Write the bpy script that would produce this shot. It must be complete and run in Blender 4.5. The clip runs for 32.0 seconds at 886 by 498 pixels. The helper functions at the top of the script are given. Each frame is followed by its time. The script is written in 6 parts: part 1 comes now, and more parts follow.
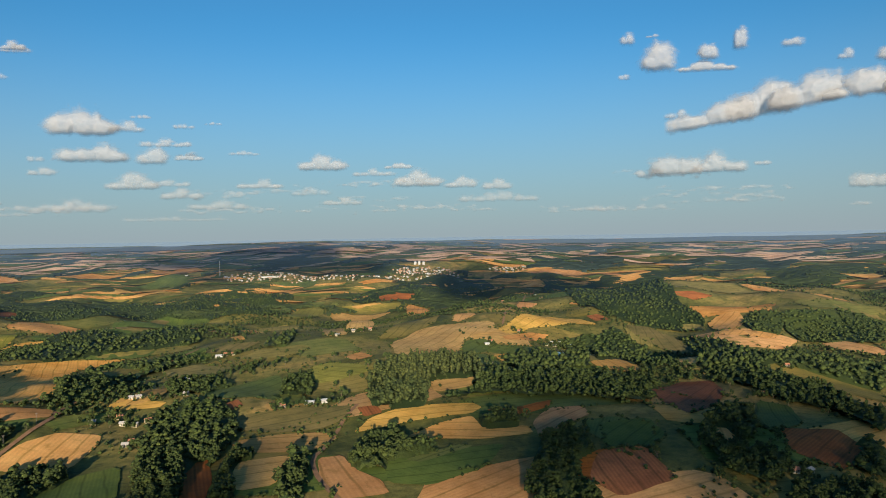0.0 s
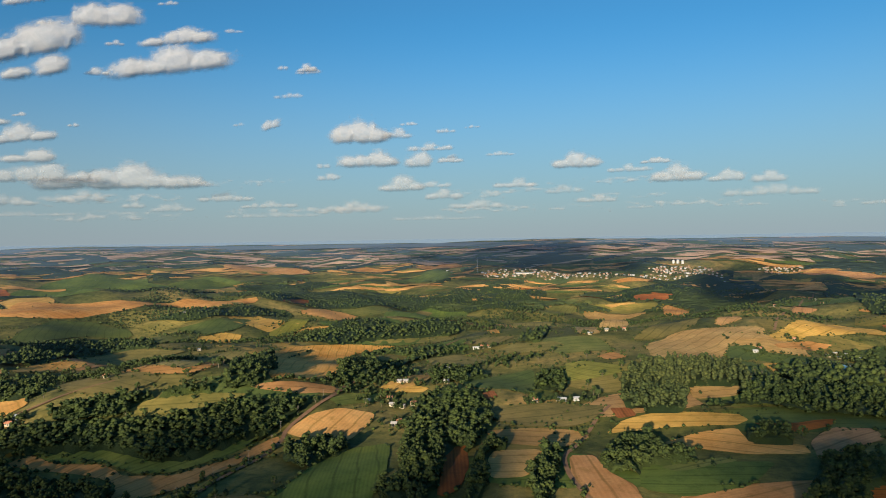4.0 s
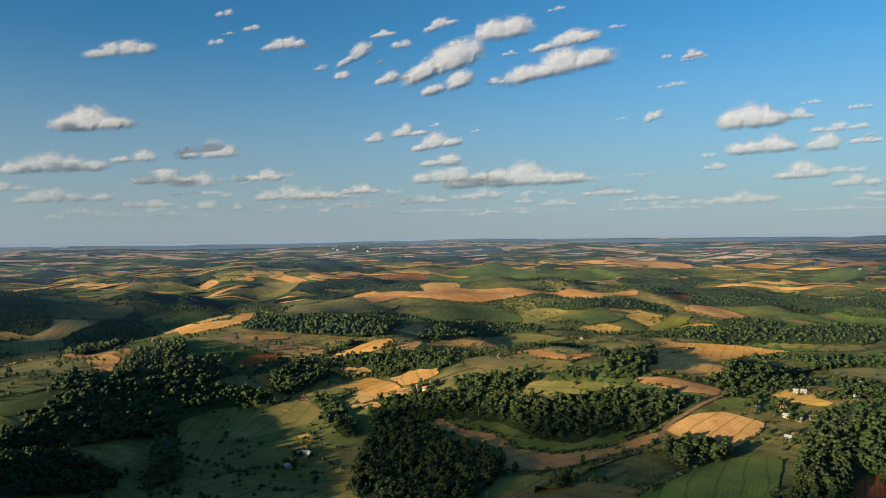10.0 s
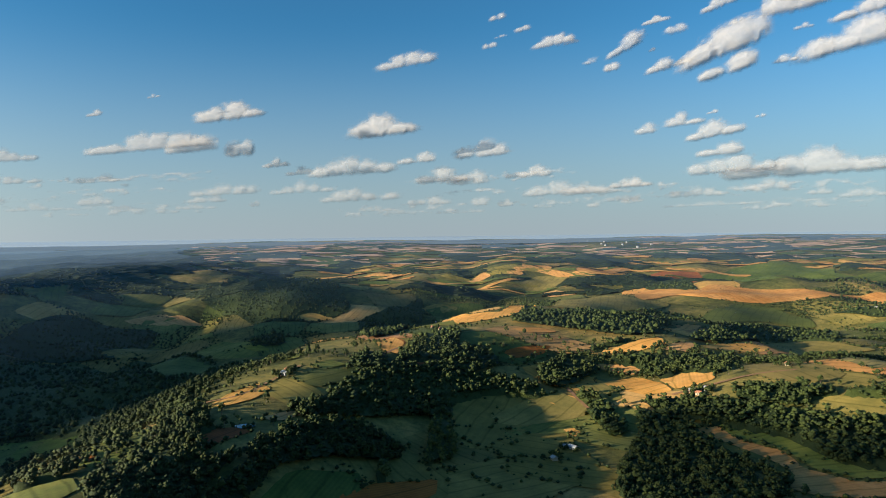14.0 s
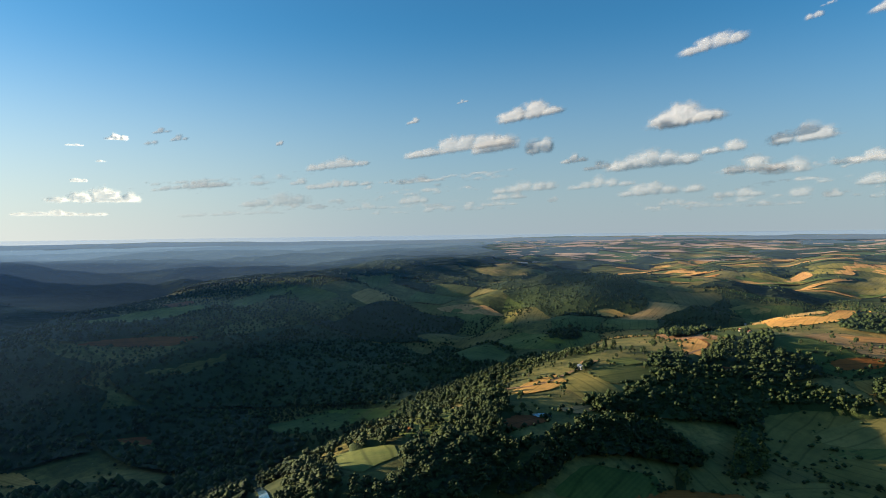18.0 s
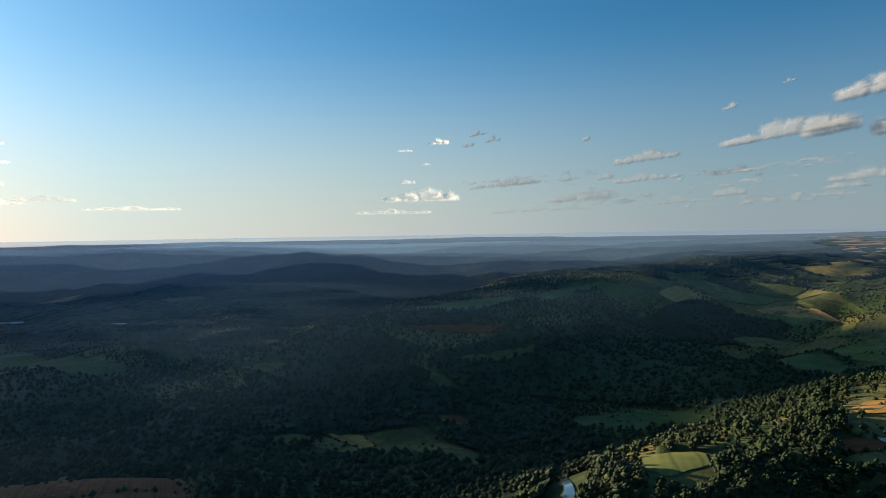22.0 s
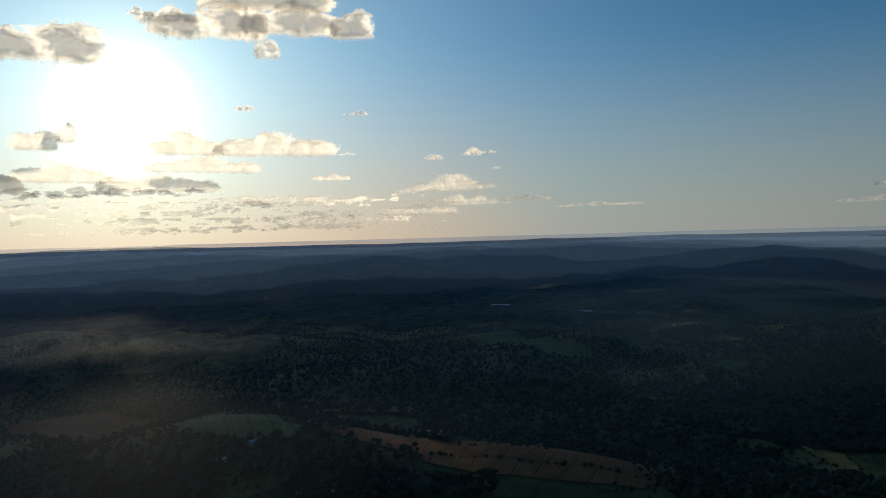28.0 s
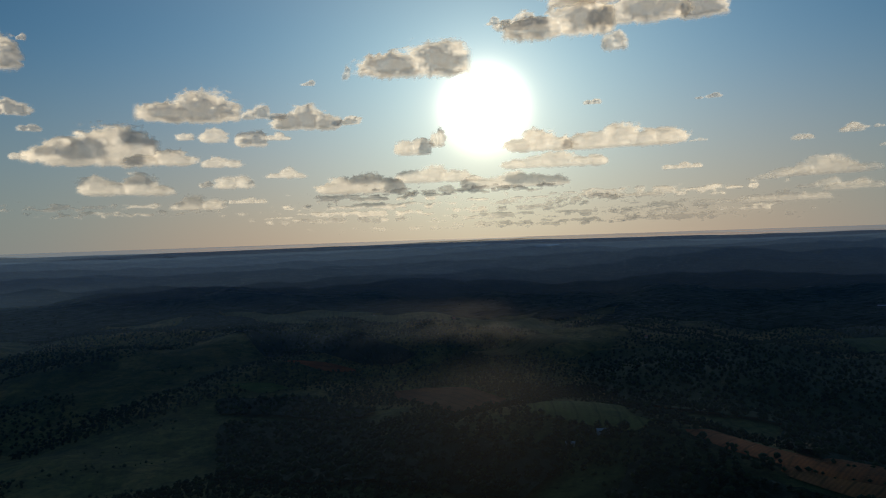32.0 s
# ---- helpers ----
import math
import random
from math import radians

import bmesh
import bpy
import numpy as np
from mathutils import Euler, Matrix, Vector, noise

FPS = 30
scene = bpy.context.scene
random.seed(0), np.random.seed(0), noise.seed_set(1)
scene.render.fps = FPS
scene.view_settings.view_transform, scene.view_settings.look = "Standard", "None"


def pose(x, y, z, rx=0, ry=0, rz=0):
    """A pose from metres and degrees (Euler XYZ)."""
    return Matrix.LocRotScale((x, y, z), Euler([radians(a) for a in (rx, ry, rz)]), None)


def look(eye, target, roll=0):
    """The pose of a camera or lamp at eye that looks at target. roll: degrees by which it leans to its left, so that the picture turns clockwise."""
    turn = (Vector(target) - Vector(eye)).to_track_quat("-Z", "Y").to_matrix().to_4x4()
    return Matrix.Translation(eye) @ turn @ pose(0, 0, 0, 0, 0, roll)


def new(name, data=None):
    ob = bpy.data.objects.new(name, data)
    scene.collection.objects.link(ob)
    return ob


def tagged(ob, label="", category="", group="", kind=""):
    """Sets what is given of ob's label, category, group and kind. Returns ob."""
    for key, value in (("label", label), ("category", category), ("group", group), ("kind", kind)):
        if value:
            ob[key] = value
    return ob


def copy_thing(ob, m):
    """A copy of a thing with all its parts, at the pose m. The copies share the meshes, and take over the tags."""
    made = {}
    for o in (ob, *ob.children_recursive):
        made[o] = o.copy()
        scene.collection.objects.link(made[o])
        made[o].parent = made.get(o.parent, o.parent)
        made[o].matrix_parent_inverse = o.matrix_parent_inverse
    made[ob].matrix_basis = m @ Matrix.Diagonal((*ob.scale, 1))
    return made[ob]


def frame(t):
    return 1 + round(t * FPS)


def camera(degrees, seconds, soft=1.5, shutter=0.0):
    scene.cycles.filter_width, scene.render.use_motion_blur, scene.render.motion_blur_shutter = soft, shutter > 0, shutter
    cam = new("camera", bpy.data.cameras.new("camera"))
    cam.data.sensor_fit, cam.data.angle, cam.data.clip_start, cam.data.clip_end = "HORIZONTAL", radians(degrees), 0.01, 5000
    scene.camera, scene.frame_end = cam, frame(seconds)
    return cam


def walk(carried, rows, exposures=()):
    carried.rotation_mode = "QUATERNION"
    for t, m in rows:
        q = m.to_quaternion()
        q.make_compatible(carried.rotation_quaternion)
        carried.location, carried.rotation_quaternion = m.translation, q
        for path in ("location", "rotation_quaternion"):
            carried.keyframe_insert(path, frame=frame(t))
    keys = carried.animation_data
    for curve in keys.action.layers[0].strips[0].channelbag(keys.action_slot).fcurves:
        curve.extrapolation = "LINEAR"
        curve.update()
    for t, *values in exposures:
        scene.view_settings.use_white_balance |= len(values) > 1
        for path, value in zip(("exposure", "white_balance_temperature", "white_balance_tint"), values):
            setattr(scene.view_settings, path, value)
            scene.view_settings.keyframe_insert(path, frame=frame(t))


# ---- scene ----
import collections
import itertools
from mathutils import geometry

# ---- the camera: it hovers and turns to the left ----
EYE_Z = 200.0
cam = camera(64.79, 32.0, soft=1.0)
TURN = [  # seconds, yaw, pitch, roll
    (0.0, -0.00, -1.04, 0.98),
    (0.5, 2.56, -1.02, 0.98),
    (1.0, 5.11, -0.99, 0.98),
    (1.5, 7.70, -0.97, 0.98),
    (2.0, 10.31, -0.95, 0.98),
    (2.5, 12.89, -0.93, 0.98),
    (3.0, 15.39, -0.92, 0.97),
    (3.5, 17.98, -0.91, 0.96),
    (5.5, 28.24, -0.91, 0.93),
    (6.0, 30.84, -0.91, 0.91),
    (6.5, 33.30, -0.91, 0.89),
    (7.0, 35.72, -0.92, 0.87),
    (7.5, 38.22, -0.93, 0.84),
    (8.0, 40.81, -0.94, 0.82),
    (8.5, 43.42, -0.95, 0.81),
    (9.0, 46.03, -0.97, 0.81),
    (9.5, 48.58, -0.98, 0.81),
    (10.0, 51.08, -1.00, 0.81),
    (10.5, 53.63, -1.00, 0.81),
    (11.0, 56.35, -1.01, 0.80),
    (11.5, 59.07, -1.02, 0.79),
    (12.0, 61.76, -1.03, 0.78),
    (12.5, 64.36, -1.05, 0.77),
    (13.0, 67.12, -1.07, 0.76),
    (13.5, 69.98, -1.09, 0.75),
    (15.5, 81.40, -1.16, 0.72),
    (16.0, 84.56, -1.17, 0.72),
    (16.5, 87.70, -1.19, 0.73),
    (17.0, 90.82, -1.19, 0.74),
    (17.5, 93.87, -1.20, 0.75),
    (18.0, 96.82, -1.21, 0.76),
    (18.5, 99.78, -1.22, 0.76),
    (19.0, 102.80, -1.23, 0.77),
    (19.5, 105.84, -1.23, 0.78),
    (20.0, 109.10, -1.24, 0.80),
    (20.5, 112.40, -1.24, 0.83),
    (21.0, 115.69, -1.25, 0.86),
    (21.5, 118.54, -1.25, 0.90),
    (22.0, 121.53, -1.25, 0.95),
    (22.5, 124.71, -1.24, 1.00),
    (23.0, 127.70, -1.24, 1.05),
    (23.5, 130.48, -1.24, 1.10),
    (24.0, 133.05, -1.24, 1.16),
    (24.5, 135.73, -1.24, 1.21),
    (25.0, 138.58, -1.22, 1.26),
    (25.5, 141.63, -1.20, 1.31),
    (27.5, 154.68, -1.06, 1.52),
    (28.0, 158.06, -1.03, 1.56),
    (28.5, 161.49, -1.00, 1.61),
    (29.0, 164.79, -0.98, 1.66),
    (29.5, 168.23, -0.97, 1.70),
    (30.0, 171.62, -0.96, 1.75),
    (30.5, 174.99, -0.95, 1.79),
    (31.0, 178.08, -0.94, 1.84),
    (31.5, 181.91, -0.91, 1.89),
    (32.0, 186.02, -0.88, 1.95),
]
EXPOSURES = [(0.0, 1.03), (8.0, 1.08), (13.0, 1.28), (16.0, 1.45), (19.0, 1.42), (22.0, 1.06), (25.0, 0.74), (28.0, 0.0), (32.0, -0.55)]
walk(cam, [(t, pose(0, 0, EYE_Z, 90 + p, r, w)) for t, w, p, r in TURN], EXPOSURES)

# ---- sky and sun ----
SUN_AZ, SUN_EL = 182.3, 10.4


def bearing(az, el=0.0):
    """Unit vector for an azimuth from +y towards -x and an elevation, in degrees."""
    a, e = radians(az), radians(el)
    return Vector((-math.sin(a) * math.cos(e), math.cos(a) * math.cos(e), math.sin(e)))


SUN = bearing(SUN_AZ, SUN_EL)
world = bpy.data.worlds.new("sky")
scene.world = world
world.use_nodes = True
wn, wl = world.node_tree.nodes, world.node_tree.links
wn.clear()
sky = wn.new("ShaderNodeTexSky")
sky.sky_type, sky.sun_disc = "NISHITA", False
sky.sun_elevation, sky.sun_rotation = radians(SUN_EL), radians(-SUN_AZ)
sky.air_density, sky.dust_density, sky.ozone_density, sky.altitude = 1.0, 0.6, 3.0, 500
coord = wn.new("ShaderNodeTexCoord")


def sky_mix(a, b, fac, mode="MIX"):
    k = wn.new("ShaderNodeMix")
    k.data_type, k.blend_type = "RGBA", mode
    for socket, v in ((k.inputs[6], a), (k.inputs[7], b), (k.inputs[0], fac)):
        if isinstance(v, bpy.types.NodeSocket):
            wl.new(v, socket)
        else:
            socket.default_value = v
    return k.outputs[2]


def sky_range(value, low, high, to_low, to_high):
    k = wn.new("ShaderNodeMapRange")
    k.interpolation_type = "SMOOTHSTEP"
    for i, v in enumerate((low, high, to_low, to_high), 1):
        k.inputs[i].default_value = v
    wl.new(value, k.inputs[0])
    return k.outputs[0]


# dry blue air above, and the dusty haze that lies along the whole horizon
split = wn.new("ShaderNodeSeparateXYZ")
wl.new(coord.outputs["Generated"], split.inputs[0])
tinted = sky_mix(sky.outputs[0], (0.45, 1.04, 1.24, 1), 1.0, "MULTIPLY")
flat_dot = wn.new("ShaderNodeVectorMath")
flat_dot.operation = "DOT_PRODUCT"
flat_dot.inputs[1].default_value = bearing(SUN_AZ)
wl.new(coord.outputs["Generated"], flat_dot.inputs[0])
pale_haze = sky_mix((2.95, 3.5, 3.9, 1), (5.9, 5.75, 5.2, 1), sky_range(flat_dot.outputs["Value"], 0.05, 0.92, 0.0, 1.0))
haze_colour = sky_mix(pale_haze, (9.6, 6.0, 3.7, 1), sky_range(flat_dot.outputs["Value"], 0.80, 1.0, 0.0, 1.0))
hazy = sky_mix(tinted, haze_colour, sky_range(split.outputs[2], -0.05, 0.30, 0.97, 0.0))
# the air is brightest opposite the sun and deepest at right angles to it
away_side = sky_range(flat_dot.outputs["Value"], -1.0, -0.40, 1.05, 0.93)
sun_side = sky_range(flat_dot.outputs["Value"], -0.30, 0.50, 1.0, 1.14)
hazy = sky_mix(hazy, away_side, 1.0, "MULTIPLY")
hazy = sky_mix(hazy, sun_side, 1.0, "MULTIPLY")
back = wn.new("ShaderNodeBackground")
back.inputs["Strength"].default_value = 0.053
wl.new(hazy, back.inputs["Color"])
# the sun's own glare in the hazy air round it
dotp = wn.new("ShaderNodeVectorMath")
dotp.operation = "DOT_PRODUCT"
dotp.inputs[1].default_value = SUN
wl.new(coord.outputs["Generated"], dotp.inputs[0])
clampd = wn.new("ShaderNodeClamp")
wl.new(dotp.outputs["Value"], clampd.inputs[0])
glow = back
for tint, lobes in (((1.0, 0.85, 0.60, 1), ((1500, 9.0), (260, 0.55), (45, 0.26))), ((0.80, 0.92, 1.0, 1), ((10, 0.20), (3, 0.06)))):
    total = None
    for power, gain in lobes:
        a = wn.new("ShaderNodeMath")
        a.operation, a.inputs[1].default_value = "POWER", power
        wl.new(clampd.outputs[0], a.inputs[0])
        b = wn.new("ShaderNodeMath")
        b.operation, b.inputs[1].default_value = "MULTIPLY", gain
        wl.new(a.outputs[0], b.inputs[0])
        if total is None:
            total = b
        else:
            c = wn.new("ShaderNodeMath")
            wl.new(total.outputs[0], c.inputs[0])
            wl.new(b.outputs[0], c.inputs[1])
            total = c
    glare = wn.new("ShaderNodeBackground")
    glare.inputs["Color"].default_value = tint
    wl.new(total.outputs[0], glare.inputs["Strength"])
    both = wn.new("ShaderNodeAddShader")
    wl.new(glow.outputs[0], both.inputs[0])
    wl.new(glare.outputs[0], both.inputs[1])
    glow = both
wout = wn.new("ShaderNodeOutputWorld")
wl.new(glow.outputs[0], wout.inputs["Surface"])

lamp = bpy.data.lights.new("sun", "SUN")
lamp.energy, lamp.angle, lamp.color = 5.3, radians(0.55), (1.0, 0.86, 0.64)
sun = new("sun", lamp)
sun.matrix_world = look(SUN * 4000, (0, 0, 0))


# ---- materials ----
def material(name, rough=0.9, metal=0.0, spec=0.2):
    m = bpy.data.materials.new(name)
    m.use_nodes = True
    b = m.node_tree.nodes["Principled BSDF"]
    b.inputs["Roughness"].default_value, b.inputs["Metallic"].default_value = rough, metal
    b.inputs["Specular IOR Level"].default_value = spec
    return m, m.node_tree.nodes, m.node_tree.links, b


def rgb(c):
    return (*c, 1.0)


def noise_node(n, l, scale, detail=4.0, rough=0.6, vector=None, distort=0.0):
    k = n.new("ShaderNodeTexNoise")
    k.inputs["Scale"].default_value, k.inputs["Detail"].default_value = scale, detail
    k.inputs["Roughness"].default_value, k.inputs["Distortion"].default_value = rough, distort
    if vector is not None:
        l.new(vector, k.inputs["Vector"])
    return k.outputs["Fac"]


def ramp(n, l, fac, *stops):
    k = n.new("ShaderNodeValToRGB")
    e = k.color_ramp.elements
    e[0].position, e[0].color = stops[0][0], rgb(stops[0][1])
    e[1].position, e[1].color = stops[-1][0], rgb(stops[-1][1])
    for p, c in stops[1:-1]:
        e.new(p).color = rgb(c)
    l.new(fac, k.inputs[0])
    return k.outputs[0]


def blend(n, l, a, b, fac, mode="MIX"):
    k = n.new("ShaderNodeMix")
    k.data_type, k.blend_type = "RGBA", mode
    for socket, v in ((k.inputs[6], a), (k.inputs[7], b), (k.inputs[0], fac)):
        if isinstance(v, bpy.types.NodeSocket):
            l.new(v, socket)
        else:
            socket.default_value = v
    return k.outputs[2]


def bumped(n, l, bsdf, h, strength, distance):
    k = n.new("ShaderNodeBump")
    k.inputs["Strength"].default_value, k.inputs["Distance"].default_value = strength, distance
    l.new(h, k.inputs["Height"])
    l.new(k.outputs[0], bsdf.inputs["Normal"])


def coords(n, which="Object"):
    return n.new("ShaderNodeTexCoord").outputs[which]


def land_material():
    """Rough pasture, scrub and bare ground of the open country."""
    m, n, l, b = material("pasture_land")
    o = coords(n)
    wide = ramp(n, l, noise_node(n, l, 0.004, 5, 0.6, o, 0.8), (0.36, (0.055, 0.068, 0.017)), (0.47, (0.12, 0.115, 0.034)),
                (0.56, (0.20, 0.165, 0.055)), (0.68, (0.34, 0.22, 0.088)))
    mid = ramp(n, l, noise_node(n, l, 0.03, 6, 0.65, o, 0.5), (0.38, (0.32, 0.42, 0.28)), (0.5, (0.85, 0.9, 0.75)), (0.66, (1.35, 1.2, 1.0)))
    fine = ramp(n, l, noise_node(n, l, 0.35, 5, 0.7, o), (0.25, (0.6, 0.62, 0.55)), (0.75, (1.25, 1.2, 1.15)))
    small = ramp(n, l, noise_node(n, l, 0.11, 5, 0.7, o, 0.4), (0.38, (0.42, 0.48, 0.36)), (0.5, (0.95, 0.95, 0.9)), (0.64, (1.3, 1.2, 1.05)))
    c = blend(n, l, wide, mid, 0.65, "MULTIPLY")
    c = blend(n, l, c, small, 0.65, "MULTIPLY")
    l.new(blend(n, l, c, fine, 0.6, "MULTIPLY"), b.inputs["Base Color"])
    bumped(n, l, b, noise_node(n, l, 0.4, 5, 0.7, o), 0.5, 1.0)
    return m


def crop_material(name, dark, light, row, row_depth, patch):
    """A field: rows along its own x axis, worn patches and a shade of its own."""
    m, n, l, b = material(name)
    o = coords(n)
    info = n.new("ShaderNodeObjectInfo")
    wave = n.new("ShaderNodeTexWave")
    wave.bands_direction, wave.wave_profile = "Y", "SIN"
    wave.inputs["Scale"].default_value = 0.314 / row
    wave.inputs["Distortion"].default_value, wave.inputs["Detail"].default_value = 5.0, 3.0
    wave.inputs["Detail Scale"].default_value = 0.03
    l.new(o, wave.inputs["Vector"])
    base = ramp(n, l, noise_node(n, l, 0.018, 6, 0.62, o, 0.6), (0.3, dark), (0.68, light))
    spots = ramp(n, l, noise_node(n, l, 0.007, 4, 0.6, o, 1.2), (0.52, (1, 1, 1)), (0.72, patch))
    rows = ramp(n, l, wave.outputs["Fac"], (0.0, (1 - row_depth,) * 3), (1.0, (1 + row_depth * 0.5,) * 3))
    grain = ramp(n, l, noise_node(n, l, 0.7, 5, 0.75, o), (0.25, (0.72, 0.72, 0.7)), (0.75, (1.2, 1.2, 1.18)))
    lines = n.new("ShaderNodeTexWave")
    lines.bands_direction, lines.wave_profile = "Y", "SIN"
    lines.inputs["Scale"].default_value, lines.inputs["Distortion"].default_value = 0.314 / 15, 9.0
    lines.inputs["Detail"].default_value, lines.inputs["Detail Scale"].default_value = 3.0, 0.22
    l.new(o, lines.inputs["Vector"])
    tracks = ramp(n, l, lines.outputs["Fac"], (0.0, (0.52, 0.55, 0.46)), (0.03, (0.72, 0.75, 0.66)), (0.07, (1, 1, 1)))
    c = blend(n, l, base, spots, 0.85, "MULTIPLY")
    c = blend(n, l, c, tracks, 0.75, "MULTIPLY")
    c = blend(n, l, c, rows, 1.0, "MULTIPLY")
    mottle = ramp(n, l, noise_node(n, l, 0.085, 6, 0.7, o, 0.6), (0.34, (0.62, 0.66, 0.55)), (0.46, (0.96, 0.96, 0.94)), (0.68, (1.12, 1.08, 1.04)))
    c = blend(n, l, c, mottle, 0.8, "MULTIPLY")
    c = blend(n, l, c, grain, 0.7, "MULTIPLY")
    own = n.new("ShaderNodeHueSaturation")
    for socket, low, high in (("Hue", 0.496, 0.507), ("Saturation", 1.0, 1.14), ("Value", 0.80, 1.14)):
        k = n.new("ShaderNodeMapRange")
        k.inputs["To Min"].default_value, k.inputs["To Max"].default_value = low, high
        if socket == "Saturation":
            f = n.new("ShaderNodeMath")
            f.operation, f.inputs[1].default_value = "PINGPONG", 0.31
            l.new(info.outputs["Random"], f.inputs[0])
            k.inputs["From Max"].default_value = 0.31
            l.new(f.outputs[0], k.inputs[0])
        else:
            l.new(info.outputs["Random"], k.inputs[0])
        l.new(k.outputs[0], own.inputs[socket])
    l.new(c, own.inputs["Color"])
    l.new(own.outputs[0], b.inputs["Base Color"])
    bumped(n, l, b, grain, 0.4, 0.5)
    return m


def leaf_material(name, dark, light):
    m, n, l, b = material(name, 0.75, 0.0, 0.25)
    geo = n.new("ShaderNodeNewGeometry")
    o = coords(n)
    each = ramp(n, l, geo.outputs["Random Per Island"], (0.0, dark), (0.6, tuple((p + q) / 2 for p, q in zip(dark, light))), (1.0, light))
    fine = ramp(n, l, noise_node(n, l, 0.9, 4, 0.75, o), (0.3, (0.45, 0.5, 0.45)), (0.7, (1.3, 1.25, 1.2)))
    wide = ramp(n, l, noise_node(n, l, 0.012, 4, 0.6, o), (0.35, (0.75, 0.85, 0.8)), (0.65, (1.2, 1.1, 1.0)))
    c = blend(n, l, each, fine, 0.75, "MULTIPLY")
    l.new(blend(n, l, c, wide, 0.8, "MULTIPLY"), b.inputs["Base Color"])
    bumped(n, l, b, noise_node(n, l, 1.6, 4, 0.8, o), 0.9, 0.8)
    return m


def plain(name, c, rough=0.8, metal=0.0, var=0.25, scale=0.8):
    m, n, l, b = material(name, rough, metal, 0.35)
    f = ramp(n, l, noise_node(n, l, scale, 5, 0.65, coords(n)), (0.3, tuple(v * (1 - var) for v in c)), (0.7, tuple(min(1, v * (1 + var * 0.6)) for v in c)))
    l.new(f, b.inputs["Base Color"])
    return m


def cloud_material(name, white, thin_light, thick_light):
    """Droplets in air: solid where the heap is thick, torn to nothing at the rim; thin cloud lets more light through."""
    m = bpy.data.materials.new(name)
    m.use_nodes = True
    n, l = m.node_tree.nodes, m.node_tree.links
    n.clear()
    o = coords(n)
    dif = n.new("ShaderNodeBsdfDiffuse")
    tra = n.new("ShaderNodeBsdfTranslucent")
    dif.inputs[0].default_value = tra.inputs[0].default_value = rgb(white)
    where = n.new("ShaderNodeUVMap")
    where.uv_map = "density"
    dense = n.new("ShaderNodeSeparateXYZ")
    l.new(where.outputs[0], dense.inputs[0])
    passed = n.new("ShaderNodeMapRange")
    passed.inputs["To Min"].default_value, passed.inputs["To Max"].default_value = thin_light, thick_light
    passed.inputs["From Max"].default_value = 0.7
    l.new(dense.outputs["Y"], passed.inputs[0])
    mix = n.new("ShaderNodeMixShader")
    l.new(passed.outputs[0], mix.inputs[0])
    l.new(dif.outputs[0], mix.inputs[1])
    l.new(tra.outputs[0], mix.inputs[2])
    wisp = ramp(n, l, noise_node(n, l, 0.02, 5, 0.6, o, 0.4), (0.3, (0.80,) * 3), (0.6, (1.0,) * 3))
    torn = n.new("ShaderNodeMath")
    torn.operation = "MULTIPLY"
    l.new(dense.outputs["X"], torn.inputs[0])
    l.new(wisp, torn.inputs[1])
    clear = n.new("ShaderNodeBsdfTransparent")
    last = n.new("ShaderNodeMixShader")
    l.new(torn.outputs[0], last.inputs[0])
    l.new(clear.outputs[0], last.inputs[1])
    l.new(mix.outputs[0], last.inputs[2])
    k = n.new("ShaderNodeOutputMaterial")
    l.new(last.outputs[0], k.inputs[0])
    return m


def haze_sheet_material():
    """A faint bluish see-through sheet that stands in for haze, a little uneven."""
    m = bpy.data.materials.new("painted_haze_sheet")
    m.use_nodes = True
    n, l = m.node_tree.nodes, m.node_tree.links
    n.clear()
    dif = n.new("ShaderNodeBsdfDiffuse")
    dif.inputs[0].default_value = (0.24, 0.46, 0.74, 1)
    # faint gloss stands in for sun glare scattered by haze
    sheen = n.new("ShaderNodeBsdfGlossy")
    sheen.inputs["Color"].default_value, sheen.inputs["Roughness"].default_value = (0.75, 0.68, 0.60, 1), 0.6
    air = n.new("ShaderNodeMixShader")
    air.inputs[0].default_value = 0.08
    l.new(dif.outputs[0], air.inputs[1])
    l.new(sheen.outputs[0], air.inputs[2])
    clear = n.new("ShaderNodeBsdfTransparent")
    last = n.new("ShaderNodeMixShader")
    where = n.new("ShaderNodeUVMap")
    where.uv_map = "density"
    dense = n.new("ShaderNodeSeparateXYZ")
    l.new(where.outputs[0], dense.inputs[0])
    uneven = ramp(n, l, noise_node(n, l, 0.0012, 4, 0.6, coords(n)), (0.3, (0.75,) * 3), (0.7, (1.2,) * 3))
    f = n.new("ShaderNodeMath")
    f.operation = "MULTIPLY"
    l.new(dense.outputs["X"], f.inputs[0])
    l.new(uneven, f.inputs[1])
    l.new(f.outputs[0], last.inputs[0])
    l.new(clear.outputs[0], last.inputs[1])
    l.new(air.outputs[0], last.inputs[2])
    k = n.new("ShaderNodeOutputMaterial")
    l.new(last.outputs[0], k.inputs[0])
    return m


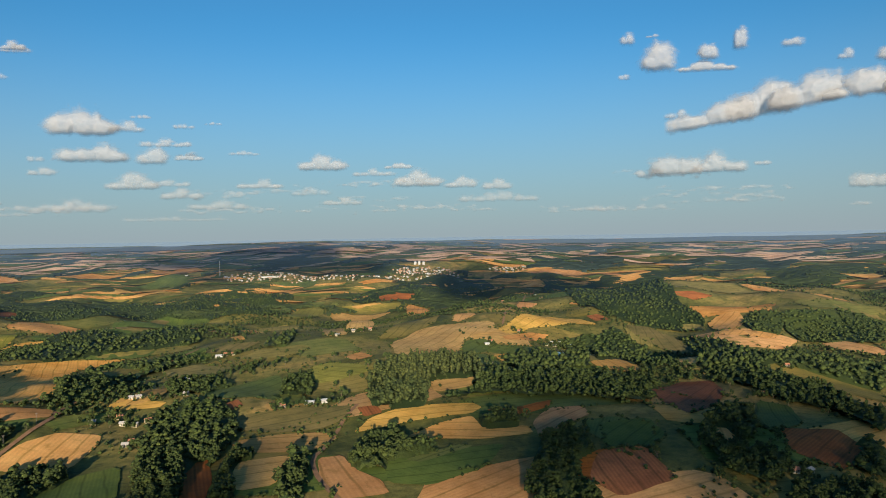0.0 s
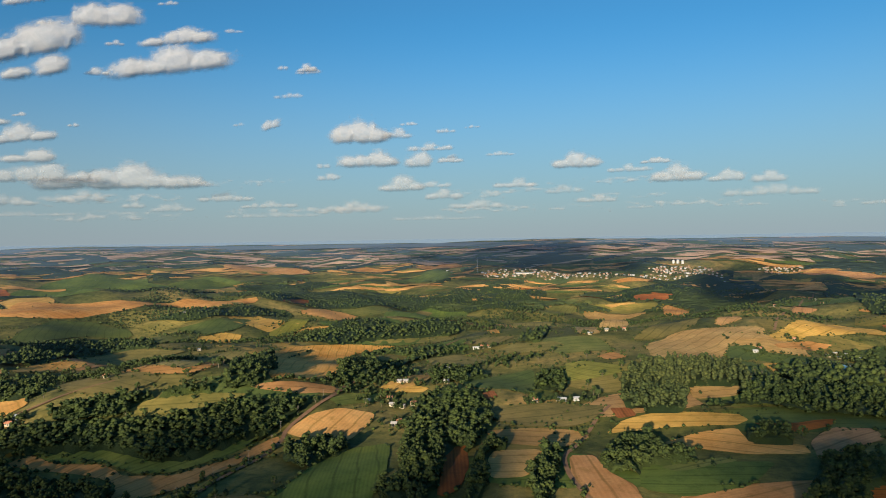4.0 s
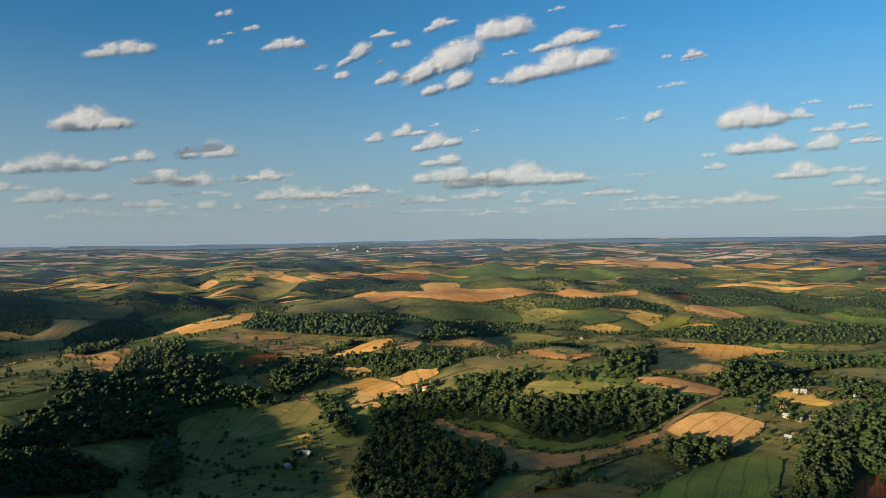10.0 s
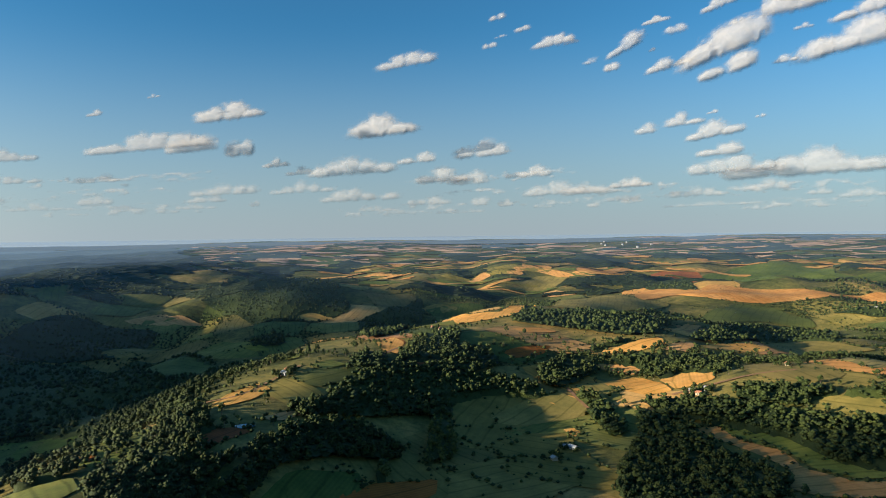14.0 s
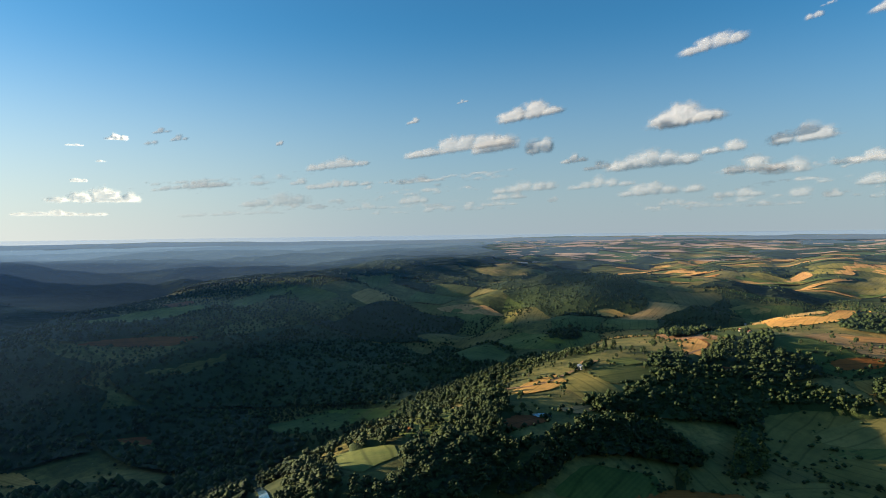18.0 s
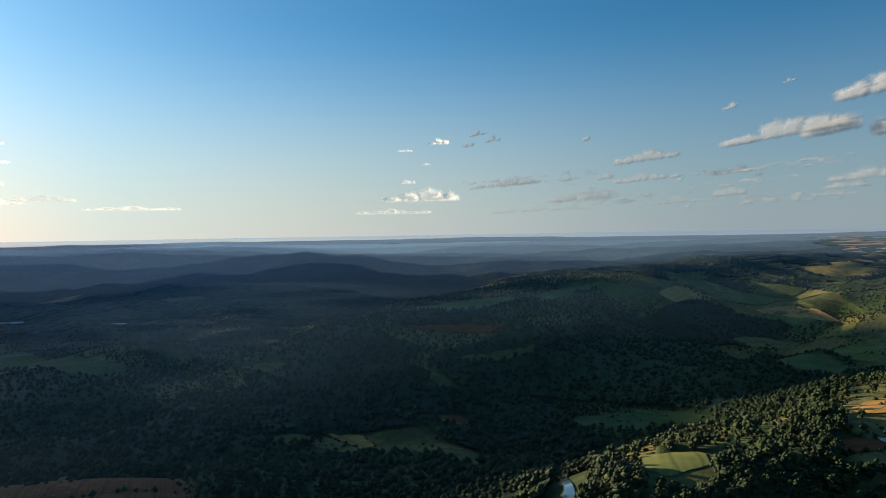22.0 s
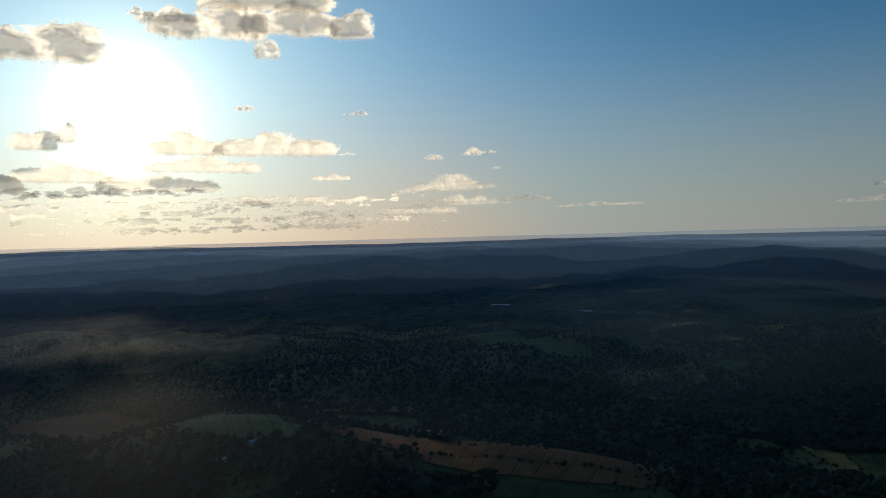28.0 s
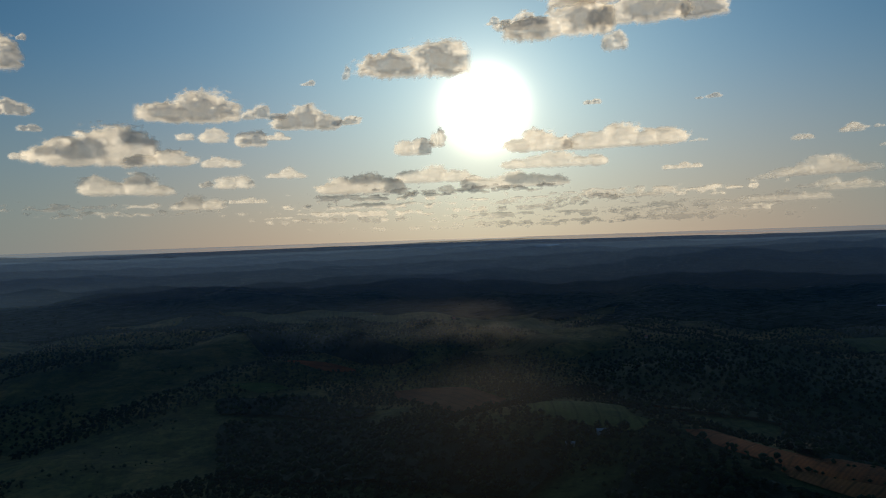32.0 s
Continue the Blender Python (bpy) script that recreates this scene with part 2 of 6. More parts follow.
HAZE_SHEET = haze_sheet_material()
LAND = land_material()
CROPS = {
    "stubble": crop_material("stubble_field", (0.43, 0.21, 0.085), (0.64, 0.35, 0.155), 4.0, 0.07, (0.75, 0.6, 0.5)),
    "wheat": crop_material("dry_cereal_field", (0.37, 0.207, 0.078), (0.57, 0.345, 0.138), 4.0, 0.08, (0.7, 0.75, 0.55)),
    "soil": crop_material("ploughed_red_soil", (0.19, 0.064, 0.028), (0.34, 0.125, 0.053), 3.0, 0.16, (1.35, 1.3, 1.2)),
    "crop": crop_material("green_crop", (0.052, 0.080, 0.020), (0.115, 0.140, 0.038), 3.0, 0.12, (1.4, 1.2, 1.0)),
    "grass": crop_material("bright_meadow", (0.085, 0.108, 0.026), (0.19, 0.182, 0.052), 6.0, 0.08, (1.5, 1.2, 1.1)),
    "pasture": crop_material("dull_pasture", (0.12, 0.11, 0.035), (0.27, 0.205, 0.072), 7.0, 0.06, (0.7, 0.75, 0.6)),
    "yellow": crop_material("yellow_green_meadow", (0.15, 0.15, 0.03), (0.27, 0.24, 0.06), 5.0, 0.12, (0.6, 0.8, 0.6)),
}
LEAF = leaf_material("foliage_mixed", (0.014, 0.027, 0.006), (0.050, 0.069, 0.014))
LEAF_TALL = leaf_material("foliage_gum_trees", (0.018, 0.030, 0.009), (0.070, 0.085, 0.024))
LEAF_LIGHT = leaf_material("foliage_light", (0.045, 0.060, 0.012), (0.13, 0.14, 0.03))
LEAF_FAR = leaf_material("foliage_far", (0.012, 0.022, 0.008), (0.045, 0.060, 0.018))
BARK = plain("bark", (0.12, 0.09, 0.065), 0.95, 0, 0.4, 3.0)
DIRT = plain("packed_earth", (0.22, 0.118, 0.060), 0.95, 0, 0.3, 0.15)
WHITE = plain("whitewash", (0.36, 0.345, 0.32), 0.8, 0, 0.15, 0.6)
CREAM = plain("cream_render", (0.34, 0.28, 0.20), 0.85, 0, 0.2, 0.6)
TILE = plain("clay_tiles", (0.36, 0.15, 0.085), 0.85, 0, 0.35, 0.7)
SHEET = plain("pale_roof_sheet", (0.38, 0.38, 0.385), 0.45, 0.1, 0.2, 0.5)
GREY = plain("weathered_roof", (0.30, 0.28, 0.27), 0.8, 0, 0.3, 0.6)
DARK = plain("dark_opening", (0.05, 0.055, 0.06), 0.25, 0, 0.2, 2.0)
STEEL = plain("galvanised_steel", (0.45, 0.45, 0.46), 0.5, 0.6, 0.2, 1.0)
POST = plain("grey_concrete", (0.20, 0.18, 0.16), 0.9, 0, 0.25, 2.0)
# Lighting put into colour: clouds darker away from the sun, brighter near it.
CLOUD = cloud_material("cumulus", (0.275, 0.28, 0.30), 0.4, 0.2)
# for the unseen banks added to shade the land
SHADE_BANK = plain("unseen_shade_bank", (0.6, 0.6, 0.62), 1.0, 0, 0.2, 0.01)
BACKLIT_CLOUD = cloud_material("backlit_cumulus", (0.95, 0.90, 0.82), 0.97, 0.24)


# Distance haze painted into the surface: a greyer base colour and a bluish glow.
def painted_haze_material(name, base, glow, strength):
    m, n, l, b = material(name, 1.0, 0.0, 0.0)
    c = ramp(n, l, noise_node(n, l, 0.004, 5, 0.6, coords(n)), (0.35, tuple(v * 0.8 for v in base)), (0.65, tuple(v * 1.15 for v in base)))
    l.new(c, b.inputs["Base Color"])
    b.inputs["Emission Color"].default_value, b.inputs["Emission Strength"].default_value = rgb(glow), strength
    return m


HAZE_FAR = painted_haze_material("far_hills_haze_glow", (0.05, 0.06, 0.065), (0.42, 0.52, 0.58), 0.105)
# seven steps of painted haze, stronger with k
HAZES = [painted_haze_material("hills_haze_glow", tuple(p + (q - p) * k / 6 for p, q in zip((0.022, 0.034, 0.018), (0.05, 0.06, 0.065))), (0.34, 0.47, 0.56),
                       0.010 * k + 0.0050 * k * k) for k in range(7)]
HAZE_STUBBLE = painted_haze_material("stubble_haze_glow", (0.50, 0.32, 0.21), (0.42, 0.52, 0.58), 0.012)
HAZE_GREEN = painted_haze_material("green_fields_haze_glow", (0.07, 0.10, 0.040), (0.42, 0.52, 0.58), 0.012)
water, wa_n, wa_l, wa_b = material("still_water", 0.08, 0.0, 0.5)
wa_b.inputs["Base Color"].default_value = (0.05, 0.10, 0.14, 1)
bumped(wa_n, wa_l, wa_b, noise_node(wa_n, wa_l, 1.5, 3, 0.5, coords(wa_n)), 0.08, 0.2)


# ---- the shape of the land ----
EYE = 200.0
HILLS = [  # azimuth in degrees from +y towards -x, distance, height, reach along, reach across
    (41, 850, 44, 130, 170), (47, 2050, 46, 300, 700), (3, 1080, 34, 330, 240), (-6, 1560, 34, 420, 260), (12, 2900, 26, 420, 900),
    (-22, 1750, 44, 420, 420), (-24, 950, 24, 260, 200), (26, 1500, 26, 300, 420), (20, 2350, 24, 300, 600), (62, 1250, 30, 240, 260),
    (66, 2900, 50, 340, 480), (78, 2350, 46, 420, 300), (88, 2250, 84, 420, 330), (96, 2900, 60, 380, 420), (132, 3300, 96, 420, 520),
    (143, 2750, 52, 340, 420), (152, 3900, 66, 420, 900), (166, 3350, 66, 420, 480), (188, 1640, 66, 330, 520), (177, 2500, 52, 380, 480),
    (201, 2600, 62, 420, 600), (214, 1900, 52, 420, 420), (157, 540, 44, 120, 200), (172, 700, 36, 150, 150), (183, 640, 30, 130, 130),
    (160, 1550, 30, 320, 420), (140, 1500, 26, 300, 360), (30, 560, 8, 110, 140), (-12, 620, 12, 160, 160),
]
RIDGES = [  # a crest from one azimuth, distance and height to another, and its reach to both sides
    (106, 415, 54, 96, 545, 55, 100), (96, 545, 55, 86, 790, 54, 118), (86, 790, 54, 74, 1045, 54, 150), (74, 1045, 52, 58, 1800, 46, 190),
    (127, 1260, 62, 119, 1560, 80, 260), (119, 1560, 80, 110, 2150, 104, 330), (110, 2150, 100, 101, 2750, 96, 380), (10, 1250, 22, -2, 820, 26, 170),
]


def height(x, y):
    """Height of the land in metres, for arrays of places."""
    x, y = np.asarray(x, float), np.asarray(y, float)
    r = np.hypot(x, y) + 1e-6
    az = np.degrees(np.arctan2(-x, y)) % 360
    u = np.clip((r - 2618) / 2232, 0, 1)
    z = 172 * (u + 0.07 * np.sin(np.pi * u) ** 2)
    thin = np.clip((4900 - r) / 2400, 0.10, 1)
    far = np.clip((r - 420) / 900, 0, 1) * thin
    swell = (np.sin(x / 290 + 1.3 * np.sin(y / 470)) * np.cos(y / 260 - 0.9 * np.sin(x / 400 + 1)) * 0.8
             + np.sin((x + y) / 640 + 2) * 0.7 + np.cos((x - 0.6 * y) / 500 + 1.1 * np.sin(y / 770)) * 0.7)
    knolls = (np.sin(x / 92 + 1.5 * np.sin(y / 150)) * np.cos(y / 105 + 1.3 * np.sin(x / 170)) + 0.55 * np.sin(x / 51 + y / 83 + 1.7 * np.sin(y / 120))
              * np.cos(y / 57 - x / 97))
    z = z + swell * (5 + 18 * far) + knolls * (1.5 + 13.0 * far)
    west = np.clip((az - 84) / 20, 0, 1) * np.clip((250 - az) / 25, 0, 1)
    z = z - 62 * west * np.clip((r - 420) / 380, 0, 1) * np.clip((5000 - r) / 2000, 0, 1)
    a = np.radians(az)
    phase = r / 150 + 1.9 * np.sin(a * 5 + 0.7) + 1.1 * np.sin(a * 11 + 2) + 0.5 * np.sin(a * 27)
    crests = (0.5 + 0.5 * np.cos(phase)) ** 1.5 * (0.62 + 0.38 * np.sin(a * 13 + r / 330)) - 0.38
    z = z + 62 * crests * np.clip((az - 92) / 14, 0, 1) * np.clip((250 - az) / 25, 0, 1) * np.clip((r - 2500) / 600, 0, 1) * np.clip((4900 - r) / 2600, 0.03, 0.8)
    for p, d, h, along, across in HILLS:
        p = np.radians(p)
        px, py = -np.sin(p) * d, np.cos(p) * d
        s = (x - px) * -np.sin(p) + (y - py) * np.cos(p)
        c = (x - px) * np.cos(p) + (y - py) * np.sin(p)
        z = z + h * np.exp(-(s / along) ** 2 - (c / across) ** 2)
    land = z
    for p, d, h, p2, d2, h2, reach in RIDGES:
        p, p2 = np.radians(p), np.radians(p2)
        ax, ay, bx, by = -np.sin(p) * d, np.cos(p) * d, -np.sin(p2) * d2, np.cos(p2) * d2
        k = np.clip(((x - ax) * (bx - ax) + (y - ay) * (by - ay)) / ((bx - ax) ** 2 + (by - ay) ** 2), 0, 1)
        off = np.hypot(x - ax - k * (bx - ax), y - ay - k * (by - ay))
        z = z + np.exp(-(off / reach) ** 2) * np.maximum(0, h + k * (h2 - h) + 0.35 * land - z)
    return z


def high(x, y):
    return float(height(x, y))


def raw(name, verts, tris, mat, smooth=False):
    """A mesh from arrays of corners and triangles."""
    verts, tris = np.asarray(verts, np.float32), np.asarray(tris, np.int32)
    me = bpy.data.meshes.new(name)
    me.vertices.add(len(verts))
    me.vertices.foreach_set("co", verts.ravel())
    me.loops.add(tris.size)
    me.loops.foreach_set("vertex_index", tris.ravel())
    me.polygons.add(len(tris))
    k = tris.shape[1]
    me.polygons.foreach_set("loop_start", np.arange(0, tris.size, k, dtype=np.int32))
    me.polygons.foreach_set("loop_total", np.full(len(tris), k, np.int32))
    me.polygons.foreach_set("use_smooth", np.full(len(tris), smooth, bool))
    me.materials.append(mat)
    me.update(calc_edges=True)
    return me


def dense_mesh(name, v, f, d, mat):
    me = raw(name, v, f, mat, True)
    layer = me.uv_layers.new(name="density")
    d = np.asarray(d, np.float32)[np.asarray(f).ravel()]
    layer.uv.foreach_set("vector", np.stack([d, np.full(len(d), 0.5, np.float32)], 1).ravel())
    return me


def ring_grid(radii, steps):
    """Corners on rings round the origin and the quads between them."""
    a = np.arange(steps) * 2 * np.pi / steps
    rr, aa = np.meshgrid(radii, a, indexing="ij")
    x, y = -np.sin(aa) * rr, np.cos(aa) * rr
    i, j = np.meshgrid(np.arange(len(radii) - 1), np.arange(steps), indexing="ij")
    k = (j + 1) % steps
    quads = np.stack([i * steps + j, (i + 1) * steps + j, (i + 1) * steps + k, i * steps + k], -1).reshape(-1, 4)
    return x.ravel(), y.ravel(), quads[:, ::-1]


gx, gy, gq = ring_grid(np.concatenate([np.linspace(0.01, 250, 12), np.geomspace(300, 4880, 165)]), 680)
ground = tagged(new("ground", raw("ground", np.stack([gx, gy, height(gx, gy)], 1), gq, LAND, True)),
                "rolling farmland of pasture and scrub", "ground", kind="structure")

# ---- fields ----
TAKEN = []  # outlines of all fields, to keep the trees out
FIELD_WORDS = {
    "stubble": "harvested stubble field in warm orange tan", "wheat": "dry pale cereal field with faint rows",
    "soil": "ploughed field of bare red earth", "crop": "field of dark green young crop", "grass": "sunlit meadow of bright short grass",
    "pasture": "dull olive pasture with worn patches", "yellow": "yellow green meadow on a slope"}


def rounded(points, times=2):
    for _ in range(times):
        q = []
        for (ax, ay), (bx, by) in zip(points, points[1:] + points[:1]):
            q += [(ax * 0.88 + bx * 0.12, ay * 0.88 + by * 0.12), (ax * 0.12 + bx * 0.88, ay * 0.12 + by * 0.88)]
        points = q
    return points


def within(px, py, outline):
    px, py = np.asarray(px), np.asarray(py)
    hit = np.zeros(px.shape, bool)
    for (ax, ay), (bx, by) in zip(outline, outline[1:] + outline[:1]):
        if ay != by:
            hit ^= ((ay > py) != (by > py)) & (px < (bx - ax) * (py - ay) / (by - ay) + ax)
    return hit


def draped(points, lift, cell=None, wobble=0.008):
    """An outline with uneven edges, filled and laid over the land."""
    pts = rounded(list(points), 1)
    cx, cy = np.mean([p[0] for p in pts]), np.mean([p[1] for p in pts])
    r = math.hypot(cx, cy)
    cell = cell or max(6.0, r / 55)
    edge = []
    for (ax, ay), (bx, by) in zip(pts, pts[1:] + pts[:1]):
        k = max(1, int(math.hypot(bx - ax, by - ay) / cell))
        edge += [(ax + (bx - ax) * i / k, ay + (by - ay) * i / k) for i in range(k)]
    w = wobble * r * 0.5
    edge = [(x + w * (noise.noise((x / 40, y / 40, 1)) + 0.5 * noise.noise((x / 13, y / 13, 2))),
             y + w * (noise.noise((x / 40, y / 40, 9)) + 0.5 * noise.noise((x / 13, y / 13, 5)))) for x, y in edge]
    x0, x1 = min(p[0] for p in edge), max(p[0] for p in edge)
    y0, y1 = min(p[1] for p in edge), max(p[1] for p in edge)
    ix, iy = np.meshgrid(np.arange(x0 + cell / 2, x1, cell), np.arange(y0 + cell / 2, y1, cell))
    ok = within(ix.ravel(), iy.ravel(), edge)
    inner = list(zip(ix.ravel()[ok], iy.ravel()[ok]))
    co = [Vector(p) for p in edge + inner]
    loop = [(i, (i + 1) % len(edge)) for i in range(len(edge))]
    v, _, f, _, _, _ = geometry.delaunay_2d_cdt(co, loop, [], 1, 0.05)
    v = np.array([(p.x, p.y) for p in v])
    z = height(v[:, 0], v[:, 1]) + lift + 0.0006 * np.hypot(v[:, 0], v[:, 1])
    f = [t if (v[t[1]][0] - v[t[0]][0]) * (v[t[2]][1] - v[t[0]][1]) - (v[t[1]][1] - v[t[0]][1]) * (v[t[2]][0] - v[t[0]][0]) > 0 else t[::-1] for t in f]
    return np.column_stack([v, z]), f, (cx, cy), edge


def laid(name, points, mat, lift, turn=0.0, cell=None, wobble=0.008):
    v, f, (cx, cy), edge = draped(points, lift, cell, wobble)
    z = high(cx, cy)
    c, s = math.cos(-turn), math.sin(-turn)
    dx, dy = v[:, 0] - cx, v[:, 1] - cy
    ob = new(name, raw(name, np.column_stack([dx * c - dy * s, dx * s + dy * c, v[:, 2] - z]), f, mat, True))
    ob.matrix_basis = Matrix.Translation((cx, cy, z)) @ Matrix.Rotation(turn, 4, "Z")
    return ob, edge


field_names = {"stubble": "stubble_field", "wheat": "cereal_field", "soil": "ploughed_field", "crop": "crop_field", "grass": "meadow",
               "pasture": "pasture_field", "yellow": "yellow_meadow"}


def field(kind, *points):
    (ax, ay), (bx, by) = max(zip(points, points[1:]), key=lambda e: math.dist(*e))
    ob, edge = laid(field_names[kind], points, CROPS[kind], 0.30 + 0.004 * (len(TAKEN) % 60), math.atan2(by - ay, bx - ax))
    TAKEN.append(edge)
    return tagged(ob, FIELD_WORDS[kind], "field", "fields of the valley", "structure")


field("stubble", (-1815, 1107), (-1732, 1151), (-1546, 1176), (-1580, 1242), (-1497, 1298), (-1420, 1380), (-1320, 1391), (-1298, 1508), (-1150, 1599), (-1125, 1577), (-1142, 1462), (-1286, 1446), (-1300, 1284), (-1343, 1127), (-1388, 1091), (-1460, 1038), (-1430, 918))
field("soil", (-2322, 1545), (-2354, 1648), (-2246, 1710), (-2175, 1682), (-2169, 1544))
field("stubble", (-2390, 1256), (-2496, 1498), (-2430, 1537), (-2328, 1397), (-2330, 1280))
field("pasture", (-1231, 583), (-1744, 906), (-1471, 913), (-1393, 990), (-1299, 863), (-1196, 656))
field("crop", (-1063, 743), (-1260, 973), (-1337, 1121), (-1293, 1197), (-1205, 1190), (-1132, 1153), (-1211, 1084), (-1179, 925))
field("stubble", (-1666, 510), (-1256, 431), (-1158, 469), (-1754, 800), (-1452, 687), (-1094, 461), (-1080, 403), (-1075, 352))
field("stubble", (-944, 659), (-1015, 746), (-998, 770), (-959, 704))
field("stubble", (-845, 466), (-852, 491), (-861, 552), (-856, 587), (-823, 574), (-821, 544), (-830, 496))
field("stubble", (-810, 556), (-831, 600), (-823, 624), (-786, 586))
field("stubble", (-807, 612), (-853, 691), (-823, 748), (-781, 698))
field("stubble", (-813, 457), (-798, 493), (-771, 506), (-757, 484), (-791, 456))
field("stubble", (-716, 491), (-721, 528), (-686, 542), (-647, 515), (-642, 486), (-653, 462))
field("stubble", (-739, 426), (-750, 480), (-698, 478), (-648, 459), (-654, 432), (-698, 416))
field("pasture", (-728, 383), (-739, 426), (-665, 410), (-657, 391), (-684, 380))
field("soil", (-929, 196), (-959, 217), (-914, 227), (-838, 200), (-842, 182))
field("soil", (-852, 344), (-878, 391), (-878, 430), (-848, 400), (-831, 349))
field("stubble", (-977, 403), (-980, 455), (-948, 474), (-935, 425))
field("pasture", (-534, 525), (-527, 563), (-483, 597), (-450, 613), (-457, 584), (-477, 552), (-509, 525))
field("grass", (-550, 437), (-522, 450), (-483, 467), (-440, 461), (-414, 478), (-395, 547), (-383, 548), (-389, 496), (-405, 453), (-432, 438), (-475, 445), (-516, 431))
field("stubble", (-556, 413), (-547, 434), (-510, 432), (-474, 443), (-440, 432), (-400, 447), (-385, 491), (-377, 558), (-364, 544), (-369, 486), (-373, 431), (-394, 399), (-414, 393), (-434, 419), (-474, 422), (-517, 418))
field("pasture", (-398, 371), (-385, 396), (-368, 425), (-364, 464), (-354, 409), (-351, 373), (-359, 352), (-376, 340))
field("crop", (-295, 401), (-294, 442), (-304, 497), (-299, 552), (-269, 574), (-236, 495), (-226, 457), (-222, 440), (-285, 387))
field("stubble", (-377, 567), (-374, 614), (-360, 644), (-324, 655), (-316, 628), (-311, 575), (-333, 565), (-355, 562))
field("stubble", (-589, 860), (-638, 962), (-616, 1011), (-559, 1074), (-500, 1112), (-540, 1002), (-441, 790), (-418, 736), (-433, 687), (-462, 662), (-527, 782))
field("stubble", (-461, 629), (-440, 664), (-394, 705), (-385, 677), (-407, 646), (-440, 630))
field("wheat", (-362, 747), (-355, 819), (-330, 837), (-316, 772), (-341, 743))
field("grass", (-379, 655), (-375, 695), (-350, 722), (-342, 693), (-362, 647))
field("pasture", (-667, 257), (-698, 304), (-711, 354), (-672, 366), (-643, 356), (-640, 318), (-638, 283), (-645, 254))
field("pasture", (-548, 224), (-594, 224), (-617, 273), (-605, 312), (-556, 297), (-491, 302), (-463, 275), (-523, 214))
field("stubble", (-618, 310), (-618, 325), (-603, 325), (-594, 312))
field("yellow", (-875, 1257), (-896, 1354), (-965, 1533), (-860, 1413), (-839, 1311), (-769, 1123))
field("soil", (-1085, 1613), (-1116, 1744), (-1086, 1786), (-1052, 1644))
field("wheat", (-960, 1132), (-946, 1210), (-905, 1216), (-819, 1048))
field("stubble", (-1986, 2506), (-2091, 2817), (-1834, 2729), (-1649, 2715), (-1573, 2545), (-1748, 2601), (-1850, 2533))
field("stubble", (-2450, 824), (-2513, 941), (-2468, 953), (-2431, 891))
field("pasture", (-2194, 909), (-2404, 1098), (-2353, 1224), (-2218, 1112), (-2197, 983))
field("pasture", (-1030, 863), (-976, 902), (-822, 894), (-741, 859), (-791, 832), (-782, 722))
field("pasture", (-623, 655), (-666, 811), (-626, 855), (-601, 793), (-551, 638))
field("pasture", (-709, 594), (-689, 636), (-560, 608), (-550, 578), (-588, 543), (-625, 540))
field("crop", (-1069, 1201), (-1040, 1288), (-1004, 1396), (-939, 1241), (-969, 1161))
field("pasture", (-570, 1058), (-532, 1140), (-454, 1226), (-405, 1139), (-496, 1146))
field("crop", (-2184, 1662), (-2298, 1931), (-2265, 2168), (-1995, 2138), (-1490, 1425), (-1565, 1314))
field("crop", (-1925, 2097), (-1843, 2249), (-1655, 2265), (-1627, 2018))
field("crop", (-1851, 516), (-1896, 609), (-1849, 705), (-1270, 445))
field("wheat", (-88, 1069), (-42, 1200), (4, 1241), (88, 1263), (90, 1172), (28, 1105), (25, 994), (-20, 971), (-55, 934), (-70, 987))
field("crop", (27, 1087), (60, 1107), (83, 1085), (56, 1028), (28, 997))
field("wheat", (91, 1196), (139, 1319), (211, 1433), (271, 1386), (296, 1335), (242, 1332), (160, 1263), (106, 1171))
field("stubble", (95, 1138), (147, 1231), (193, 1254), (149, 1178), (102, 1120))
field("stubble", (148, 1507), (174, 1644), (215, 1605), (200, 1581))
field("yellow", (-177, 921), (-154, 944), (-100, 906), (-99, 865), (-132, 852), (-159, 845))
field("wheat", (-20, 808), (8, 813), (41, 819), (30, 778), (-10, 759))
field("pasture", (-219, 706), (-159, 741), (-97, 740), (-103, 696), (-122, 671), (-165, 661), (-202, 671))
field("wheat", (-196, 630), (-163, 655), (-120, 663), (-101, 648), (-115, 607), (-159, 596), (-182, 603))
field("wheat", (-173, 571), (-133, 593), (-126, 563), (-131, 522), (-154, 509), (-165, 530))
field("soil", (-210, 562), (-199, 581), (-178, 526), (-172, 481), (-175, 465), (-184, 466))
field("stubble", (-108, 583), (-88, 591), (-73, 553), (-49, 525), (-41, 500), (-78, 493), (-96, 524))
field("wheat", (-77, 695), (-43, 715), (28, 715), (37, 698), (26, 682), (-25, 676), (-66, 665), (-87, 657))
field("stubble", (-38, 633), (-9, 661), (26, 675), (34, 639), (76, 642), (77, 620), (32, 610), (-14, 625))
field("soil", (37, 690), (72, 694), (111, 723), (102, 695), (74, 670))
field("stubble", (81, 649), (101, 690), (135, 695), (137, 660), (116, 644), (80, 606))
field("crop", (-53, 569), (-13, 585), (53, 597), (28, 537), (-12, 513), (-44, 520))
field("soil", (98, 543), (129, 569), (150, 538), (150, 503), (96, 498))
field("crop", (125, 644), (157, 653), (188, 627), (164, 550), (141, 570), (126, 609))
field("crop", (-280, 790), (-243, 859), (-213, 891), (-191, 830), (-183, 763), (-219, 776), (-250, 766))
field("soil", (-238, 746), (-229, 763), (-216, 740), (-226, 730))
field("soil", (-93, 730), (-73, 731), (-65, 706), (-83, 699))
field("pasture", (-304, 1014), (-281, 1065), (-215, 1055), (-194, 1032), (-221, 996), (-259, 981))
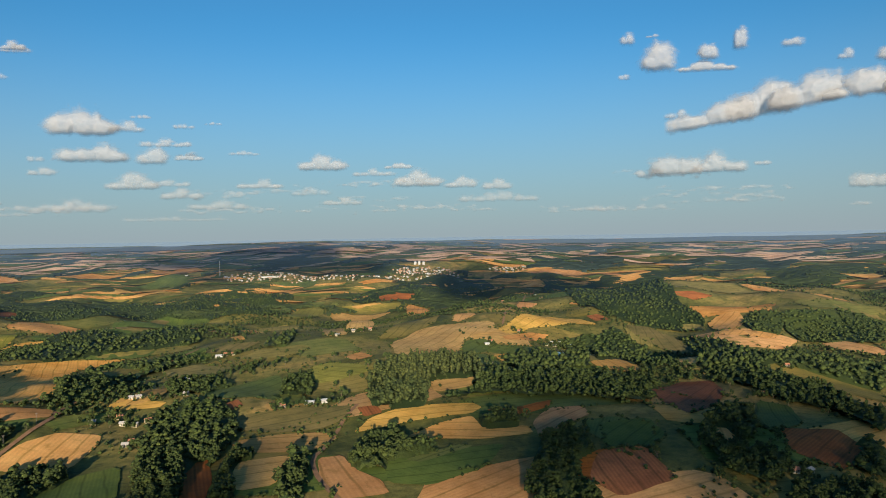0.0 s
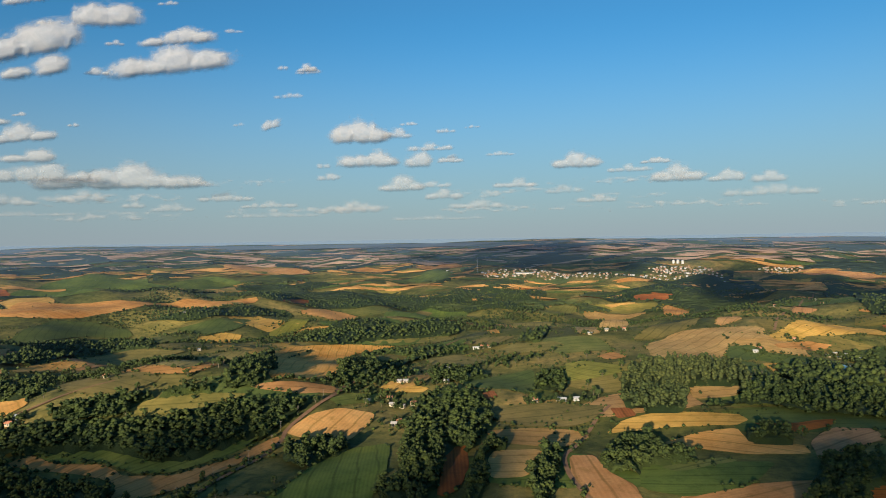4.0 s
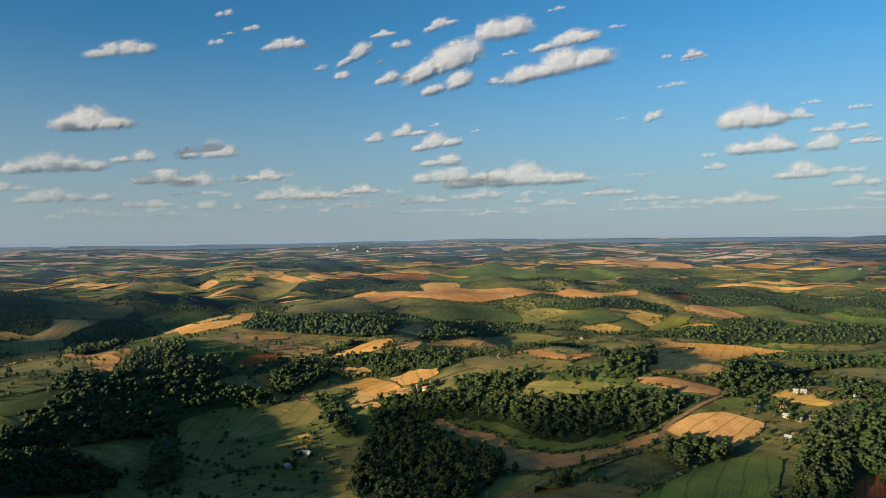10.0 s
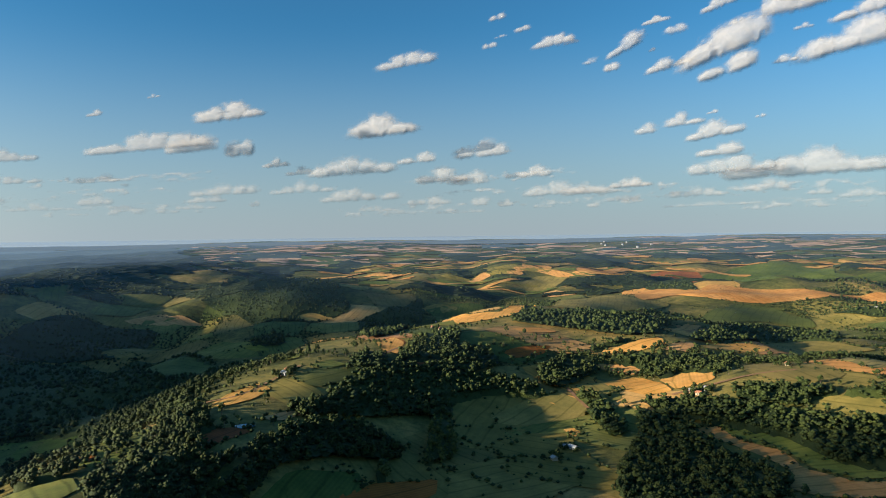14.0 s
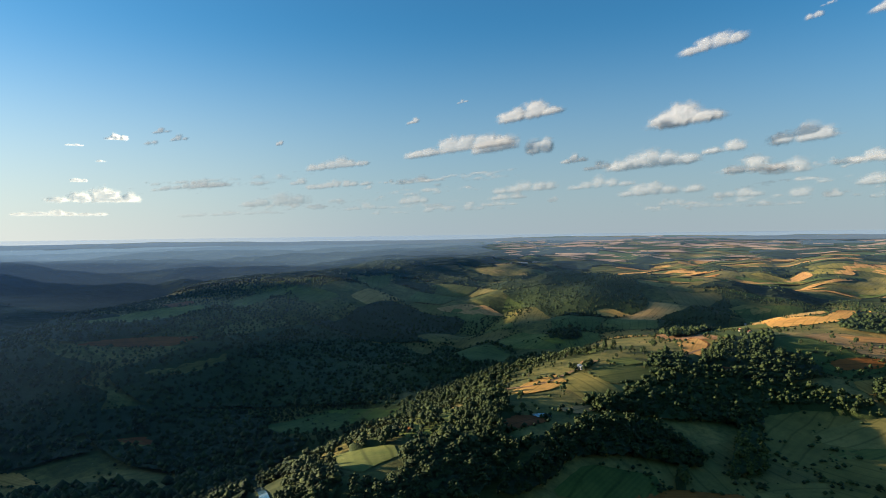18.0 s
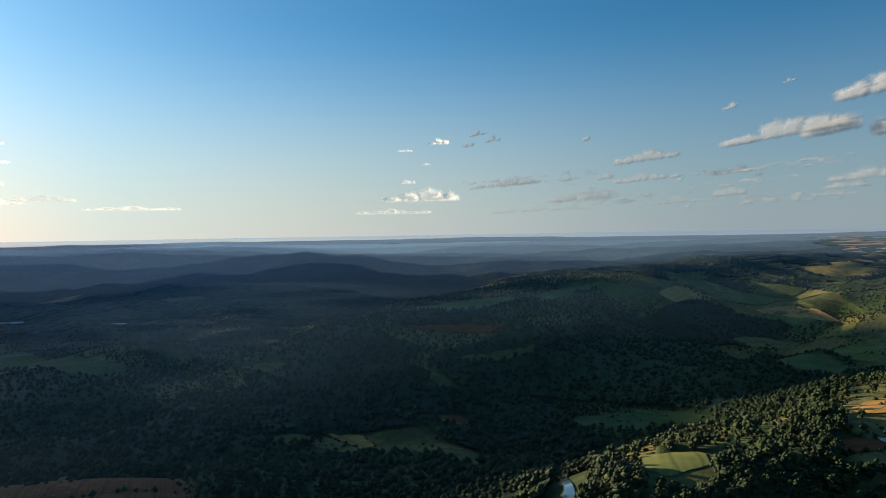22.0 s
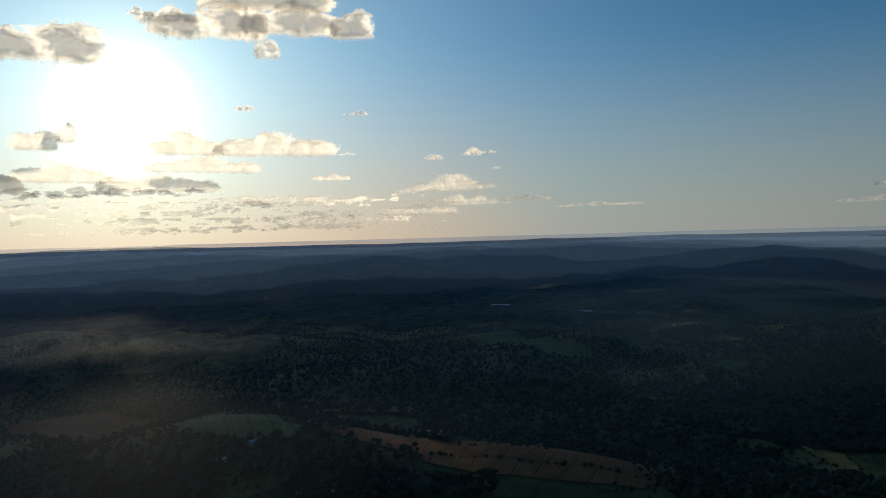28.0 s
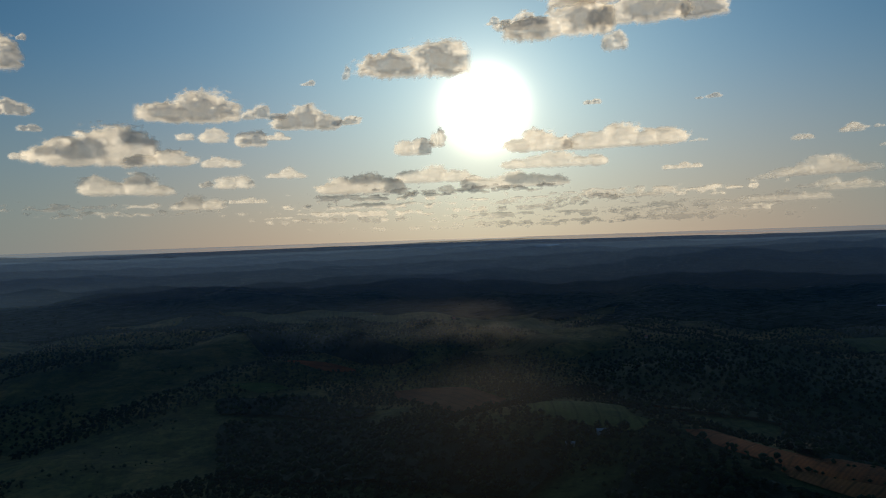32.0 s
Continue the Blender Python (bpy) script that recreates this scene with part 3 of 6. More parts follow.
field("pasture", (-392, 959), (-356, 1008), (-281, 938), (-302, 899), (-351, 898))
field("crop", (-580, 1068), (-545, 1126), (-465, 1195), (-466, 1143), (-528, 1091))
field("wheat", (-367, 741), (-342, 764), (-304, 761), (-305, 746), (-353, 727))
field("yellow", (-454, 1912), (-446, 2107), (-387, 2173), (-357, 2098), (-391, 1922))
field("soil", (-227, 2339), (-173, 2357), (-100, 2364), (-115, 2302), (-203, 2272))
field("wheat", (-306, 2227), (-219, 2256), (-161, 2187), (-267, 2197))
field("wheat", (-227, 1267), (-265, 2047), (-181, 1861), (-155, 1121), (-188, 1104))
field("stubble", (-111, 2207), (-42, 2159), (-42, 1531), (-124, 2141))
field("stubble", (13, 1285), (50, 1503), (64, 1333), (23, 1258))
field("stubble", (336, 3064), (392, 3083), (593, 3030), (756, 2750), (578, 2950), (370, 2911))
field("soil", (286, 1413), (312, 1406), (322, 1367), (293, 1361))
field("pasture", (341, 1336), (402, 1341), (360, 1202), (331, 1235))
field("wheat", (204, 981), (255, 1029), (270, 942), (243, 931), (211, 954))
field("crop", (-1170, 2581), (-1104, 2784), (-882, 2881), (-940, 2610), (-1108, 2607))
field("crop", (-664, 2708), (-492, 2766), (-495, 2659), (-630, 2659))
field("stubble", (-1502, 2680), (-1469, 2876), (-1284, 2835), (-1419, 2726))
field("stubble", (-1224, 2916), (-1168, 3249), (-1032, 3022), (-1140, 2809))
field("stubble", (-1025, 2777), (-944, 2915), (-935, 2809))
field("pasture", (-506, 966), (-479, 1009), (-408, 956), (-430, 905))
field("grass", (-196, 791), (-166, 806), (-150, 761), (-177, 740))
field("pasture", (-482, 1713), (-414, 1878), (-241, 1231), (-285, 1155))
field("pasture", (-379, 1073), (-343, 1114), (-298, 1130), (-310, 1067))
field("stubble", (-392, 1273), (-383, 1320), (-328, 1147), (-346, 1142))
field("crop", (-818, 1693), (-802, 1970), (-648, 1941), (-589, 1631), (-666, 1497))
field("pasture", (-109, 1111), (-82, 1245), (-6, 1358), (-25, 1236), (-75, 1129))
field("stubble", (-142, 968), (-122, 1000), (-95, 963), (-123, 942))
field("grass", (-35, 570), (10, 601), (23, 593), (-21, 559))
field("soil", (232, 800), (290, 868), (327, 853), (316, 784), (290, 742), (230, 656), (230, 722))
field("stubble", (508, 1351), (539, 1375), (585, 1378), (564, 1305), (513, 1232), (588, 1222), (549, 1182), (482, 1205))
field("soil", (486, 1540), (555, 1542), (595, 1532), (541, 1502))
field("wheat", (337, 1114), (376, 1123), (343, 925), (317, 924))
field("stubble", (643, 1195), (685, 1201), (709, 1119), (687, 1085), (646, 1133))
field("grass", (720, 1447), (826, 1468), (985, 1555), (921, 1454), (728, 1374))
field("pasture", (395, 880), (428, 890), (482, 834), (507, 801), (471, 743), (429, 763), (415, 835))
field("crop", (334, 746), (358, 721), (334, 651), (287, 609), (289, 651))
field("soil", (301, 627), (356, 635), (355, 583), (306, 531), (283, 570))
field("crop", (140, 636), (189, 645), (189, 596), (158, 555), (131, 574))
field("soil", (123, 561), (162, 569), (166, 499), (120, 476), (103, 507))
field("pasture", (340, 1337), (396, 1345), (422, 1259), (405, 1103), (379, 1191), (349, 1254))
field("stubble", (229, 612), (254, 624), (242, 572), (225, 576))
field("wheat", (1340, 2382), (1432, 2343), (1437, 2267), (1378, 2315))
field("pasture", (461, 1376), (503, 1367), (491, 1307), (462, 1331))
field("stubble", (-1958, -265), (-1991, -185), (-1957, -106), (-1826, 16), (-1910, -59), (-1901, -163))
field("grass", (-2073, -489), (-2215, -489), (-2379, -463), (-2132, -424), (-1933, -442))
field("grass", (-1510, -669), (-1628, -653), (-1772, -623), (-1679, -603), (-1525, -613), (-1422, -630))
field("pasture", (-1607, -261), (-1724, -202), (-1598, -100), (-1566, -135), (-1573, -220))
field("crop", (-1507, -188), (-1392, -66), (-1239, -0), (-1192, -38), (-1208, -123))
field("yellow", (-1438, 17), (-1430, 57), (-1398, 78), (-1376, 44))
field("wheat", (-1778, 158), (-1806, 205), (-1759, 257), (-1732, 196))
field("stubble", (-909, 186), (-951, 219), (-900, 222), (-828, 197), (-851, 185))
field("grass", (-738, 59), (-768, 99), (-754, 141), (-721, 117), (-693, 78))
field("grass", (-783, 82), (-805, 111), (-783, 127), (-760, 98))
field("wheat", (-665, -17), (-709, -1), (-732, 29), (-696, 39), (-666, 21), (-650, -1))
field("soil", (-533, -26), (-566, -14), (-570, 8), (-560, 17), (-532, -5), (-511, -17))
field("stubble", (-594, 18), (-624, 49), (-629, 70), (-595, 42))
field("soil", (-793, 196), (-803, 240), (-781, 226), (-774, 204))
field("grass", (-478, -140), (-481, -119), (-483, -95), (-455, -86), (-434, -95), (-415, -103), (-430, -123))
field("grass", (-520, -105), (-522, -82), (-542, -60), (-516, -66), (-501, -87))
field("soil", (-536, -105), (-537, -89), (-514, -89))
field("pasture", (-694, 219), (-719, 277), (-704, 310), (-665, 310), (-595, 261), (-580, 203), (-604, 195))
field("grass", (-625, 252), (-658, 307), (-627, 339), (-590, 302), (-596, 251))
field("pasture", (-542, 170), (-562, 236), (-535, 284), (-489, 264), (-463, 216), (-478, 150))
field("crop", (-444, 13), (-497, 39), (-522, 92), (-495, 92), (-458, 58))
field("soil", (-476, 68), (-508, 103), (-519, 154), (-488, 144), (-463, 93))
field("stubble", (-696, 325), (-697, 364), (-650, 357), (-672, 338))
field("crop", (-969, -296), (-948, -199), (-763, -108), (-870, -183), (-911, -265))
field("grass", (-3023, 571), (-3085, 661), (-2867, 662), (-2356, 484))
field("pasture", (-1859, 508), (-1910, 571), (-1853, 619), (-1829, 547))
field("pasture", (-2268, 504), (-2609, 692), (-2503, 750), (-2069, 548))
field("soil", (-998, -694), (-1062, -668), (-1099, -622), (-1155, -560), (-1093, -574), (-1024, -645))
field("soil", (-1415, -785), (-1496, -754), (-1478, -730), (-1384, -739))
field("grass", (-1468, -653), (-1648, -655), (-1829, -609), (-1626, -601), (-1494, -622))
field("grass", (-1195, -884), (-1262, -793), (-1469, -711), (-1449, -673), (-1153, -676))
field("crop", (-902, -303), (-975, -275), (-920, -159), (-888, -190), (-889, -259))
field("pasture", (-758, -488), (-792, -467), (-773, -424), (-748, -442))
field("crop", (-821, -921), (-848, -859), (-835, -813), (-813, -846))
field("pasture", (-937, -551), (-1025, -539), (-1131, -494), (-1095, -489), (-990, -521))
field("soil", (-183, -520), (-199, -506), (-220, -488), (-241, -499), (-280, -476), (-455, -659), (-357, -463), (-336, -420), (-312, -400), (-244, -415), (-201, -439), (-167, -474))
field("crop", (-695, -1744), (-827, -1638), (-819, -1315), (-793, -1141), (-696, -1174), (-627, -1421))
field("crop", (-813, -895), (-848, -862), (-836, -811), (-811, -839))
field("pasture", (-605, -637), (-644, -617), (-650, -584), (-613, -597))
field("wheat", (-662, -594), (-680, -544), (-658, -501), (-635, -488), (-659, -554))
field("soil", (-760, -494), (-789, -469), (-785, -430), (-763, -446))
field("pasture", (-936, -565), (-1020, -541), (-1055, -518), (-975, -527))
field("crop", (-882, -353), (-957, -296), (-927, -218), (-852, -244), (-836, -313))
field("grass", (-1511, -2033), (-1606, -1965), (-1566, -1887), (-1494, -1978))
field("soil", (217, -1116), (153, -1144), (79, -1102), (18, -1021), (41, -986), (100, -958), (153, -1024))
field("grass", (11, -622), (-20, -653), (-101, -974), (-90, -593), (-112, -577), (-84, -552), (-40, -576))
field("soil", (-123, -560), (-152, -582), (-175, -544), (-207, -505), (-365, -730), (-284, -479), (-450, -655), (-333, -436), (-326, -415), (-296, -430), (-243, -445), (-193, -471), (-154, -507))
field("pasture", (972, -2161), (770, -2237), (457, -2310), (85, -2284), (-100, -1525), (122, -1450), (380, -1615), (807, -2123))
field("grass", (392, -2877), (258, -3144), (254, -3094), (346, -2862))
field("soil", (442, -1225), (344, -1253), (285, -1238), (351, -1213))
field("crop", (477, -1084), (414, -1121), (380, -1113), (409, -1065))
field("pasture", (112, -1308), (9, -1406), (-88, -1526), (-106, -1440), (10, -1358))

def parcels(step, r0, r1, turn, seed):
    """The smaller plots of the open country: a loose grid of uneven four-sided pieces."""
    g = np.random.default_rng(seed)
    c, s = math.cos(turn), math.sin(turn)
    k = int(r1 / step) + 1
    knots = {(i, j): ((i + g.uniform(-0.3, 0.3)) * step * 1.25, (j + g.uniform(-0.3, 0.3)) * step * 0.8) for i in range(-k, k + 1) for j in range(-2 * k, 2 * k + 1)}
    for i in range(-k, k):
        for j in range(-2 * k, 2 * k):
            quad = [knots[i, j], knots[i + 1, j], knots[i + 1, j + 1], knots[i, j + 1]]
            quad = [(x * c - y * s, x * s + y * c) for x, y in quad]
            mx, my = sum(p[0] for p in quad) / 4, sum(p[1] for p in quad) / 4
            r, az = math.hypot(mx, my), math.degrees(math.atan2(-mx, my)) % 360
            dice, pick = g.uniform(), g.uniform()
            if not r0 < r < r1 or 112 < az < 326 or dice > 0.8 or cover(mx, my) > 0.75:
                continue
            if any(within([mx], [my], e)[0] for e in TAKEN[:HAND_MADE]):
                continue
            if az < 326 and az > 84 and pick > 0.8:
                continue
            quad = [(x * 0.94 + mx * 0.06, y * 0.94 + my * 0.06) for x, y in quad]
            kind = "pasture" if pick < 0.40 else "grass" if pick < 0.60 else "crop" if pick < 0.72 else "wheat" if pick < 0.86 else "stubble" if pick < 0.96 else "soil"
            ob, _ = laid(field_names[kind], quad, CROPS[kind], 0.12, math.atan2(quad[1][1] - quad[0][1], quad[1][0] - quad[0][0]), max(14.0, r / 45))
            tagged(ob, FIELD_WORDS[kind], "field", "fields of the valley", "structure")
            PLOTS.append(quad)


HAND_MADE = len(TAKEN)
PLOTS = []
# ---- roads and water ----
ROADS = []


def strip_outline(points, half):
    line = [Vector(p) for p in points]
    side_a, side_b = [], []
    for i, p in enumerate(line):
        d = (line[min(i + 1, len(line) - 1)] - line[max(i - 1, 0)]).normalized()
        nrm = Vector((-d.y, d.x)) * half
        side_a.append(tuple(p + nrm))
        side_b.append(tuple(p - nrm))
    return side_a + side_b[::-1]


def dirt_road(*points):
    line = [points[0]]
    for a, b in zip(points, points[1:]):
        line += [(a[0] * 0.75 + b[0] * 0.25, a[1] * 0.75 + b[1] * 0.25), (a[0] * 0.25 + b[0] * 0.75, a[1] * 0.25 + b[1] * 0.75)]
    line.append(points[-1])
    ob, edge = laid("road", strip_outline(line, 2.0), DIRT, 0.62, 0.0, 4.0, 0.002)
    TAKEN.append(edge)
    ROADS.append(line)
    return tagged(ob, "narrow dirt farm road of pale packed earth", "road", kind="structure")


def pond(*points):
    ob, edge = laid("water", points, water, 0.75, 0.0, 5.0, 0.002)
    TAKEN.append(edge)
    return tagged(ob, "small farm pond with still blue water", "pond", kind="structure")


def river(*points):
    ob, edge = laid("water", points, water, 0.70, 0.0, 6.0, 0.004)
    TAKEN.append(edge)
    return tagged(ob, "bend of a river reflecting the sky", "river", kind="structure")


dirt_road((-94, 740), (-103, 696), (-104, 665), (-108, 609), (-113, 582), (-104, 547), (-89, 514), (-73, 486))
dirt_road((-359, 330), (-359, 382), (-354, 409), (-361, 460), (-360, 506), (-368, 549), (-379, 573), (-380, 613), (-381, 669), (-393, 734))
dirt_road((-637, 451), (-630, 493), (-625, 540), (-603, 584))
dirt_road((-728, 370), (-671, 362), (-618, 362))
dirt_road((104, 1245), (135, 1469), (207, 1774), (319, 2470))
dirt_road((-691, -23), (-683, 10), (-754, 54), (-787, 76))
dirt_road((-388, 686), (-403, 831), (-409, 1002), (-390, 1107))
dirt_road((-803, 161), (-868, 207), (-873, 225))
river((-692, -288), (-687, -276), (-418, -166), (-381, -147), (-369, -143), (-371, -151), (-396, -160), (-647, -269))
pond((154, 1024), (178, 1061), (184, 1023), (155, 1006))
pond((-570, 1), (-578, 13), (-572, 20), (-562, 8))

def keep_clear(*points):
    TAKEN.append(list(points))


keep_clear((-922, 2845), (-836, 2827), (-636, 2960), (-411, 2740), (-200, 2893), (-61, 3032), (60, 3007), (70, 2935), (-191, 2760), (-359, 2679), (-500, 2742), (-844, 2704))
keep_clear((189, 3121), (378, 3221), (359, 3053), (205, 2978))
keep_clear((-228, 2962), (-114, 3128), (38, 3087), (11, 2986), (-199, 2881))
keep_clear((-3952, 1924), (-4013, 2222), (-3537, 2349), (-3336, 2454), (-3306, 2195), (-3539, 1959))
keep_clear((-4066, 2108), (-3884, 2257), (-3621, 2292), (-3603, 2093))
# ---- trees ----
rng = np.random.default_rng(7)


def cover(x, y):
    """How wooded the open country is, from -1 to 1."""
    return (np.sin(x / 210 + 1.7 * np.sin(y / 290)) * np.cos(y / 180 + 1.4 * np.sin(x / 260)) + 0.5 * np.sin(x / 81 + y / 113) * np.cos(y / 77 - x / 137)
            + 0.35 * np.sin(x / 39 - y / 53))


parcels(105.0, 470, 1150, 0.35, 21)
parcels(150.0, 1150, 2350, -0.2, 22)


def lump(level=1):
    bm = bmesh.new()
    bmesh.ops.create_icosphere(bm, subdivisions=level, radius=1.0)
    v = np.array([p.co[:] for p in bm.verts])
    f = np.array([[q.index for q in p.verts] for p in bm.faces])
    bm.free()
    return v, f


LUMP_V, LUMP_F = lump(1)
OCTA_V = np.array([(1, 0, 0), (-1, 0, 0), (0, 1, 0), (0, -1, 0), (0, 0, 1), (0, 0, -1.0)])
OCTA_F = np.array([(0, 2, 4), (2, 1, 4), (1, 3, 4), (3, 0, 4), (2, 0, 5), (1, 2, 5), (3, 1, 5), (0, 3, 5)])


def joined(pieces):
    vs, fs, k = [], [], 0
    for v, f in pieces:
        vs.append(v)
        fs.append(f + k)
        k += len(v)
    return np.concatenate(vs), np.concatenate(fs)


def crown_lumps(count, wide, low, top, size, base=(LUMP_V, LUMP_F)):
    """Clumps of leaves set over an uneven dome; the tree is 1 high."""
    out = []
    for i in range(count):
        a, u = rng.uniform(0, 2 * np.pi), rng.uniform(0, 1) ** 0.8
        z = low + (top - low) * u
        girth = wide * math.sqrt(max(0.05, 1 - (2 * u - 0.75) ** 2 * 0.62)) * rng.uniform(0.35, 1.0)
        s = size * rng.uniform(0.65, 1.25)
        v = base[0] * rng.uniform(0.72, 1.25, (len(base[0]), 1)) * np.array([s, s, s * rng.uniform(0.65, 1.0)])
        v = v + np.array([math.cos(a) * girth, math.sin(a) * girth, z])
        out.append((v, base[1]))
    return joined(out)


def limb(p, q, ra, rb, sides=5):
    d = np.array(q, float) - np.array(p, float)
    d /= np.linalg.norm(d)
    s = np.cross(d, (0.3, 1, 0.2))
    s /= np.linalg.norm(s)
    t = np.cross(d, s)
    a = np.arange(sides) * 2 * np.pi / sides
    ring = np.cos(a)[:, None] * s + np.sin(a)[:, None] * t
    v = np.concatenate([np.array(p) + ring * ra, np.array(q) + ring * rb])
    f = []
    for i in range(sides):
        j = (i + 1) % sides
        f += [(i, j, sides + j), (i, sides + j, sides + i)]
    return v, np.array(f)


SHAPES = {  # lumps, width, lowest, top, lump size
    "broad": (0.36, 0.28, 0.88, 0.15), "mixed": (0.30, 0.25, 0.90, 0.15), "tall": (0.16, 0.30, 0.93, 0.11), "light": (0.26, 0.08, 0.9, 0.13)}
OCTA = (OCTA_V, OCTA_F)
NEAR = {k: [joined([crown_lumps(3, v[0] * 0.35, v[1] + 0.1, v[2] * 0.8, v[3] * 1.6, OCTA), crown_lumps(21, v[0] * 1.05, v[1], v[2], v[3] * 0.72, OCTA)]) for _ in range(7)] for k, v in SHAPES.items()}
MIDDLE = {k: [joined([crown_lumps(2, v[0] * 0.3, v[1] + 0.15, v[2] * 0.75, v[3] * 1.7, OCTA), crown_lumps(6, v[0] * 1.0, v[1], v[2], v[3] * 1.12, OCTA)]) for _ in range(7)] for k, v in SHAPES.items()}
FAR = {k: [crown_lumps(2, v[0] * 0.5, 0.35, 0.72, 0.33, OCTA) for _ in range(7)] for k, v in SHAPES.items()}


SPARSE = [crown_lumps(6, 0.30, 0.2, 0.85, 0.23, OCTA) for _ in range(7)]


def copies(sets, x, y, size):
    """Corners and triangles of many trees."""
    z = height(x, y)
    pick = rng.integers(0, len(sets), len(x))
    turn = rng.uniform(0, 2 * np.pi, len(x))
    vs, fs, k = [], [], 0
    for i, (v, f) in enumerate(sets):
        w = np.where(pick == i)[0]
        if not len(w):
            continue
        c, s = np.cos(turn[w])[:, None], np.sin(turn[w])[:, None]
        px = (v[:, 0] * c - v[:, 1] * s) * size[w][:, None] + x[w][:, None]
        py = (v[:, 0] * s + v[:, 1] * c) * size[w][:, None] + y[w][:, None]
        pz = v[:, 2] * size[w][:, None] + z[w][:, None] - 0.3
        vs.append(np.stack([px, py, pz], -1).reshape(-1, 3))
        fs.append((f[None] + (np.arange(len(w)) * len(v))[:, None, None]).reshape(-1, 3) + k)
        k += len(w) * len(v)
    return np.concatenate(vs), np.concatenate(fs)


def massed(name, sets, x, y, size, mat):
    """Many trees in one mesh."""
    v, f = copies(sets, x, y, size)
    return new(name, raw(name, v, f, mat, True))


def massed_by_distance(name, kind, x, y, size, mat):
    """Many trees in one mesh, built finer where they stand nearer."""
    r = np.hypot(x, y)
    near = (r < 640) & (y > -150)
    far = r > np.where(y > -150, 950, 600)
    out = [copies(sets[kind], x[w], y[w], size[w]) for sets, w in ((NEAR, near), (MIDDLE, ~near & ~far), (FAR, far)) if w.any()]
    v, f = joined(out)
    return new(name, raw(name, v, f, mat, True))


def free_of_fields(x, y, skip=()):
    ok = np.ones(len(x), bool)
    for e in TAKEN:
        xs, ys = [p[0] for p in e], [p[1] for p in e]
        w = (x > min(xs)) & (x < max(xs)) & (y > min(ys)) & (y < max(ys)) & ok
        if w.any():
            i = np.where(w)[0]
            ok[i[within(x[i], y[i], e)]] = False
    return ok


WOODS = []
WOOD_WORDS = {"broad": "dense broadleaf wood with dark rounded crowns", "mixed": "mixed dark green woodland on the slope",
              "tall": "stand of tall slender gum trees with pale stems", "light": "clump of light green feathery bamboo"}
WOOD_MAT = {"broad": LEAF, "mixed": LEAF, "tall": LEAF_TALL, "light": LEAF_LIGHT}


def scattered(outline, step):
    xs, ys = [p[0] for p in outline], [p[1] for p in outline]
    ix, iy = np.meshgrid(np.arange(min(xs), max(xs), step), np.arange(min(ys), max(ys), step))
    x, y = ix.ravel() + rng.uniform(-0.45, 0.45, ix.size) * step, iy.ravel() + rng.uniform(-0.45, 0.45, ix.size) * step
    w = within(x, y, outline)
    return x[w], y[w]


def understorey(edge):
    """The shrubs and lower boughs that close a wood between its trees."""
    v, f, _, _ = draped(edge, 0.0, max(5.0, min(14.0, math.hypot(*edge[0]) / 110)), 0.004)
    v[:, 2] += np.where(free_of_fields(v[:, 0], v[:, 1]), rng.uniform(2.6, 6.5, len(v)) * np.interp(np.hypot(v[:, 0], v[:, 1]), [700, 1200, 2000], [1.0, 0.65, 0.42]), -1.0)
    tagged(new("undergrowth", raw("undergrowth", v, f, LEAF, True)), "dark undergrowth filling the wood between its trees", "undergrowth", kind="stuff")


def woodland(kind, *points):
    edge = rounded(list(points))
    x, y = scattered(edge, 6.6)
    ok = free_of_fields(x, y) & (rng.uniform(size=len(x)) < (6.6 / (np.interp(np.hypot(x, y), [700, 1000, 2000, 3200], [6.6, 7.6, 10.4, 17.0]) * np.where(y < -150, 1.25, 1.0))) ** 2)
    ok &= np.hypot(x, y) < 2650
    for e in WOODS:
        ok &= ~within(x, y, e)
    x, y = x[ok], y[ok]
    WOODS.append(edge)
    if not len(x):
        return None
    understorey(edge)
    size = np.interp(np.hypot(x, y), [700, 1200, 2000, 3200], [12.0, 10.0, 8.0, 9.0]) * rng.uniform(0.55, 1.25, len(x)) * (1.35 if kind == "tall" else 1.0)
    return tagged(massed_by_distance("woodland", kind, x, y, size, WOOD_MAT[kind]), WOOD_WORDS[kind], "woodland", "woods of the valley", "stuff")


woodland("mixed", (-2080, 1337), (-2134, 1469), (-1569, 1194), (-1442, 1060), (-1636, 1088))
woodland("mixed", (-1038, 429), (-1158, 518), (-1147, 629), (-1251, 831), (-1049, 745), (-871, 598), (-882, 546), (-947, 510), (-979, 472))
woodland("mixed", (-847, 622), (-992, 779), (-1195, 1052), (-1151, 1136), (-1003, 1073), (-837, 881), (-891, 823), (-839, 680))
woodland("broad", (-799, 370), (-837, 418), (-832, 463), (-795, 450), (-726, 382), (-719, 352), (-742, 346))
woodland("broad", (-820, 482), (-803, 532), (-774, 568), (-741, 590), (-673, 554), (-668, 514), (-693, 491), (-762, 488))
woodland("broad", (-641, 410), (-621, 440), (-587, 474), (-554, 478), (-500, 508), (-470, 543), (-447, 590), (-410, 619), (-388, 626), (-385, 579), (-382, 538), (-395, 503), (-410, 459), (-434, 448), (-473, 458), (-509, 439), (-560, 430), (-580, 410))
woodland("broad", (-523, 549), (-524, 587), (-495, 602), (-475, 587), (-491, 559))
woodland("broad", (-628, 401), (-585, 407), (-548, 414), (-526, 404), (-463, 399), (-424, 403), (-392, 366), (-379, 331), (-366, 304), (-416, 264), (-469, 278), (-529, 331), (-573, 372))
woodland("broad", (-351, 529), (-347, 568), (-319, 570), (-299, 553), (-295, 491), (-310, 483), (-333, 497))
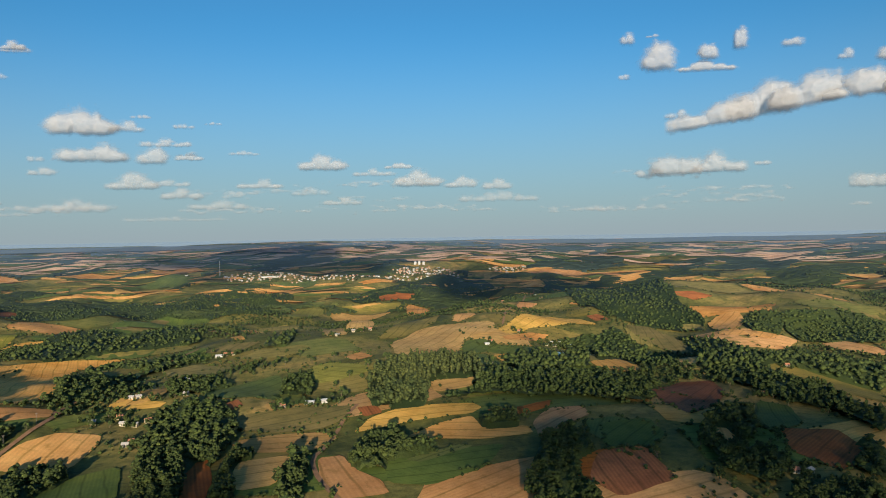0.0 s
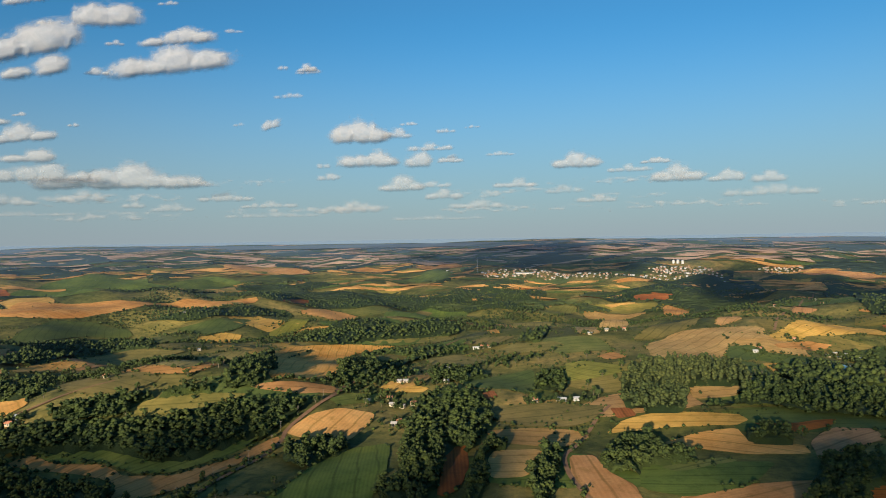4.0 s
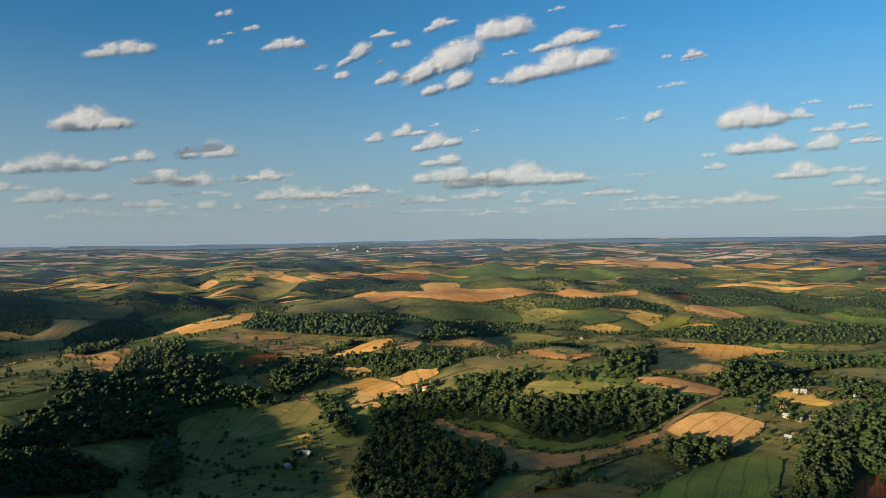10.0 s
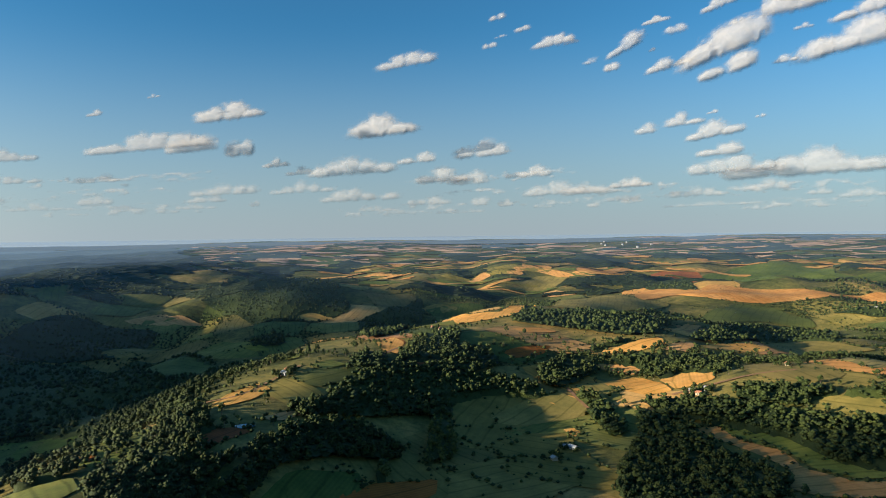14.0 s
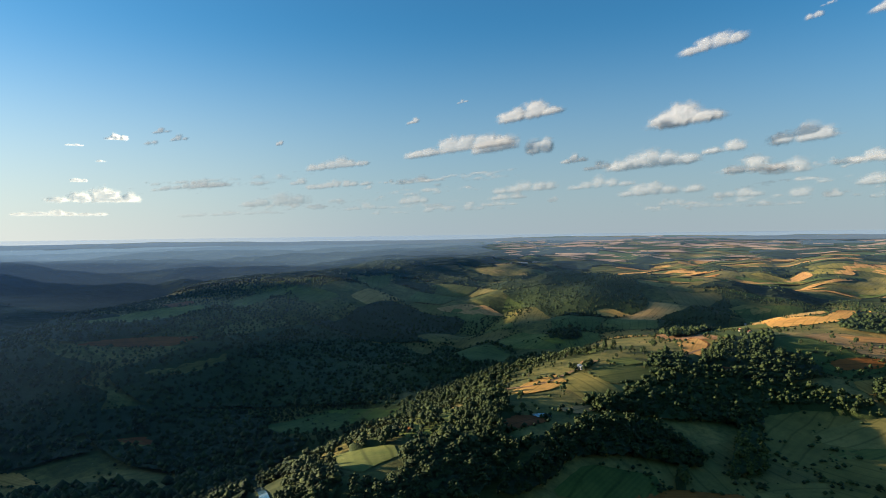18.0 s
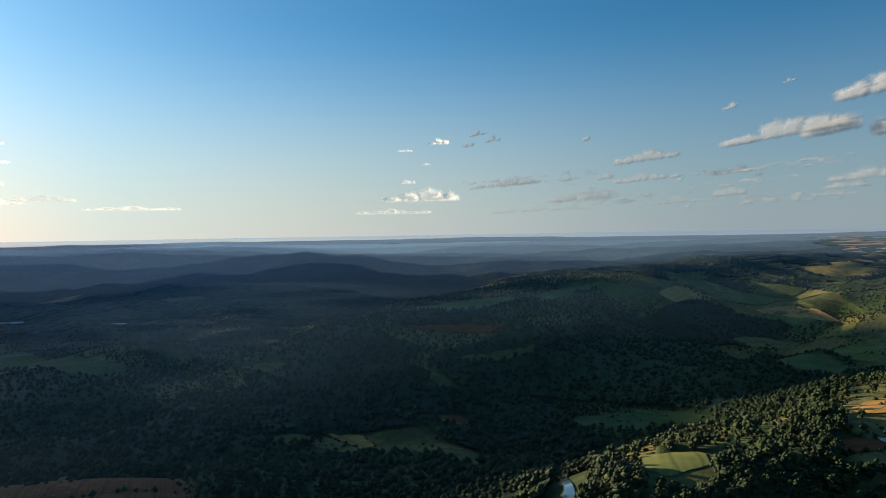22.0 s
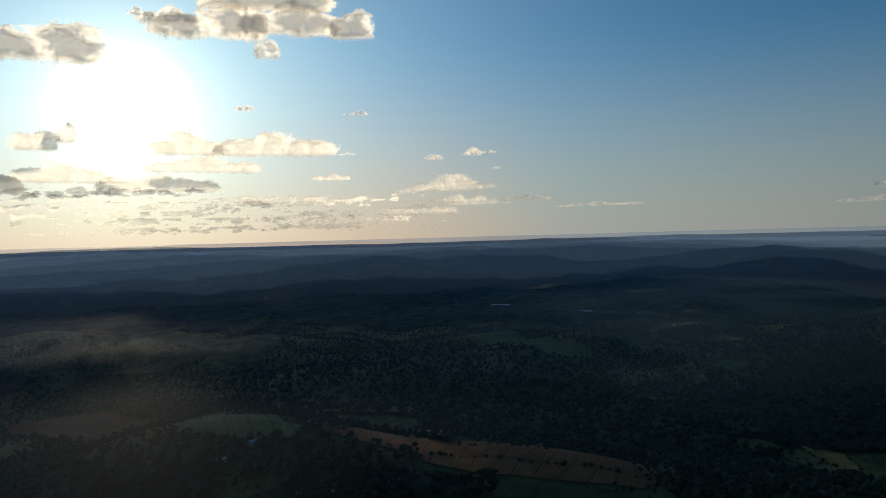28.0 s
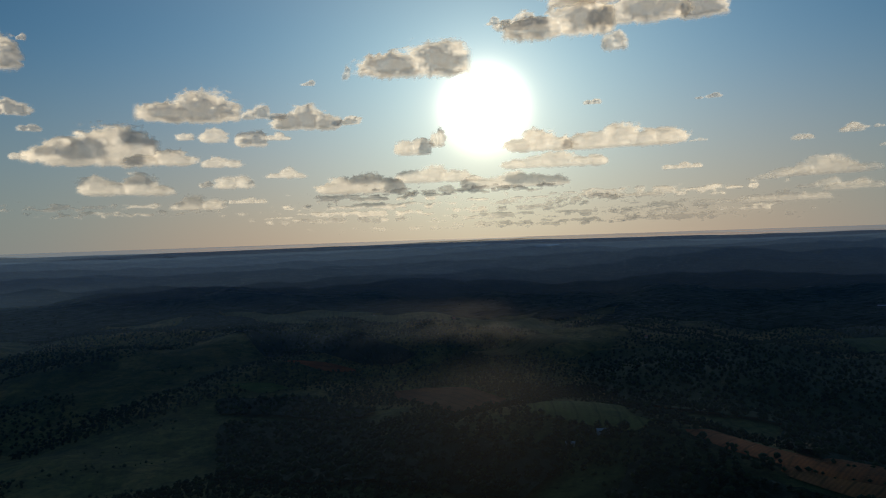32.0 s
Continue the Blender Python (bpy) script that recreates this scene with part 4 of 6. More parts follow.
woodland("broad", (-391, 383), (-375, 406), (-350, 410), (-340, 386), (-354, 365))
woodland("broad", (-456, 817), (-523, 1042), (-449, 1037), (-398, 1053), (-385, 998), (-403, 913), (-380, 757), (-394, 717), (-417, 720))
woodland("mixed", (-760, 153), (-773, 184), (-754, 230), (-756, 299), (-727, 336), (-701, 336), (-683, 280), (-633, 229), (-640, 203), (-656, 181), (-668, 133))
woodland("light", (-552, 152), (-630, 182), (-655, 199), (-625, 205), (-563, 184), (-547, 165))
woodland("mixed", (-1310, 1625), (-1577, 2158), (-1202, 2119), (-1128, 2375), (-911, 2231), (-865, 2436), (-650, 2621), (-477, 1926), (-580, 1938), (-647, 1897), (-775, 1972), (-893, 1718), (-1007, 1684), (-1091, 1594))
woodland("mixed", (-729, 1197), (-794, 1398), (-681, 1433), (-463, 1303), (-433, 1242), (-502, 1160), (-587, 1034), (-644, 1023))
woodland("mixed", (-1195, 1238), (-1117, 1297), (-1093, 1520), (-1036, 1566), (-982, 1534), (-1022, 1397), (-1069, 1240))
woodland("mixed", (-496, 634), (-593, 810), (-615, 905), (-467, 675), (-454, 629), (-472, 603))
woodland("broad", (-598, 500), (-572, 528), (-538, 565), (-520, 555), (-528, 511), (-575, 481))
woodland("mixed", (-860, 470), (-865, 536), (-852, 565), (-840, 538), (-837, 483))
woodland("mixed", (-1980, 2122), (-1983, 2305), (-1810, 2282), (-1781, 2174))
woodland("broad", (-677, 356), (-691, 391), (-623, 371), (-582, 365), (-568, 338), (-616, 348))
woodland("mixed", (-833, 199), (-851, 225), (-827, 253), (-768, 229), (-772, 194))
woodland("broad", (-204, 825), (-195, 881), (-169, 881), (-152, 791), (-174, 782), (-193, 791))
woodland("tall", (-92, 831), (-80, 888), (-40, 926), (9, 948), (44, 947), (44, 812), (36, 782), (-17, 794), (-20, 709), (-53, 704), (-82, 735))
woodland("mixed", (41, 811), (67, 879), (109, 868), (176, 904), (232, 891), (252, 843), (216, 722), (176, 710), (144, 738), (91, 729), (51, 745), (-10, 714), (35, 753))
woodland("broad", (-83, 589), (-64, 644), (-44, 651), (-37, 618), (-4, 585), (-8, 556), (-51, 547), (-78, 551))
woodland("broad", (33, 663), (51, 678), (71, 664), (65, 627), (42, 626), (32, 641))
woodland("mixed", (65, 523), (83, 599), (108, 622), (122, 587), (96, 499), (70, 481), (54, 487))
woodland("broad", (-240, 534), (-282, 643), (-297, 724), (-283, 761), (-243, 744), (-203, 696), (-193, 613), (-189, 560), (-202, 540), (-188, 478), (-189, 439), (-204, 443))
woodland("broad", (-214, 437), (-227, 465), (-214, 475), (-185, 447), (-179, 433), (-208, 424))
woodland("broad", (-180, 546), (-183, 606), (-171, 620), (-161, 568), (-169, 550), (-153, 491), (-150, 442), (-159, 458))
woodland("mixed", (-352, 2420), (-269, 2568), (51, 2748), (138, 2493), (43, 2324), (-81, 2329), (-289, 2238))
woodland("mixed", (384, 2864), (552, 2820), (803, 2673), (413, 1356), (353, 1350), (322, 1406), (292, 1606), (395, 2668))
woodland("broad", (-143, 574), (-128, 596), (-114, 574), (-105, 504), (-106, 454), (-118, 490))
woodland("mixed", (82, 986), (134, 1059), (213, 1023), (196, 942), (138, 937), (90, 919))
woodland("broad", (198, 1228), (266, 1277), (304, 1226), (240, 1153), (197, 1174))
woodland("mixed", (-726, 1339), (-573, 1288), (-457, 1296), (-432, 1226), (-514, 1153), (-598, 1062))
woodland("mixed", (-284, 1075), (-284, 1194), (-369, 1888), (-232, 1051))
woodland("mixed", (-94, 2748), (11, 3000), (162, 2920), (224, 2450), (130, 2354), (-10, 2368))
woodland("broad", (-338, 825), (-303, 857), (-253, 842), (-277, 783))
woodland("mixed", (-780, 2340), (-672, 2558), (-517, 2443), (-525, 2297), (-583, 1956))
woodland("mixed", (365, 2735), (678, 2663), (501, 1493), (517, 1375), (483, 1314), (427, 1338), (362, 1339), (300, 1457))
woodland("mixed", (668, 1366), (757, 1366), (899, 1419), (724, 1143), (672, 1196), (617, 1202), (620, 1267))
woodland("mixed", (418, 949), (583, 1173), (619, 1101), (644, 1018), (505, 798), (472, 840), (438, 881))
woodland("mixed", (428, 1277), (464, 1161), (488, 1087), (427, 859), (420, 749), (441, 697), (391, 618), (390, 694), (354, 737), (341, 821), (334, 911))
woodland("broad", (256, 670), (319, 725), (268, 599), (234, 564), (272, 549), (234, 489), (209, 503), (210, 575))
woodland("broad", (60, 470), (80, 576), (108, 603), (121, 554), (103, 491), (105, 450), (59, 456))
woodland("broad", (329, 586), (367, 602), (366, 578), (328, 518), (317, 527))
woodland("broad", (243, 490), (281, 508), (313, 494), (286, 453), (221, 446))
woodland("mixed", (562, 1324), (623, 1364), (662, 1352), (584, 1214), (537, 1220))
woodland("broad", (254, 1240), (322, 1310), (333, 1232), (354, 1170), (255, 945), (212, 959))
woodland("mixed", (-2074, -80), (-2214, 38), (-2862, 280), (-2016, 313), (-1791, 307), (-1742, 226), (-1620, 105), (-1957, -14))
woodland("light", (-2010, 34), (-2124, 104), (-1995, 162), (-1819, 133), (-1832, 60))
woodland("broad", (-399, -75), (-460, -80), (-495, -59), (-543, -35), (-491, -24), (-496, -1), (-513, 15), (-452, -16), (-403, -33), (-388, -73))
woodland("broad", (-519, 16), (-581, 55), (-616, 99), (-596, 131), (-553, 135), (-546, 115), (-535, 77), (-497, 35), (-492, 11))
woodland("broad", (-657, 79), (-765, 156), (-727, 242), (-704, 284), (-671, 211), (-638, 135), (-623, 90))
woodland("broad", (-735, 113), (-844, 158), (-800, 177), (-773, 191), (-722, 165), (-715, 128))
woodland("light", (-557, 156), (-621, 177), (-654, 197), (-629, 206), (-573, 185), (-552, 164))
woodland("light", (-507, 102), (-545, 113), (-542, 119), (-504, 110))
woodland("broad", (-694, 353), (-688, 372), (-614, 360), (-597, 362), (-588, 345), (-649, 351))
woodland("mixed", (-881, 218), (-957, 286), (-975, 325), (-878, 293), (-831, 234))
woodland("broad", (-480, -129), (-500, -105), (-494, -97), (-466, -108))
woodland("broad", (-556, -62), (-660, -32), (-610, -15), (-556, -19), (-519, -42))
woodland("broad", (-482, 7), (-495, 31), (-451, 13), (-424, -8), (-419, -21), (-454, -8))
woodland("tall", (-1481, 42), (-1544, 112), (-1440, 110), (-1403, 45))
woodland("mixed", (-1708, 307), (-1751, 389), (-1961, 536), (-1844, 519), (-995, 238), (-970, 182))
woodland("broad", (-470, -63), (-519, -42), (-577, -19), (-554, -1), (-503, -17), (-470, -38))
woodland("broad", (-801, 184), (-877, 262), (-858, 324), (-797, 322), (-747, 249), (-759, 200))
woodland("broad", (-630, 45), (-660, 85), (-633, 97), (-606, 63))
woodland("broad", (-717, -322), (-746, -293), (-422, -130), (-381, -109), (-658, -296))
woodland("mixed", (-1131, -311), (-1165, -199), (-1153, -73), (-702, -34), (-732, -93), (-957, -222))
woodland("mixed", (-1279, -1617), (-1507, -1484), (-943, -698), (-944, -615), (-822, -610), (-777, -767), (-886, -1123))
woodland("mixed", (-909, -593), (-1072, -563), (-1481, -494), (-1574, -322), (-1139, -186), (-1034, -256), (-960, -411), (-861, -489))
woodland("mixed", (-718, -911), (-758, -749), (-764, -568), (-723, -474), (-661, -571), (-578, -736))
woodland("mixed", (-742, -407), (-797, -342), (-814, -259), (-729, -272), (-626, -306))
woodland("broad", (-358, -141), (-421, -146), (-433, -123), (-387, -106), (-355, -110))
woodland("broad", (-381, -105), (-406, -80), (-451, -71), (-502, -51), (-478, -26), (-417, -49), (-369, -73), (-358, -99))
woodland("mixed", (-1854, -1590), (-1286, -878), (-1266, -664), (-1101, -623), (-978, -724))
woodland("mixed", (-557, -709), (-620, -614), (-626, -410), (-540, -232), (-356, -153), (-338, -431))
woodland("mixed", (-801, -568), (-900, -474), (-935, -348), (-778, -334), (-679, -416))
woodland("mixed", (-1165, -288), (-1576, -194), (-1341, -13), (-722, -34), (-953, -156))
woodland("mixed", (-1481, -494), (-1906, -388), (-1871, -158), (-1576, -194), (-1571, -387))
woodland("mixed", (-442, -1240), (-590, -1170), (-637, -994), (-535, -906), (-411, -969), (-354, -998))
woodland("mixed", (-650, -936), (-710, -747), (-686, -615), (-574, -645), (-529, -741))
woodland("mixed", (-475, -552), (-588, -528), (-545, -362), (-402, -277), (-306, -357))
woodland("mixed", (-485, -322), (-696, -336), (-642, -269), (-359, -154), (-404, -268))
woodland("mixed", (-1089, -2151), (-1486, -1820), (-1652, -1473), (-1180, -1449), (-919, -1676))
woodland("mixed", (-799, -894), (-869, -703), (-882, -562), (-755, -517), (-649, -641))
woodland("mixed", (-701, -448), (-957, -416), (-834, -291), (-653, -348))
woodland("mixed", (-1098, -477), (-1610, -321), (-1341, -126), (-980, -196), (-990, -387))
woodland("mixed", (-347, -978), (-458, -914), (-501, -702), (-453, -636), (-241, -481), (-188, -531))
woodland("mixed", (-103, -1398), (-444, -1362), (-728, -1218), (-905, -1147), (-609, -883), (-340, -828), (-206, -867), (-121, -1079))
woodland("mixed", (703, -1558), (391, -1435), (188, -1282), (222, -1249), (481, -1306))
woodland("broad", (415, -911), (219, -911), (51, -575), (-36, -522), (6, -460), (305, -665))
woodland("broad", (-76, -504), (-148, -461), (-207, -415), (-163, -399), (-50, -435))
woodland("mixed", (-739, -2256), (-1207, -2014), (-1398, -1627), (-1117, -1302), (-770, -1525))
woodland("mixed", (466, -1025), (324, -1036), (197, -974), (223, -928), (432, -949))
woodland("mixed", (-425, -846), (-588, -852), (-622, -728), (-470, -551), (-468, -680))


def country(name, r0, r1, step, bar, sets, size, label):
    """Loose woods and hedges between the fields, ring by ring."""
    ix, iy = np.meshgrid(np.arange(-r1, r1, step), np.arange(-r1, r1, step))
    x, y = ix.ravel() + rng.uniform(-0.5, 0.5, ix.size) * step, iy.ravel() + rng.uniform(-0.5, 0.5, ix.size) * step
    r, az = np.hypot(x, y), np.degrees(np.arctan2(-x, y)) % 360
    ok = (r > r0) & (r < r1) & ((az < 225) | (az > 322))
    x, y, r, az = x[ok], y[ok], r[ok], az[ok]
    west = np.clip((az - 85) / 20, 0, 1) * (az < 240)
    ok = cover(x, y) + 1.0 * west + rng.uniform(-0.1, 0.1, len(x)) > bar
    x, y = x[ok], y[ok]
    ok = free_of_fields(x, y)
    for e in WOODS:
        ok &= ~within(x, y, e)
    x, y = x[ok], y[ok]
    h = size * rng.uniform(0.5, 1.25, len(x))
    return tagged(massed(name, sets, x, y, h, LEAF), label, "trees", kind="stuff")


def single_tree(kind):
    """A free-standing broadleaf: tapered trunk with limbs, and a crown of leaf clumps; 1 high."""
    ob = new("tree")
    wood = [limb((0, 0, -0.04), (0.01, 0, 0.35), 0.035, 0.024)]
    for k in range(4):
        a = k * 1.57 + rng.uniform(-0.4, 0.4)
        wood.append(limb((0.01, 0, 0.24 + 0.03 * k), (0.2 * math.cos(a), 0.2 * math.sin(a), 0.55 + 0.05 * k), 0.016, 0.007, 4))
    v, f = joined(wood)
    me = raw("trunk", v, f, BARK)
    t = new("trunk", me)
    v, f = crown_lumps(26, *SHAPES[kind][:3], 0.105)
    c = new("crown", raw("crown", v, f, LEAF_LIGHT if kind == "light" else LEAF))
    t.parent = c.parent = ob
    return tagged(ob, "free-standing broadleaf tree with a dark rounded crown" if kind == "broad" else "slim free-standing tree with a ragged green crown",
                  "tree", "single trees among the fields")


def lone_trees(count):
    """Single trees beside the fields nearest to the camera."""
    models = [single_tree(k) for k in ("broad", "mixed", "broad", "mixed", "broad")]
    done = 0
    while done < count:
        r, a = math.sqrt(rng.uniform(520 ** 2, 1050 ** 2)), math.radians(rng.uniform(-32, 108))
        x, y = -math.sin(a) * r, math.cos(a) * r
        if cover(x, y) < 0.1 + rng.uniform(-0.6, 0.3) or not free_of_fields(np.array([x]), np.array([y]))[0] or any(within([x], [y], e)[0] for e in WOODS):
            continue
        s = rng.uniform(5.5, 12.5)
        m = Matrix.Translation((x, y, high(x, y))) @ Matrix.Rotation(rng.uniform(0, 6.28), 4, "Z")
        ob = models[done % 5]
        if done >= 5:
            ob = copy_thing(ob, m)
        ob.matrix_basis = m @ Matrix.Diagonal((s, s, s, 1))
        done += 1


lone_trees(280)
country("scattered_trees", 500, 1150, 9.0, 0.80, SPARSE, 8.5, "scattered dark broadleaf trees between the fields")
country("tree_belts", 1150, 2150, 11.0, 0.48, FAR["broad"], 8.0, "belts and clumps of dark trees between fields")
country("distant_woods", 2150, 2800, 20.0, 0.25, FAR["broad"], 9.5, "distant woods covering the rolling hills")


def draw_out(quad):
    """A plot's outline in short steps."""
    out = []
    for (ax, ay), (bx, by) in zip(quad, quad[1:] + quad[:1]):
        k = int(math.dist((ax, ay), (bx, by)) / 14) + 1
        out += [(ax + (bx - ax) * i / k, ay + (by - ay) * i / k) for i in range(k)]
    return out


def hedges():
    """Bushes and small trees along parts of the field edges."""
    xs, ys = [], []
    for e in TAKEN + [draw_out(q) for q in PLOTS]:
        for (ax, ay), (bx, by) in zip(e, e[1:] + e[:1]):
            r = math.hypot(ax, ay)
            if 500 < r < 2100 and noise.noise((ax / 100, ay / 100, 4)) > -0.08:
                k = int(math.dist((ax, ay), (bx, by)) / (3.0 + r / 500)) + (rng.uniform() < 0.4)
                for _ in range(k):
                    u = rng.uniform()
                    xs.append(ax + (bx - ax) * u + rng.normal(0, 1.2))
                    ys.append(ay + (by - ay) * u + rng.normal(0, 1.2))
    x, y = np.array(xs), np.array(ys)
    return tagged(massed("hedges", [crown_lumps(1, 0.05, 0.3, 0.45, 0.5, OCTA) for _ in range(6)], x, y, 1.5 + 5.0 * rng.uniform(size=len(x)) ** 2, LEAF), "overgrown hedges and bushes along field edges", "hedge", kind="stuff")


hedges()


def scrub():
    """Low bushes over the rough ground between fields."""
    n2 = 80000
    r, az = np.sqrt(rng.uniform(480 ** 2, 1900 ** 2, n2)), np.radians(rng.uniform(-36, 222, n2))
    x, y = -np.sin(az) * r, np.cos(az) * r
    keep = np.sin(x / 33 + 2 * np.sin(y / 47)) * np.cos(y / 29 + np.sin(x / 51)) + 0.5 * cover(x, y) + rng.uniform(-0.4, 0.4, n2) > 0.35
    x, y = x[keep], y[keep]
    ok = free_of_fields(x, y)
    for e in WOODS:
        ok &= ~within(x, y, e)
    x, y = x[ok], y[ok]
    bush = [crown_lumps(1, 0.05, 0.3, 0.45, 0.5, (OCTA_V, OCTA_F)) for _ in range(5)]
    return tagged(massed("scrub", bush, x, y, rng.uniform(1.6, 5.5, len(x)), LEAF), "low scrub and bushes on rough ground", "bushes", kind="stuff")


scrub()


def canopy():
    """The closed roof of leaves of the far woods, rising and falling tree by tree."""
    steps = 900
    radii = np.geomspace(2100, 4640, 235)
    x, y, q = ring_grid(radii, steps)
    r, az = np.hypot(x, y), np.degrees(np.arctan2(-x, y)) % 360
    seen = (az < 222) | (az > 324)
    west = np.clip((az - 85) / 20, 0, 1) * (az < 240)
    on = (cover(x, y) + (0.75 + 0.9 * np.clip((r - 2500) / 500, 0, 1)) * west + rng.uniform(-0.1, 0.1, len(x)) > 0.12 + 0.12 * np.clip((r - 2800) / 2000, 0, 1)) & seen
    on |= ((west > 0.6) & (r > 2700) | (west + 0.12 * cover(x, y) > 0.32) & (r > 2350)) & seen
    on &= free_of_fields(x, y) | ((r > 2750) & (west > 0.5))
    full = on[q].all(1)
    q = q[full]
    inner = np.ones(len(x), bool)
    for up, along in ((0, 1), (0, -1), (1, 0), (-1, 0)):
        inner &= np.roll(np.roll(on.reshape(-1, steps), up, 0), along, 1).ravel()
    z = height(x, y) + np.where(inner, rng.uniform(3.0, 8.0, len(x)), 0.2)
    x, y = x + rng.uniform(-3, 3, len(x)), y + rng.uniform(-3, 3, len(x))
    v = np.stack([x, y, z], 1)
    # canopy farther off gets a stronger painted haze glow
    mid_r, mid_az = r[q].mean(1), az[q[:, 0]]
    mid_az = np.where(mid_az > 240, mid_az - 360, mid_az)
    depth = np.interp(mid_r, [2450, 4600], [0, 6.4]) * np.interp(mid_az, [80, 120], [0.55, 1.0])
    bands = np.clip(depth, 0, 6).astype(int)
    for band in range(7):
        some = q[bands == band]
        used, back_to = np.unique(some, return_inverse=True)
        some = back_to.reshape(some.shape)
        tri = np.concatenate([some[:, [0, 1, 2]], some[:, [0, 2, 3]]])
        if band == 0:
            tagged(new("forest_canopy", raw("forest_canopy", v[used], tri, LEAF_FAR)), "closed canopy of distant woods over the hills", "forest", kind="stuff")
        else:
            tagged(new("backdrop", raw("backdrop", v[used], tri, HAZES[band])), "distant wooded hills with painted blue haze glow", "hills", kind="structure")


canopy()


# ---- distant fields, too far to tell apart one by one ----
def far_fields(name, mat, count, label, az0, az1, seed, r0=2300, r1=3300):
    g = np.random.default_rng(seed)
    vs, fs, k = [], [], 0
    for _ in range(count):
        r, a = r0 + (r1 - r0) * g.uniform(), math.radians(g.uniform(az0, az1))
        cx, cy = -math.sin(a) * r, math.cos(a) * r
        if cover(cx, cy) > 0.5 or not free_of_fields(np.array([cx]), np.array([cy]))[0]:
            continue
        w, d, t = g.uniform(30, 150) * r / 3000, g.uniform(9, 26) * r / 3000, a + g.normal(0, 0.3)
        m = 14
        th = np.arange(m) * 2 * math.pi / m
        rim = np.sign(np.cos(th)) * np.abs(np.cos(th)) ** 0.6 * w, np.sign(np.sin(th)) * np.abs(np.sin(th)) ** 0.6 * d
        jitter = g.uniform(0.8, 1.15, m)
        c, s = math.cos(t), math.sin(t)
        for ringf in (0.0, 0.55, 1.0):
            if ringf == 0:
                x, y = np.array([cx]), np.array([cy])
            else:
                x = cx + (rim[0] * c - rim[1] * s) * jitter * ringf
                y = cy + (rim[0] * s + rim[1] * c) * jitter * ringf
            vs.append(np.stack([x, y, height(x, y) + 1.2 + 0.0008 * r], 1))
        for i in range(m):
            j = (i + 1) % m
            fs += [(k, k + 1 + i, k + 1 + j), (k + 1 + i, k + 1 + m + i, k + 1 + m + j), (k + 1 + i, k + 1 + m + j, k + 1 + j)]
        k += 1 + 2 * m
    return tagged(new(name, raw(name, np.concatenate(vs), np.array(fs), mat, True)), label, "fields", kind="stuff")


far_fields("distant_stubble_fields", CROPS["stubble"], 420, "patchwork of distant harvested fields", -36, 82, 3)
far_fields("distant_cereal_fields", CROPS["wheat"], 80, "patchwork of distant pale cereal fields", -36, 82, 4)
far_fields("distant_crop_fields", CROPS["crop"], 280, "patchwork of distant green fields", -36, 84, 5)
far_fields("distant_pastures", CROPS["pasture"], 110, "patchwork of distant dull pastures", -36, 90, 6)
# far fields with haze painted into colour and glow
far_fields("backdrop", HAZE_STUBBLE, 850, "far harvested fields with painted haze glow", -36, 92, 13, 3300, 4740)
far_fields("backdrop", HAZE_GREEN, 700, "far green fields with painted haze glow", -36, 96, 15, 3300, 4740)

# ---- hills at the edge of sight, painted blue with a haze glow ----
def ridge_line(far, crest, az0, az1, mat, seed, label):
    """A long low range of hills, far behind everything else."""
    g = np.random.default_rng(seed)
    az = np.radians(np.linspace(az0, az1, 420))
    top = np.zeros(len(az))
    for k in (5, 9, 17, 31, 67, 130):
        top += np.sin(az * k + g.uniform(0, 6.3)) / k ** 0.75 * 3.2
    fade = np.clip(np.minimum(az - az[0], az[-1] - az) / 0.25, 0, 1)
    vs = []
    for k, (dr, up) in enumerate(((-260, 0.0), (-150, 0.45), (-60, 0.9), (0, 1.0), (120, 0.0))):
        r = far + dr
        x, y = -np.sin(az) * r, np.cos(az) * r
        base = height(-np.sin(az) * far, np.cos(az) * far)
        z = base * 0.3 + np.mean(base) * 0.7 + (crest + top * crest * 0.26) * max(0.0, up) - (15 if up == 0 else 0) - (1 - fade) * crest
        vs.append(np.stack([x, y, z], 1))
    n = len(az)
    i, j = np.meshgrid(np.arange(4), np.arange(n - 1), indexing="ij")
    q = np.stack([i * n + j, i * n + j + 1, (i + 1) * n + j + 1, (i + 1) * n + j], -1).reshape(-1, 4)
    return tagged(new("backdrop", raw("backdrop", np.concatenate(vs), q, mat, True)), label, "hills", kind="structure")


ridge_line(4760, 7, -60, 235, HAZE_FAR, 1, "low hills along the horizon with painted haze glow")



